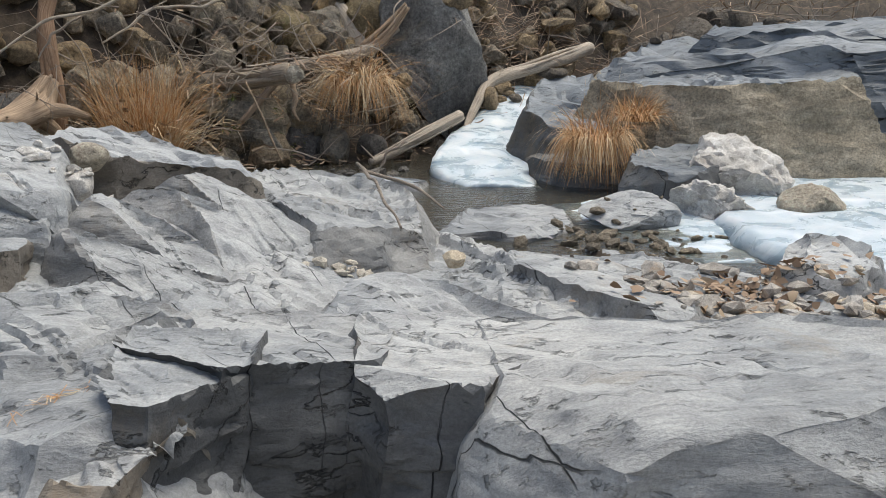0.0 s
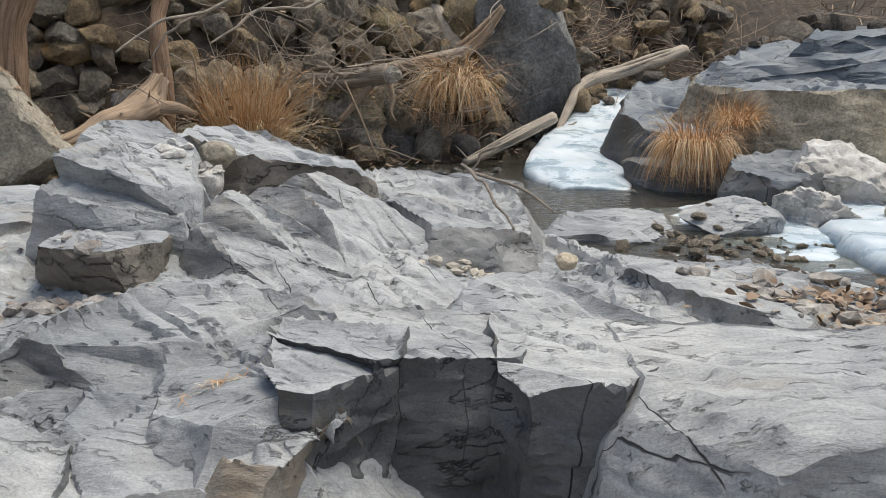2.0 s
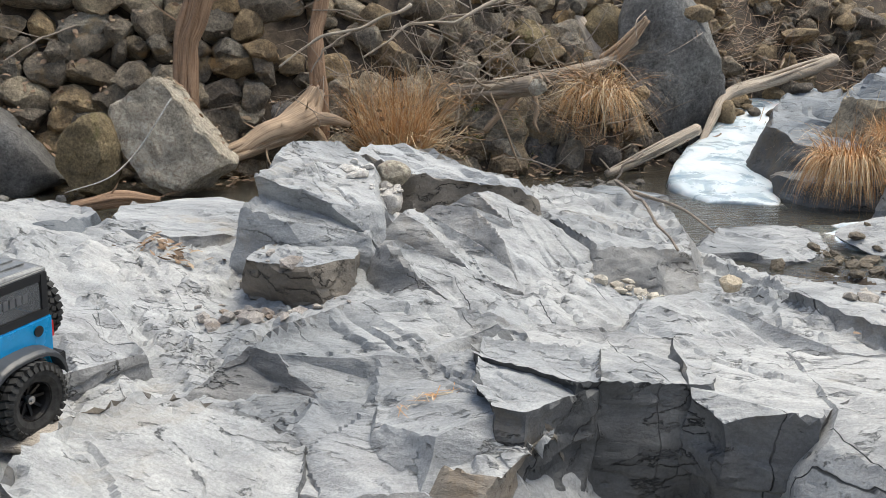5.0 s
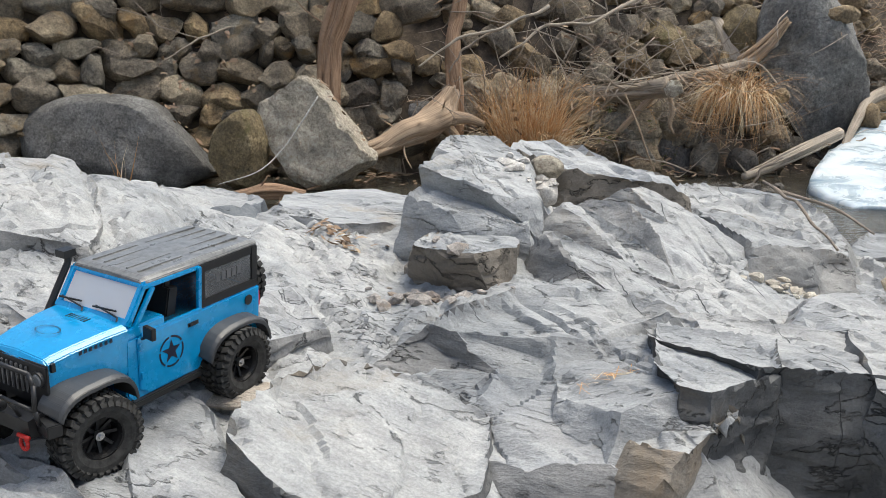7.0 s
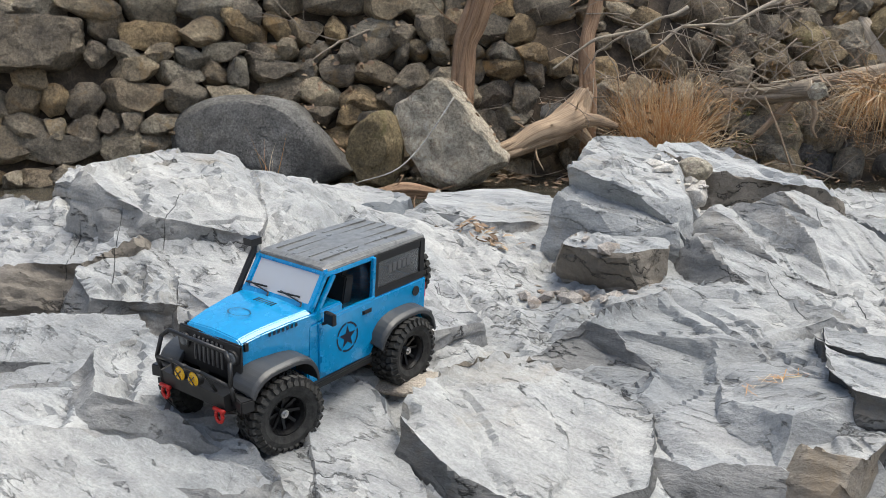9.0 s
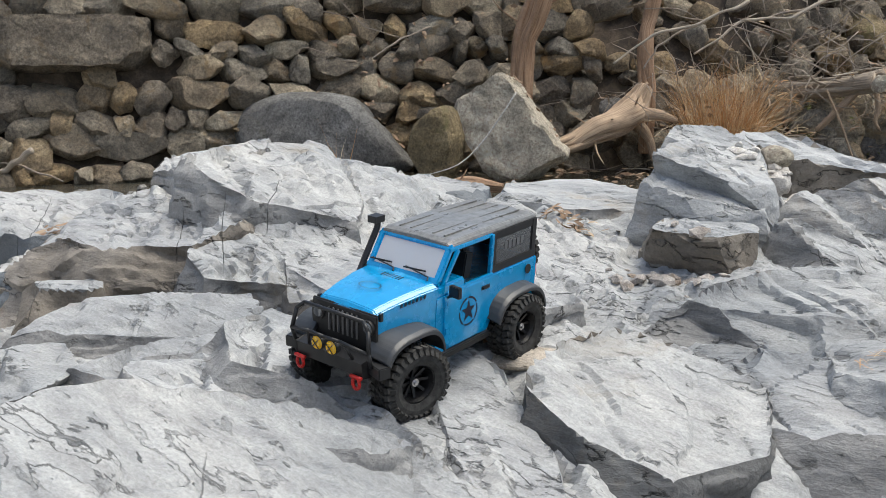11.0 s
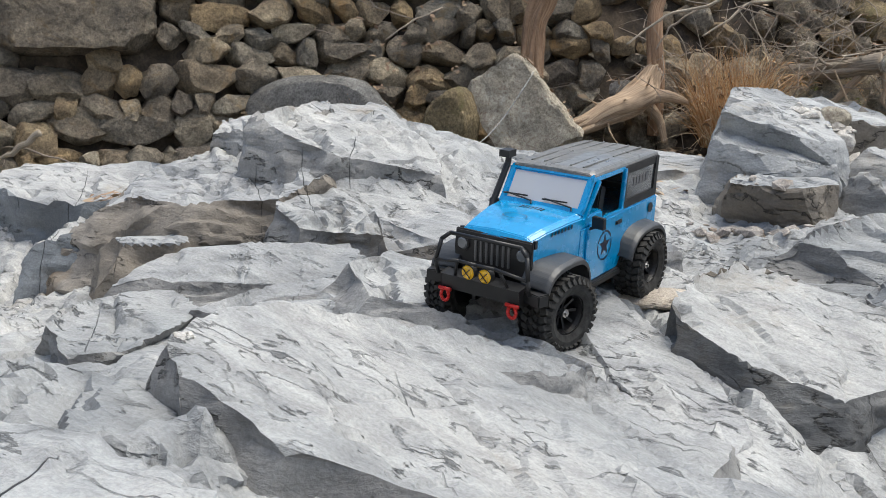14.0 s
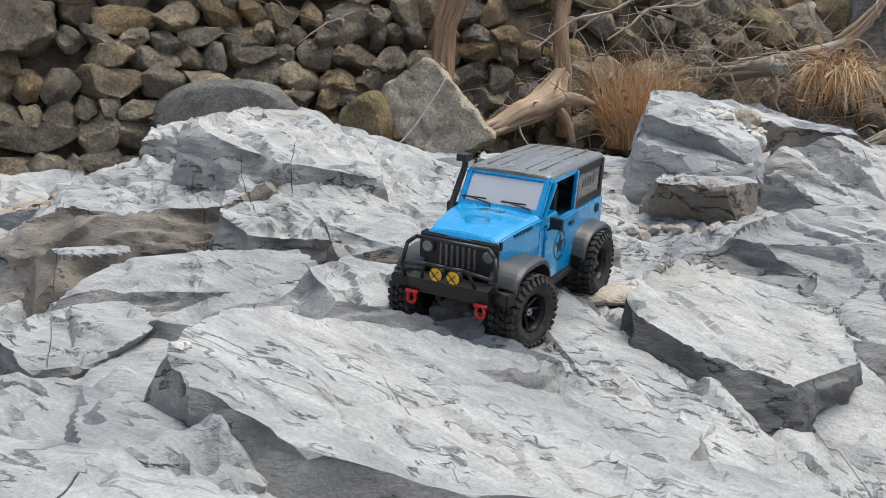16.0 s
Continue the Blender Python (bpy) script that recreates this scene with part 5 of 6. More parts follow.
limb("dead_tree", [(-1.93, 4.86, 0.5), (-1.94, 4.84, 0.85), (-1.96, 4.86, 1.1), (-1.93, 4.9, 1.35), (-1.9, 4.95, 1.9)], [0.04, 0.045, 0.04, 0.034, 0.03], BARK, "slim dark dead tree above a bleached root", 432, 12, 0.02, 0.3, "dead tree", strands=6, splinters=6)
limb("tree_trunk", [(-2.54, 4.5, 0.55), (-2.54, 4.5, 0.9), (-2.53, 4.5, 1.1), (-2.44, 4.5, 1.35), (-2.38, 4.55, 2.2)], [0.05, 0.055, 0.055, 0.06, 0.055], BARK, "slim brown tree trunk against the wall", 406, 16, 0.025, 0.2, "tree", strands=7, splinters=3)
limb("tree_trunk", [(-5.05, 3.2, 0.9), (-5.08, 3.2, 1.4), (-5.05, 3.2, 2.2)], [0.07, 0.065, 0.06], BARK, "brown trunk growing out of the wall", 407, 14, 0.03, 0.15, "tree", strands=6)
limb("dead_branch", [(-1.7, 4.91, 1.03), (-1.47, 5.06, 1.21), (-1.24, 5.16, 1.22), (-1.03, 5.29, 1.34), (-0.8, 5.45, 1.5)], [0.005, 0.0087, 0.0099, 0.0112, 0.0112], DRIFTWOOD, "long bleached bent branch over the grass", 408, 8, 0.02, 0.2, "branch", splinters=5)
limb("dead_branch", [(-1.45, 5.4, 1.22), (-1.22, 5.53, 1.28), (-1.0, 5.64, 1.37), (-0.7, 5.8, 1.5)], [0.005, 0.0087, 0.0087, 0.0099], TWIG, "dark bare branch on the bank", 409, 8, 0.02, 0.2, "branch", splinters=6)
limb("dead_branch", [(-2.0, 4.43, 0.99), (-1.83, 4.54, 1.13), (-1.64, 4.64, 1.18), (-1.4, 4.8, 1.3)], [0.005, 0.0074, 0.0087, 0.0093], DRIFTWOOD, "bleached branch leaning on the wall", 410, 8, 0.02, 0.2, "branch", splinters=5)
limb("dead_branch", [(-1.87, 4.54, 0.96), (-1.82, 4.58, 1.07), (-1.67, 4.68, 1.18)], [0.0037, 0.0056, 0.0068], TWIG, "thin forked branch beside the dead tree", 422, 7, 0.02, 0.2, "branch", splinters=3)
limb("dead_branch", [(-0.91, 6.0, 1.13), (-0.66, 6.1, 1.21), (-0.45, 6.2, 1.32), (-0.2, 6.3, 1.4)], [0.0043, 0.0074, 0.0087, 0.0087], DRIFTWOOD, "bleached branch high on the bank", 423, 8, 0.02, 0.2, "branch", splinters=7)
limb("dead_branch", [(-3.08, 3.78, 1.02), (-2.99, 3.95, 1.13), (-2.9, 4.1, 1.19)], [0.0037, 0.0056, 0.005], TWIG, "bare twig hanging on the wall", 424, 6, 0.02, 0.2, "branch", splinters=4)
limb("dead_branch", [(-3.32, 3.85, 1.34), (-3.19, 3.9, 1.19), (-2.96, 4.0, 1.11), (-2.9, 4.05, 1.0)], [0.0025, 0.0037, 0.0031, 0.0019], TWIG, "thin drooping twig on the wall", 425, 6, 0.02, 0.2, "branch", splinters=4)
limb("stump", [(-1.27, 5.55, 0.88), (-1.32, 5.6, 1.13), (-1.42, 5.65, 1.42), (-1.45, 5.7, 1.7)], [0.05, 0.04, 0.045, 0.04], GREYWOOD, "ragged grey stump on the bank", 411, 14, 0.02, 0.35, "stump", strands=9, splinters=8)
limb("stump", [(-1.1, 5.55, 0.98), (-1.13, 5.56, 1.1), (-1.11, 5.6, 1.22)], [0.045, 0.04, 0.015], DRIFTWOOD, "broken bleached slab of wood on the bank", 426, 10, 0.02, 0.35, "stump", strands=5, splinters=3)
limb("stump", [(-0.45, 5.95, 0.95), (-0.57, 6.0, 1.14), (-0.68, 6.05, 1.3), (-0.75, 6.1, 1.6)], [0.08, 0.06, 0.055, 0.05], DRIFTWOOD, "ragged bleached stump on the bank", 412, 14, 0.02, 0.35, "stump", strands=9, splinters=8)
limb("fallen_log", [(-0.88, 5.5, 0.88), (-0.62, 5.6, 0.94), (-0.45, 5.68, 0.98), (-0.25, 5.8, 1.12)], [0.022, 0.027, 0.03, 0.028], GREYWOOD, "crooked root log along the bank", 413, 12, 0.02, 0.3, strands=9, splinters=9)
limb("fallen_log", [(-0.42, 5.72, 1.0), (-0.28, 5.75, 1.12), (-0.18, 5.78, 1.25)], [0.035, 0.035, 0.022], ROOTWOOD, "ochre barkless log end against a boulder", 427, 12, 0.02, 0.3, strands=6)
limb("hanging_root", [(-0.78, 5.12, 0.82), (-0.76, 5.08, 0.74), (-0.77, 5.06, 0.68), (-0.74, 5.05, 0.63)], [0.016, 0.014, 0.01, 0.004], ROOTWOOD, "hanging broken root end", 414, 8, 0.015, 0.4, "root", strands=4, splinters=5)
limb("hanging_root", [(-1.06, 5.1, 0.62), (-0.92, 5.16, 0.78), (-0.83, 5.2, 0.88)], [0.014, 0.02, 0.02], ROOTWOOD, "brown root hanging under the bank", 428, 8, 0.02, 0.3, "root", strands=3, splinters=5)
limb("hanging_root", [(-1.02, 5.06, 0.84), (-0.93, 5.02, 0.66), (-0.86, 4.98, 0.5), (-0.82, 4.95, 0.42)], [0.005, 0.006, 0.005, 0.003], ROOTWOOD, "thin root trailing to the water", 429, 7, 0.02, 0.3, "root", splinters=6)
limb("dead_branch", [(-0.3, 3.25, 0.645), (-0.22, 2.8, 0.65), (-0.13, 2.38, 0.60)], [0.0068, 0.0056, 0.0037], TWIG, "bare forked branch lying on slate", 415, 8, 0.02, 0.25, "branch",
     extra=[([(-0.25, 3.0, 0.65), (-0.1, 2.8, 0.63), (-0.02, 2.62, 0.6)], [0.006, 0.005, 0.003], 5, 6, 0.02, 0.2)], splinters=5)
limb("dead_branch", [(-4.75, 2.75, 0.45), (-4.6, 2.75, 0.5), (-4.45, 2.78, 0.6)], [0.0124, 0.0136, 0.0149], DRIFTWOOD, "short bleached stick at the wall's foot", 416, 8, 0.02, 0.2, "branch")
limb("dead_branch", [(-4.9, 2.9, 0.5), (-4.6, 2.8, 0.52), (-4.2, 2.75, 0.46)], [0.0037, 0.0062, 0.0037], TWIG, "thin grey stick at the wall's foot", 417, 6, 0.02, 0.2, "branch", splinters=3)
limb("driftwood_piece", [(-2.62, 3.55, 0.41), (-2.45, 3.62, 0.43), (-2.28, 3.66, 0.42)], [0.025, 0.035, 0.02], BARK, "red-brown driftwood in water under a boulder", 430, 10, 0.02, 0.3, "driftwood", strands=5, splinters=4)
# white cord draped over the leaning boulder
limb("cord", [(-2.32, 3.9, 0.86), (-2.38, 3.84, 0.74), (-2.45, 3.78, 0.62), (-2.52, 3.7, 0.53), (-2.7, 3.6, 0.46)], [0.004, 0.004, 0.0035, 0.003, 0.002], CRUST, "thin white cord hanging over a boulder", 431, 6, 0.02, 0.1, "root", splinters=3)

# ---- dry grass ----
blades("grass_tuft", (-1.52, 4.92, 0.42), 1500, 0.16, 0.62, STRAW, "large upright tuft of dry orange-brown grass", 501, 0.13, 0.0042, 0.7, (0.02, -0.02), stray=0.15, low=0.35)
blades("grass_stalks", (-1.50, 4.90, 0.46), 170, 0.15, 0.78, PALE_STRAW, "pale bleached stalks straggling from a grass tuft", 506, 0.25, 0.0045, 2.2, (0.12, -0.03), stray=0.34, low=0.5)
blades("grass_tuft", (-0.44, 5.42, 0.80), 900, 0.15, 0.52, STRAW, "drooping tuft of dry brown grass", 502, 0.2, 0.004, 6.0, (0.0, -0.3), stray=0.3, low=0.2)
blades("grass_stalks", (-0.46, 5.36, 0.84), 130, 0.14, 0.5, PALE_STRAW, "pale dead stalks hanging from the bank", 507, 0.3, 0.004, 5.0, (-0.25, -0.3), stray=0.5, low=0.3)
blades("grass_tuft", (0.72, 4.42, 0.58), 1300, 0.13, 0.36, STRAW, "tuft of dry orange grass hanging over a rock", 503, 0.2, 0.004, 6.5, (-0.1, -0.3), stray=0.14)
blades("grass_tuft", (0.92, 4.48, 0.68), 500, 0.08, 0.22, STRAW, "small tuft of dry orange grass on a rock", 504, 0.3, 0.004, 2.6, (0.0, -0.2), stray=0.2)
blades("dry_stems", (-2.66, 2.86, 0.56), 7, 0.05, 0.28, STRAW, "few bare dry stems rising from a joint", 505, 0.3, 0.005, 0.2, (-0.1, 0), category="stems", stray=0.15)


# ---- loose stones, litter and twigs ----
bpy.context.view_layer.update()
depsgraph = bpy.context.evaluated_depsgraph_get()


def drop(x, y, top=3.0):
    """Where a thing that falls at x, y comes to rest: place and normal."""
    hit, place, normal, _, _, _ = scene.ray_cast(depsgraph, Vector((x, y, top)), Vector((0, 0, -1)))
    return (place, normal) if hit else (Vector((x, y, 0.3)), Vector((0, 0, 1)))


def pebbles(name, count, area, size, mat, label, seed, squash=0.6, level=1):
    """Many small stones resting on whatever lies beneath. area: centre x, y and half extents, turn."""
    r = np.random.default_rng(seed)
    v, f, base = [], [], 0
    bv, bf = BALL[level]
    cx, cy, hx, hy, turn = area
    for _ in range(count):
        a, b = r.normal(0, 0.5), r.normal(0, 0.5)
        x = cx + a * hx * math.cos(turn) - b * hy * math.sin(turn)
        y = cy + a * hx * math.sin(turn) + b * hy * math.cos(turn)
        at, up = drop(x, y)
        if up.z < 0.7:
            continue
        s = size * (0.35 + 0.9 * r.uniform() ** 2.2)
        w = bv.copy()
        for _ in range(5):
            n = r.normal(size=3)
            n /= np.linalg.norm(n)
            w -= n * np.maximum(w @ n - r.uniform(0.45, 0.85), 0)[:, None]
        w = w * np.array([r.uniform(0.8, 1.4), r.uniform(0.7, 1.0), squash * r.uniform(0.6, 1.2)]) * s
        m = np.array(Euler((r.normal() * 0.25, r.normal() * 0.25, r.uniform(0, 6.3))).to_matrix())
        v.append(w @ m.T + np.array([at.x, at.y, at.z + s * squash * 0.35]))
        f.append(bf + base)
        base += len(bv)
    ob = new(name, mesh_from(name, np.concatenate(v), np.concatenate(f), mat, True, None, 25))
    return tagged(ob, label, "gravel", kind="stuff")


def litter(name, count, area, length, mat, label, seed, width=0.004, lift=0.01, category="litter", leaf=False):
    """Dry bits strewn about: stalks or leaves."""
    r = np.random.default_rng(seed)
    v, f = [], []
    cx, cy, hx, hy, turn = area
    for _ in range(count):
        a, b = r.normal(0, 0.5), r.normal(0, 0.5)
        x = cx + a * hx * math.cos(turn) - b * hy * math.sin(turn)
        y = cy + a * hx * math.sin(turn) + b * hy * math.cos(turn)
        at, nor = drop(x, y)
        if nor.z < 0.5:
            continue
        at = np.array(at) + np.array([0, 0, r.uniform(0.002, lift)])
        d = r.normal(size=3) * np.array([1, 1, 0.35])
        nn = np.array(nor)
        d = d - nn * (d @ nn) * 0.8
        d /= np.linalg.norm(d)
        ln = length * r.uniform(0.3, 1.0)
        side = np.cross(d, nn + r.normal(size=3) * 0.4)
        side /= np.linalg.norm(side)
        w = width * r.uniform(0.6, 1.3)
        curl = r.uniform(-0.25, 0.35) * ln
        i = len(v)
        shape = (0.15, 1.0, 0.75, 0.1) if leaf else (1.0, 0.9, 0.8, 0.5)
        for k in range(4):
            t = k / 3
            c = at + d * ln * (t - 0.5) + np.array([0, 0, curl * 4 * t * (1 - t) * 0.5])
            v += [c - side * w * shape[k] / 2, c + side * w * shape[k] / 2]
        f += [[i + 2 * k, i + 2 * k + 1, i + 2 * k + 3, i + 2 * k + 2] for k in range(3)]
    ob = new(name, mesh_from(name, np.array(v), np.array(f), mat))
    return tagged(ob, label, category, kind="stuff")


pebbles("gravel", 260, (0.72, 2.25, 0.32, 0.36, 0.5), 0.035, PEBBLE, "pale brown pebbles and flakes beside a slate ledge", 601)
pebbles("gravel", 160, (1.0, 2.1, 0.4, 0.3, 0.2), 0.028, PEBBLE, "loose pale pebbles at the bed's edge", 602)
pebbles("gravel", 60, (-0.88, 2.3, 0.09, 0.12, 0.9), 0.024, CRUST, "whitish chips between slate blocks", 603)
pebbles("gravel", 50, (-1.02, 1.75, 0.12, 0.08, 0.2), 0.022, PEBBLE, "rusty chips below a slate step", 605)
pebbles("gravel", 70, (-0.4, 4.85, 0.3, 0.2, 0.3), 0.03, BOULDER, "grey cobbles at the water's edge", 606)
pebbles("gravel", 60, (0.6, 3.2, 0.3, 0.3, 0.0), 0.03, BOULDER, "grey cobbles in shallow water", 607)
pebbles("gravel", 40, (-0.22, 2.33, 0.14, 0.06, 0.3), 0.02, PEBBLE, "rusty pebbles at a ledge's foot", 608)
litter("leaf_litter", 500, (-2.0, 4.6, 0.7, 0.25, 0.45), 0.07, LITTER, "brown dead leaves and stalks on the bank", 611, 0.022, 0.03, leaf=True)
litter("leaf_litter", 700, (-1.0, 5.25, 1.0, 0.35, 0.35), 0.09, LITTER, "brown dead leaves and stalks under roots", 612, 0.012, 0.05)
litter("leaf_litter", 350, (-3.3, 4.5, 0.5, 0.3, 0.6), 0.06, LITTER, "brown dead leaves in the wall's joints", 613, 0.02, 0.03, leaf=True)
litter("leaf_litter", 130, (0.75, 2.45, 0.22, 0.12, 0.6), 0.07, LITTER, "dry leaves and stalks among pebbles", 614, 0.014, 0.02, leaf=True)
litter("leaf_litter", 40, (-2.72, 1.55, 0.08, 0.06, 0.3), 0.045, LITTER, "dry leaves caught in a slate hollow", 615, 0.018, 0.03, leaf=True)
litter("leaf_litter", 60, (-1.35, 1.98, 0.1, 0.05, 0.2), 0.04, LITTER, "dry leaves caught between slabs", 616, 0.01, 0.02, leaf=True)
litter("dry_straw", 120, (-0.66, 0.72, 0.16, 0.05, 0.5), 0.07, STRAW, "dry straw in a slate hollow", 617, 0.003, 0.01)
litter("dry_straw", 30, (-0.55, 1.3, 0.05, 0.02, 0.5), 0.06, STRAW, "dry straw in a slate joint", 618, 0.0016, 0.006)
litter("dry_straw", 900, (0.6, 6.7, 1.2, 0.5, 0.45), 0.3, LITTER, "tangled dry scrub on the bank", 619, 0.006, 0.2, "scrub")
litter("dry_straw", 900, (2.6, 6.6, 1.4, 0.5, 0.3), 0.35, LITTER, "tangled dry scrub behind the outcrop", 620, 0.006, 0.25, "scrub")


def brush(name, count, area, length, mat, label, seed, thick=0.004):
    """Bare twigs standing or lying at all angles."""
    r = np.random.default_rng(seed)
    made = []
    cx, cy, hx, hy, turn = area
    for n in range(count):
        a, b = r.normal(0, 0.5), r.normal(0, 0.5)
        x = cx + a * hx * math.cos(turn) - b * hy * math.sin(turn)
        y = cy + a * hx * math.sin(turn) + b * hy * math.cos(turn)
        at, _ = drop(x, y)
        p0 = np.array(at)
        d = r.normal(size=3) * np.array([1, 0.5, 0.7])
        d /= np.linalg.norm(d)
        ln = length * r.uniform(0.35, 1.0)
        bend = r.normal(size=3) * 0.12 * ln
        th = thick * r.uniform(0.5, 1.4)
        p0 = p0 + np.array([0, -0.04, 0.03])
        made.append(tube([p0, p0 + d * ln * 0.5 + bend, p0 + d * ln], [th, th * 0.8, th * 0.3], seed + n, 5, 0.05, 0.15))
    ob = new(name, tubes_mesh(name, made, mat))
    return tagged(ob, label, "twigs", kind="stuff")


brush("brushwood", 150, (-1.1, 5.35, 1.0, 0.3, 0.35), 0.45, TWIG, "tangle of bare grey twigs on the bank", 631)
brush("brushwood", 130, (-0.95, 5.3, 0.9, 0.25, 0.35), 0.4, DRIFTWOOD, "bleached thin twigs strewn over the bank", 636, 0.0035)
brush("brushwood", 60, (-2.0, 4.85, 0.5, 0.2, 0.45), 0.4, TWIG, "thin bare twigs beside the dead tree", 632, 0.003)
brush("brushwood", 40, (-3.6, 4.4, 0.8, 0.2, 0.7), 0.45, TWIG, "thin bare twigs hanging on the wall", 633, 0.003)
brush("brushwood", 70, (1.0, 6.8, 1.2, 0.4, 0.45), 0.6, TWIG, "thin bare twigs above the fall", 634, 0.004)
brush("brushwood", 70, (2.8, 6.5, 1.2, 0.4, 0.2), 0.6, TWIG, "thin bare twigs behind the outcrop", 635, 0.004)

litter("dry_straw", 260, (-0.5, 5.42, 0.16, 0.08, 0.3), 0.3, LITTER, "brown fibrous roots hanging under the bank", 621, 0.005, 0.05, "roots")
litter("dry_straw", 300, (-1.15, 5.25, 0.35, 0.12, 0.3), 0.25, STRAW, "dead stalks tangled under a log", 622, 0.004, 0.08, "stalks")
litter("leaf_litter", 250, (0.75, 2.3, 0.4, 0.3, 0.5), 0.05, LITTER, "curled brown leaves among pebbles", 623, 0.022, 0.02, leaf=True)
litter("moss_patch", 300, (-1.0, 5.2, 0.28, 0.08, 0.3), 0.05, MOSS, "green-yellow moss on a weathered log", 624, 0.006, 0.03, "moss")
litter("moss_patch", 90, (0.2, 1.0, 0.03, 0.02, 0.3), 0.02, MOSS, "small moss patch in a slate joint", 625, 0.003, 0.01, "moss")
litter("leaf_litter", 60, (-1.22, 1.13, 0.05, 0.03, 0.4), 0.03, LITTER, "clump of dead leaves on sand", 626, 0.012, 0.015, leaf=True)
pebbles("gravel", 150, (-3.6, 3.0, 0.9, 0.35, 0.7), 0.05, BOULDER_DARK, "dark wet cobbles between slate and wall", 627)

# white lichen spot, made as a thin flat stone
spot_at, spot_up = drop(-1.40, 0.33)
boulder("lichen_spot", (spot_at.x, spot_at.y, spot_at.z + 0.002), (0.015, 0.010, 0.005), CRUST, "small white lichen spot on a slate slab", 640, (10, 8, 30), 4, 14, (0.25, 0.7), 0.3, category="stone")



def sand(at, size, label, seed):
    """A low drift of sand in a hollow."""
    place, _ = drop(*at)
    ob = boulder("sand_drift", (place.x, place.y, place.z), size, SAND, label, seed, (0, 0, 20), 5, 3, (0.9, 1.0), 0.12, category="sand")
    return tagged(ob, kind="stuff")


sand((-1.10, 1.15), (0.10, 0.05, 0.014), "pale pinkish sand caught between slate slabs", 651)
sand((-0.66, 0.72), (0.17, 0.09, 0.02), "pale brown sand in a slate hollow", 652)
sand((-2.95, 1.25), (0.2, 0.12, 0.02), "pale sand beside a slate block", 653)
pebbles("rubble", 330, (2.2, 6.75, 1.5, 0.55, 0.42), 0.14, FIELDSTONE, "tumbled fieldstones behind the outcrop", 641, 0.75, 2)
pebbles("rubble", 330, (0.3, 6.6, 1.2, 0.6, 0.45), 0.11, FIELDSTONE, "tumbled fieldstones above the fall", 642, 0.75, 2)
pebbles("gravel", 45, (0.85, 2.1, 0.3, 0.25, 0.4), 0.05, PEBBLE, "larger pale stones among leaves", 643)
brush("brushwood", 110, (2.3, 6.5, 1.3, 0.35, 0.3), 0.5, TWIG, "dry scrub twigs on the outcrop's back", 644, 0.004)
flat_at, flat_up = drop(0.82, 2.0)
boulder("flat_stone", (flat_at.x, flat_at.y, flat_at.z + 0.012), (0.075, 0.045, 0.018), BOULDER_PALE, "large flat tan stone among pebbles", 645, (0, 6, 15), 4, 8, (0.6, 0.9), 0.06, category="stone")


# ---- model car ----
def part(name, bm, mat, parent, label="", bevel=0.0, smooth_shade=False):
    """Links a bmesh as one mesh under a thing or a part."""
    if bevel:
        bmesh.ops.bevel(bm, geom=list(bm.edges), offset=bevel, segments=2, affect="EDGES", clamp_overlap=True)
    bmesh.ops.recalc_face_normals(bm, faces=list(bm.faces))
    me = bpy.data.meshes.new(name)
    bm.to_mesh(me)
    bm.free()
    me.materials.append(mat)
    for f in me.polygons:
        f.use_smooth = smooth_shade
    ob = new(name, me)
    ob.parent = parent
    return tagged(ob, label)


def box(bm, at, size, turn=(0, 0, 0)):
    made = bmesh.ops.create_cube(bm, size=1.0)["verts"]
    bmesh.ops.transform(bm, matrix=pose(*at, *turn) @ Matrix.Diagonal((*size, 1)), verts=made)
    return bm


def cyl(bm, a, b, r, r2=None, seg=16):
    a, b = Vector(a), Vector(b)
    made = bmesh.ops.create_cone(bm, cap_ends=True, segments=seg, radius1=r, radius2=r if r2 is None else r2, depth=(b - a).length)["verts"]
    m = Matrix.Translation((a + b) / 2) @ (b - a).to_track_quat("Z", "Y").to_matrix().to_4x4()
    bmesh.ops.transform(bm, matrix=m, verts=made)
    return bm


def loft(bm, sections):
    """Joins equal rings of points into a closed form."""
    rings = [[bm.verts.new(p) for p in s] for s in sections]
    n = len(rings[0])
    for a, b in zip(rings[:-1], rings[1:]):
        for i in range(n):
            bm.faces.new((a[i], a[(i + 1) % n], b[(i + 1) % n], b[i]))
    bm.faces.new(rings[0])
    bm.faces.new(rings[-1][::-1])
    return bm


def prism(bm, profile, y0, y1, tuck=0.0):
    """A side profile (x, z) drawn across the car from y0 to y1."""
    return loft(bm, [[(x, y0, z) for x, z in profile], [(x, y1, z) for x, z in profile]])


def pipe(bm, pts, r, seg=8):
    for a, b in zip(pts[:-1], pts[1:]):
        cyl(bm, a, b, r, seg=seg)
        bmesh.ops.create_icosphere(bm, subdivisions=1, radius=r * 1.02, matrix=Matrix.Translation(b))
    return bm


TR = 0.059   # tyre radius


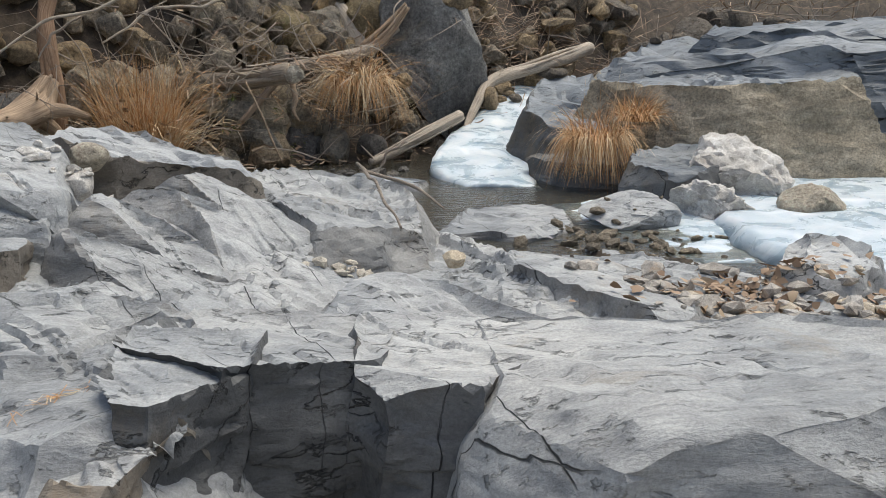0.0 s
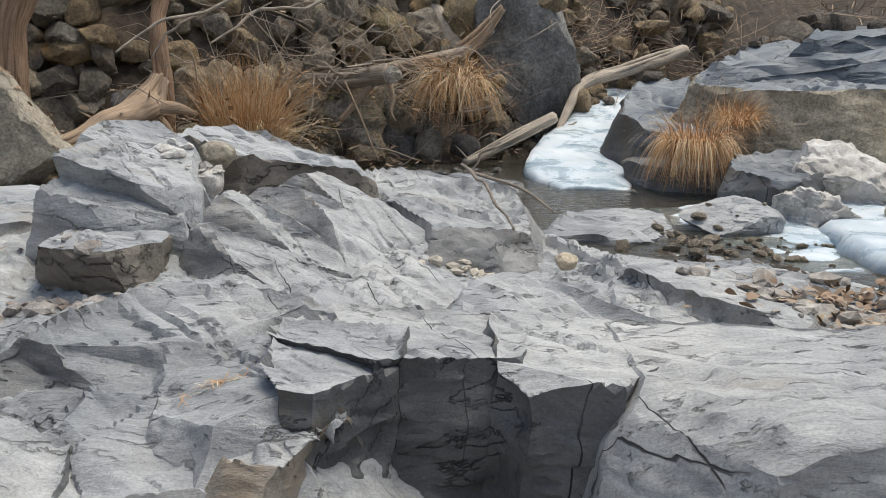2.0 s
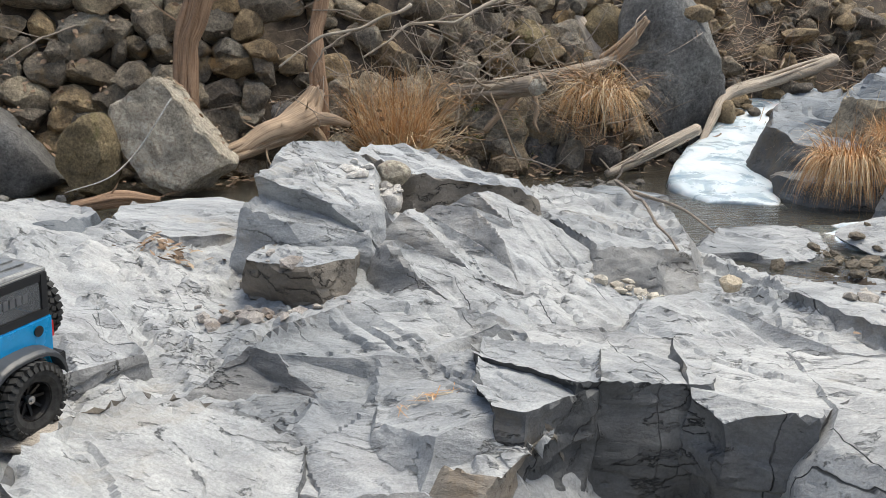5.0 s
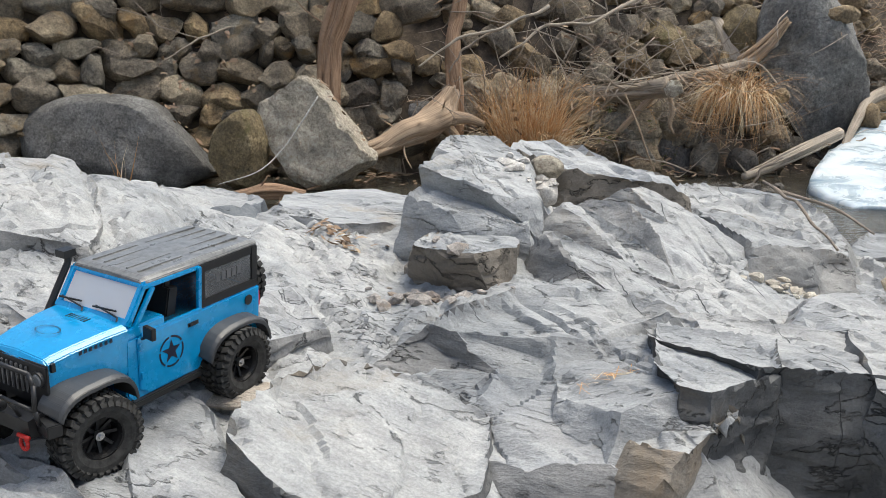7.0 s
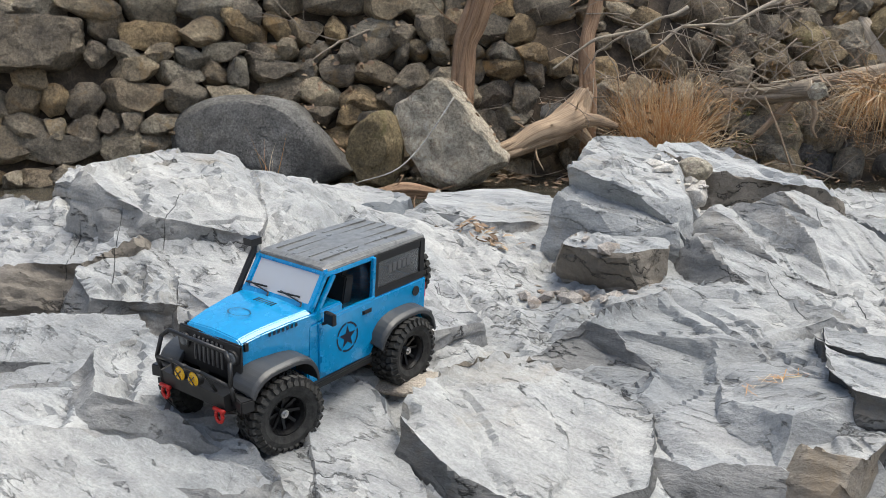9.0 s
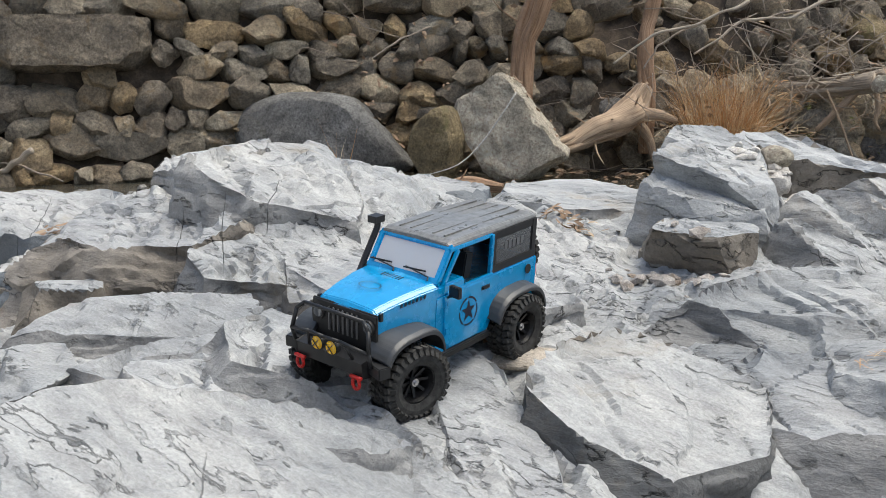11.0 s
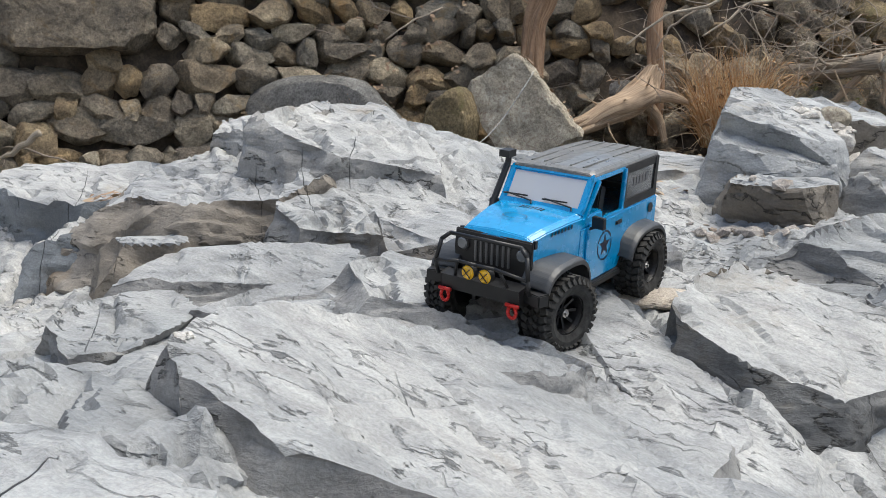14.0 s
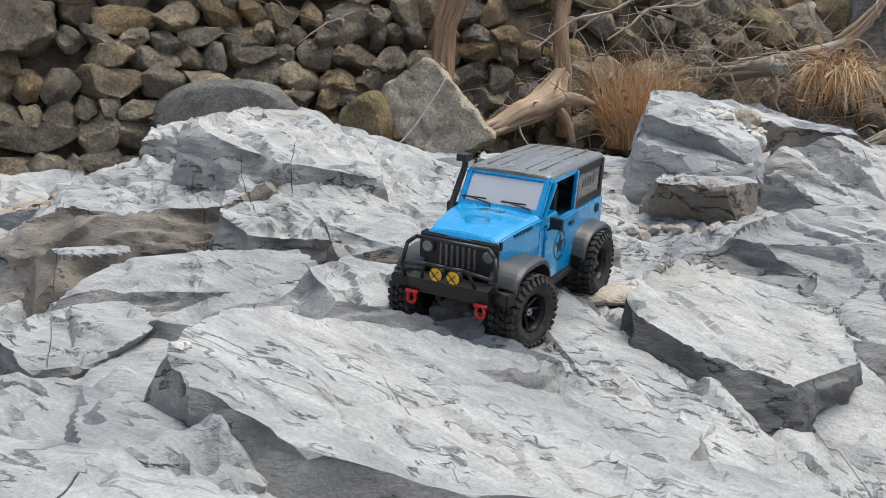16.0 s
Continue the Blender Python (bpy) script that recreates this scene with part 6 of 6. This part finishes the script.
def wheel(parent, at, turn=0.0, tilt=0.0, name="wheel"):
    """A wheel about the y axis, outside towards +y."""
    hub = new(name)
    hub.parent = parent
    hub.matrix_basis = pose(*at, tilt, 0, turn)
    bm = bmesh.new()
    prof = [(0.031, -0.019), (0.040, -0.0235), (0.048, -0.0235), (0.0525, -0.020), (0.0535, -0.01), (0.0535, 0.01), (0.0525, 0.020), (0.048, 0.0235), (0.040, 0.0235), (0.031, 0.019)]
    seg = 40
    rings = []
    for i in range(seg):
        a = 2 * math.pi * i / seg
        rings.append([bm.verts.new((r * math.cos(a), y, r * math.sin(a))) for r, y in prof])
    for i in range(seg):
        p0, p1 = rings[i], rings[(i + 1) % seg]
        for k in range(len(prof)):
            bm.faces.new((p0[k], p1[k], p1[(k + 1) % len(prof)], p0[(k + 1) % len(prof)]))
    for f in bm.faces:
        f.smooth = True
    lugs = 30
    for i in range(lugs):
        for side in (-1, 1):
            a = 2 * math.pi * (i + (0.5 if side > 0 else 0)) / lugs
            m = Matrix.Rotation(-a, 4, "Y")
            for off, wy, ln, sk in ((0.0165, 0.011, 0.0085, 20), (0.0045, 0.008, 0.007, -25)):
                made = bmesh.ops.create_cube(bm, size=1.0)["verts"]
                bmesh.ops.transform(bm, matrix=m @ pose(0.0555, side * off, 0, sk * side, 0, 0) @ Matrix.Diagonal((0.0075, wy, ln, 1)), verts=made)
            made = bmesh.ops.create_cube(bm, size=1.0)["verts"]
            bmesh.ops.transform(bm, matrix=m @ pose(0.0515, side * 0.0225, 0, 0, 0, side * -35) @ Matrix.Diagonal((0.010, 0.004, 0.006, 1)), verts=made)
    tyre = part("tyre", bm, RUBBER, hub, "knobbly black rubber tyre")
    bm = bmesh.new()
    seg = 28
    prof = [(0.032, -0.018), (0.032, 0.0175), (0.029, 0.0175), (0.0265, 0.012), (0.024, 0.002), (0.024, -0.018)]
    rings = []
    for i in range(seg):
        a = 2 * math.pi * i / seg
        rings.append([bm.verts.new((r * math.cos(a), y, r * math.sin(a))) for r, y in prof])
    for i in range(seg):
        p0, p1 = rings[i], rings[(i + 1) % seg]
        for k in range(len(prof)):
            bm.faces.new((p0[k], p1[k], p1[(k + 1) % len(prof)], p0[(k + 1) % len(prof)]))
    cyl(bm, (0, -0.012, 0), (0, -0.004, 0), 0.025, seg=20)
    for i in range(8):
        m = Matrix.Rotation(math.pi / 4 * i, 4, "Y")
        made = bmesh.ops.create_cube(bm, size=1.0)["verts"]
        bmesh.ops.transform(bm, matrix=m @ pose(0.016, 0.004, 0, 0, 0, 18) @ Matrix.Diagonal((0.021, 0.004, 0.0045, 1)), verts=made)
        cyl(bm, m @ Vector((0.0285, 0.0165, 0.004)), m @ Vector((0.0285, 0.0185, 0.004)), 0.0011, seg=6)
    rim = part("rim", bm, RIM, hub, "black beadlock rim")
    bm = bmesh.new()
    cyl(bm, (0, 0, 0), (0, 0.011, 0), 0.0065, seg=12)
    cyl(bm, (0, 0.011, 0), (0, 0.0145, 0), 0.0032, seg=6)
    part("hub_nut", bm, STEEL if name == "wheel" else RIM, hub)
    return hub


car = tagged(new("model_car"), "blue radio-controlled off-road car with black hardtop, on slate", "toy car")
HW = 0.076   # half the tub's width

# tub: side profile with a rear wheel arch
arch = [(-0.14 + 0.068 * math.cos(a), 0.062 + 0.068 * math.sin(a)) for a in np.linspace(radians(8), radians(172), 12)]
tub = [(0.068, 0.165), (0.072, 0.080), (0.060, 0.066)] + [(-0.06, 0.066)] + arch + [(-0.212, 0.085), (-0.215, 0.165)]
body = part("body", prism(bmesh.new(), tub, -HW, HW), BLUE, car, "glossy bright blue body tub", 0.0025)
# hood and cowl
hood = [[(x, -w, z0), (x, -w, zt - 0.006), (x, -w + 0.007, zt), (x, 0, zt + 0.003), (x, w - 0.007, zt), (x, w, zt - 0.006), (x, w, z0)]
        for x, w, zt, z0 in ((0.062, 0.0755, 0.187, 0.115), (0.10, 0.0715, 0.186, 0.118), (0.15, 0.064, 0.181, 0.12), (0.183, 0.0585, 0.175, 0.112), (0.189, 0.056, 0.168, 0.112))]
part("hood", loft(bmesh.new(), hood), BLUE, car, "blue hood", 0.0015, False)
bm = bmesh.new()
box(bm, (0.03, 0, 0.172), (0.075, 0.15, 0.018))
part("cowl", bm, BLUE, car, "", 0.003)
bm = bmesh.new()
for i in range(7):
    box(bm, (0.083, -0.018 + i * 0.006, 0.1885), (0.012, 0.0022, 0.002), (0, 2, 0))
part("hood_vent", bm, BLACK, car)
# windscreen frame leaning back
frame_a, frame_b = Vector((0.058, 0, 0.185)), Vector((0.024, 0, 0.236))
lean = math.degrees(math.atan2(0.058 - 0.024, 0.236 - 0.185))
bm = bmesh.new()
mid = (frame_a + frame_b) / 2
length = (frame_b - frame_a).length
for s in (-1, 1):
    box(bm, (mid.x, s * 0.0685, mid.z), (0.009, 0.011, length), (0, -lean, 0))
box(bm, (frame_b.x, 0, frame_b.z - 0.002), (0.010, 0.146, 0.011), (0, -lean, 0))
box(bm, (frame_a.x, 0, frame_a.z + 0.002), (0.010, 0.148, 0.011), (0, -lean, 0))
windscreen = part("windscreen_frame", bm, BLUE, car, "blue windscreen frame", 0.002)
bm = bmesh.new()
box(bm, (mid.x + 0.001, 0, mid.z), (0.0015, 0.128, length - 0.008), (0, -lean, 0))
part("windscreen", bm, SCREEN, windscreen, "windscreen, pale from painted sky reflection")
for s in (-1, 1):
    bm = bmesh.new()
    y = 0.035 * s
    pipe(bm, [(0.066, y + 0.022, 0.190), (0.062, y + 0.020, 0.194), (0.055, y - 0.03, 0.199)], 0.0013, 6)
    box(bm, (0.056, y - 0.012, 0.1985), (0.002, 0.042, 0.0022), (0, 0, 6))
    part("wiper", bm, BLACK, windscreen)
# doors
for s in (-1, 1):
    y = s * (HW + 0.0012)
    bm = bmesh.new()
    prism(bm, [(0.050, 0.164), (0.050, 0.085), (0.035, 0.074), (-0.050, 0.074), (-0.071, 0.098), (-0.075, 0.164)], y - 0.0016, y + 0.0016)
    door = part("door", bm, BLUE, car, "blue side door", 0.001)
    bm = bmesh.new()
    yy = s * 0.0735
    box(bm, (-0.0785, yy, 0.198), (0.008, 0.006, 0.072), (s * -3, 0, 0))
    box(bm, (-0.025, yy - s * 0.002, 0.2325), (0.112, 0.006, 0.007))
    box(bm, (0.035, yy, 0.198), (0.007, 0.006, 0.078), (s * -3, -lean, 0))
    box(bm, (-0.02, yy + s * 0.001, 0.1655), (0.122, 0.006, 0.006))
    part("window_frame", bm, BLUE, door, "blue window frame", 0.001)
    bm = bmesh.new()
    box(bm, (-0.058, y + s * 0.003, 0.150), (0.018, 0.003, 0.005))
    box(bm, (-0.058, y + s * 0.001, 0.150), (0.024, 0.002, 0.008))
    part("door_handle", bm, BLACK, door, "black door handle", 0.0008)
    bm = bmesh.new()
    box(bm, (0.040, y + s * 0.015, 0.172), (0.008, 0.022, 0.018), (0, 0, s * -10))
    cyl(bm, (0.042, y, 0.160), (0.040, y + s * 0.012, 0.166), 0.0025, seg=8)
    part("mirror", bm, BLACK, door, "black wing mirror", 0.002)
    for xh in (0.046,):
        for zh in (0.15, 0.105):
            bm = bmesh.new()
            cyl(bm, (xh, y + s * 0.002, zh - 0.005), (xh, y + s * 0.002, zh + 0.005), 0.0022, seg=8)
            part("hinge", bm, BLUE, door)
# hardtop: rear sides, rear wall, roof
hardtop = part("hardtop", box(bmesh.new(), (-0.146, 0, 0.2335), (0.135, 0.138, 0.004)), BLACK, car, "matt black hardtop shell", 0.001)
for s in (-1, 1):
    bm = bmesh.new()
    y = s * 0.072
    for at, size in (((-0.0875, y, 0.2), (0.010, 0.005, 0.07)), ((-0.205, y, 0.2), (0.014, 0.005, 0.07)), ((-0.146, y, 0.2285), (0.13, 0.005, 0.014)), ((-0.146, y, 0.1715), (0.13, 0.005, 0.014))):
        box(bm, at, size, (s * -2, 0, 0))
    part("side_panel", bm, BLACK, hardtop, "", 0.0012)
bm = bmesh.new()
box(bm, (-0.210, 0, 0.2285), (0.005, 0.14, 0.014))
box(bm, (-0.210, 0, 0.170), (0.005, 0.14, 0.012))
part("rear_panel", bm, BLACK, hardtop, "", 0.0012)
for s in (-1, 1):
    bm = bmesh.new()
    box(bm, (-0.146, s * 0.0715, 0.2), (0.108, 0.0012, 0.045), (s * -2, 0, 0))
    pane = part("side_window", bm, GLASS, hardtop, "smoky side window")
    for k in range(5):
        bm = bmesh.new()
        box(bm, (-0.122 - k * 0.012, s * 0.0728, 0.204), (0.0085, 0.0006, 0.014), (s * -2, 0, 0))
        part("lettering_bar", bm, GRILLE, pane, "pale grey lettering bar")
bm = bmesh.new()
box(bm, (-0.2095, 0, 0.199), (0.0012, 0.12, 0.05))
part("rear_window", bm, GLASS, hardtop)
roof = [[(x, -w, 0.233), (x, -w, 0.239), (x, -w + 0.006, zt), (x, 0, zt + 0.0022), (x, w - 0.006, zt), (x, w, 0.239), (x, w, 0.233)] for x, w, zt in ((0.028, 0.069, 0.241), (0.018, 0.0725, 0.2445), (-0.10, 0.0735, 0.246), (-0.205, 0.0725, 0.2435), (-0.2145, 0.071, 0.240))]
top = part("roof", loft(bmesh.new(), roof), ROOF, car, "dusty dark grey ribbed roof", 0.0012)
for i in range(5):
    for x0, x1 in ((0.012, -0.075), (-0.09, -0.198)):
        bm = bmesh.new()
        box(bm, ((x0 + x1) / 2, -0.046 + i * 0.023, 0.2462), (x0 - x1, 0.0045, 0.0026))
        part("rib", bm, ROOF, top, "", 0.001)
# dark cabin inside
bm = bmesh.new()
box(bm, (-0.09, 0, 0.14), (0.23, 0.136, 0.05))
for s in (-1, 1):
    box(bm, (-0.04, s * 0.034, 0.178), (0.02, 0.042, 0.06), (0, -12, 0))
    box(bm, (-0.043, s * 0.034, 0.213), (0.014, 0.024, 0.018), (0, -12, 0))
box(bm, (0.035, 0, 0.172), (0.02, 0.13, 0.022))
cyl(bm, (0.018, 0.034, 0.187), (0.022, 0.034, 0.189), 0.017, seg=20)
part("cabin", bm, BLACK, car, "dark cabin with two seats", 0.003)
# grille with seven slots, headlights
bm = bmesh.new()
prism(bm, [(0.186, 0.112), (0.190, 0.112), (0.192, 0.142), (0.190, 0.170), (0.186, 0.172)], -0.066, 0.066)
grille = part("grille", bm, BLACK, car, "black grille panel", 0.0015)
for i in range(7):
    bm = bmesh.new()
    box(bm, (0.1925, -0.0285 + i * 0.0095, 0.145), (0.003, 0.0042, 0.038))
    part("grille_bar", bm, GRILLE, grille, "", 0.001)
for s in (-1, 1):
    bm = bmesh.new()
    cyl(bm, (0.188, s * 0.051, 0.150), (0.195, s * 0.051, 0.150), 0.0125, 0.0118, 24)
    lamp = part("headlight", bm, BLACK, car, "round headlight")
    bm = bmesh.new()
    cyl(bm, (0.194, s * 0.051, 0.150), (0.1965, s * 0.051, 0.150), 0.010, 0.007, 24)
    part("lens", bm, LENS, lamp, "clear grey lens")
# wheel arch flares
for s in (-1, 1):
    for cx, a0, a1, front in ((0.14, 28, 168, True), (-0.14, 15, 172, False)):
        bm = bmesh.new()
        secs = []
        for a in np.linspace(radians(a0), radians(a1), 16):
            ca, sa = math.cos(a), math.sin(a)
            r = 0.070 if not front else 0.071
            zz = 0.066
            inner, outer = HW - (0.02 if front else 0.002), 0.102
            k = 0.98 if front else 0.88
            bulge = lambda q: math.copysign(abs(q) ** (0.62 if front else 0.75), q)
            sq = lambda rr: (cx + rr * bulge(ca) * (0.9 if front else 0.98), zz + (rr - 0.002) * bulge(sa) * k)
            p0, p1 = sq(r), sq(r + 0.005)
            ring = [(p0[0], s * inner, p0[1]), (p1[0], s * inner, p1[1] + 0.003), (p1[0], s * (outer - 0.006), p1[1]), (p1[0], s * outer, p1[1] - 0.004), (p0[0], s * outer, p0[1] - 0.006), (p0[0], s * (outer - 0.004), p0[1])]
            secs.append(ring)
        loft(bm, secs)
        part("wheel_arch", bm, FLARE, car, "grey plastic wheel-arch flare", 0.0008, False)
# sills, chassis, axles, dampers
for s in (-1, 1):
    bm = bmesh.new()
    box(bm, (0.0, s * 0.078, 0.066), (0.135, 0.012, 0.011))
    part("sill", bm, BLACK, car, "black rock slider", 0.002)
bm = bmesh.new()
for s in (-1, 1):
    box(bm, (-0.01, s * 0.032, 0.072), (0.40, 0.007, 0.018))
box(bm, (-0.02, 0, 0.064), (0.12, 0.05, 0.022))
box(bm, (0.145, 0, 0.10), (0.06, 0.09, 0.035))
part("chassis", bm, BLACK, car, "black ladder chassis", 0.001)
for cx in (0.14, -0.14):
    bm = bmesh.new()
    cyl(bm, (cx, -0.085, TR), (cx, 0.085, TR), 0.0075, seg=12)
    bmesh.ops.create_icosphere(bm, subdivisions=2, radius=0.019, matrix=Matrix.Translation((cx, 0.012, TR)))
    axle = part("axle", bm, BLACK, car, "black axle with differential", 0, True)
    for s in (-1, 1):
        bm = bmesh.new()
        cyl(bm, (cx - 0.012, s * 0.052, TR), (cx - 0.02, s * 0.046, 0.125), 0.0045, seg=10)
        for k in range(7):
            t = k / 7
            cyl(bm, (cx - 0.012 - 0.008 * t, s * (0.052 - 0.006 * t), TR + 0.02 + 0.035 * t), (cx - 0.0125 - 0.008 * t, s * (0.0518 - 0.006 * t), TR + 0.0215 + 0.035 * t), 0.0072, seg=12)
        part("damper", bm, STEEL if cx > 0 else BLACK, axle)
# front bumper, bull bar, lamps, shackles
bm = bmesh.new()
prism(bm, [(0.200, 0.082), (0.222, 0.086), (0.224, 0.108), (0.200, 0.112)], -0.068, 0.068)
box(bm, (0.206, 0.083, 0.098), (0.02, 0.035, 0.018), (0, 0, -16))
box(bm, (0.206, -0.083, 0.098), (0.02, 0.035, 0.018), (0, 0, 16))
box(bm, (0.195, 0, 0.09), (0.04, 0.06, 0.014))
bumper = part("front_bumper", bm, BLACK, car, "black steel front bumper", 0.0015)
bm = bmesh.new()
pipe(bm, [(0.216, -0.078, 0.104), (0.222, -0.079, 0.126), (0.216, -0.073, 0.158), (0.212, -0.060, 0.1685), (0.212, 0.060, 0.1685), (0.216, 0.073, 0.158), (0.222, 0.079, 0.126), (0.216, 0.078, 0.104)], 0.0032)
pipe(bm, [(0.222, -0.079, 0.126), (0.231, -0.03, 0.136), (0.233, 0.0, 0.136), (0.231, 0.03, 0.136), (0.222, 0.079, 0.126)], 0.0028)
pipe(bm, [(0.219, -0.045, 0.108), (0.229, -0.036, 0.134)], 0.0025)
pipe(bm, [(0.219, 0.045, 0.108), (0.229, 0.036, 0.134)], 0.0025)
part("bull_bar", bm, BLACK, bumper, "black tubular bull bar", 0, True)
for s in (-1, 1):
    bm = bmesh.new()
    cyl(bm, (0.222, s * 0.0145, 0.122), (0.2325, s * 0.0145, 0.122), 0.0115, seg=24)
    lamp = part("fog_lamp", bm, BLACK, bumper, "round fog lamp", 0.0008)
    bm = bmesh.new()
    cyl(bm, (0.2325, s * 0.0145, 0.122), (0.2355, s * 0.0145, 0.122), 0.0105, 0.008, 24)
    part("lens", bm, YELLOW, lamp, "amber yellow lens")
    bm = bmesh.new()
    for k in (-1, 1):
        box(bm, (0.2365, s * 0.0145, 0.122), (0.001, 0.020, 0.001), (k * 45, 0, 0))
    part("guard", bm, BLACK, lamp)
    bm = bmesh.new()
    pts = [(0.2265, s * 0.058 + 0.0068 * math.sin(a), 0.079 - 0.009 * math.cos(a) - 0.002) for a in np.linspace(-2.4, 2.4, 10)]
    pipe(bm, pts, 0.0026)
    cyl(bm, (0.2265, s * 0.058 - 0.0105, 0.0865), (0.2265, s * 0.058 + 0.0105, 0.0865), 0.003, seg=8)
    part("shackle", bm, RED, bumper, "red recovery shackle", 0, True)
# snorkel on the far side
bm = bmesh.new()
pipe(bm, [(0.115, -0.077, 0.150), (0.075, -0.082, 0.166), (0.062, -0.083, 0.185), (0.030, -0.079, 0.240), (0.028, -0.079, 0.250)], 0.0052)
box(bm, (0.032, -0.079, 0.256), (0.021, 0.019, 0.011))
part("snorkel", bm, BLACK, car, "black raised air intake", 0, False)
# rear bumper, spare wheel, tail lamps
bm = bmesh.new()
box(bm, (-0.222, 0, 0.088), (0.02, 0.16, 0.022))
part("rear_bumper", bm, BLACK, car, "black rear bumper", 0.002)
spare = wheel(car, (-0.236, -0.005, 0.155), 90, 0, "spare_wheel")
for s in (-1, 1):
    bm = bmesh.new()
    box(bm, (-0.217, s * 0.064, 0.14), (0.006, 0.016, 0.026))
    part("tail_lamp", bm, RED, car, "red tail lamp", 0.001)
    bm = bmesh.new()
    cyl(bm, (-0.185, s * (HW + 0.001), 0.148), (-0.185, s * (HW + 0.0022), 0.148), 0.0085, seg=20)
    part("fuel_cap", bm, BLACK, car)
    # star in a ring on the door
    bm = bmesh.new()
    y = s * (HW + 0.0032)
    star = [((-0.012 + (0.019 if k % 2 == 0 else 0.0078) * math.sin(k * math.pi / 5)), 0.122 + (0.019 if k % 2 == 0 else 0.0078) * math.cos(k * math.pi / 5)) for k in range(10)]
    c = bm.verts.new((-0.012, y, 0.122))
    ring = [bm.verts.new((a, y, b)) for a, b in star]
    for k in range(10):
        bm.faces.new((c, ring[k], ring[(k + 1) % 10]))
    for k in range(40):
        if k % 8 == 0:
            continue
        quad = [(-0.012 + r * math.sin(2 * math.pi * j / 40), y, 0.122 + r * math.cos(2 * math.pi * j / 40)) for r, j in ((0.0215, k), (0.0215, k + 1), (0.0245, k + 1), (0.0245, k))]
        bm.faces.new([bm.verts.new(q) for q in quad])
    part("star_decal", bm, DECAL, car, "dark star in a ring")
    for k in range(7):
        bm = bmesh.new()
        box(bm, (0.092 + k * 0.0075 * 1.0, s * (0.0742 - k * 0.0012 * 1.0), 0.1745 - k * 0.0005), (0.0048, 0.0008, 0.0055), (0, 0, s * 6))
        part("lettering_bar", bm, DECAL, car)
    bm = bmesh.new()
    box(bm, (0.178, s * 0.063, 0.165), (0.006, 0.004, 0.012))
    part("hood_latch", bm, BLACK, car)
bm = bmesh.new()
for k in range(36):
    a0, a1 = 2 * math.pi * k / 36, 2 * math.pi * (k + 0.8) / 36
    quad = [(0.133 + r * 0.85 * math.cos(a), r * 1.25 * math.sin(a), 0.1875 + 0.0004) for r, a in ((0.0145, a0), (0.0145, a1), (0.0165, a1), (0.0165, a0))]
    bm.faces.new([bm.verts.new(q) for q in quad])
part("hood_decal", bm, DECAL, car, "dark oval badge")
# wheels: the front pair steered a little
wheel(car, (0.14, 0.088, TR), -12, 0)
wheel(car, (0.14, -0.088, TR), 168, 0)
wheel(car, (-0.14, 0.088, TR), 0, 0)
wheel(car, (-0.14, -0.088, TR), 180, 0)
car.matrix_world = pose(-1.243, 1.025, 0.547, -4.4, 3.45, -100.8)
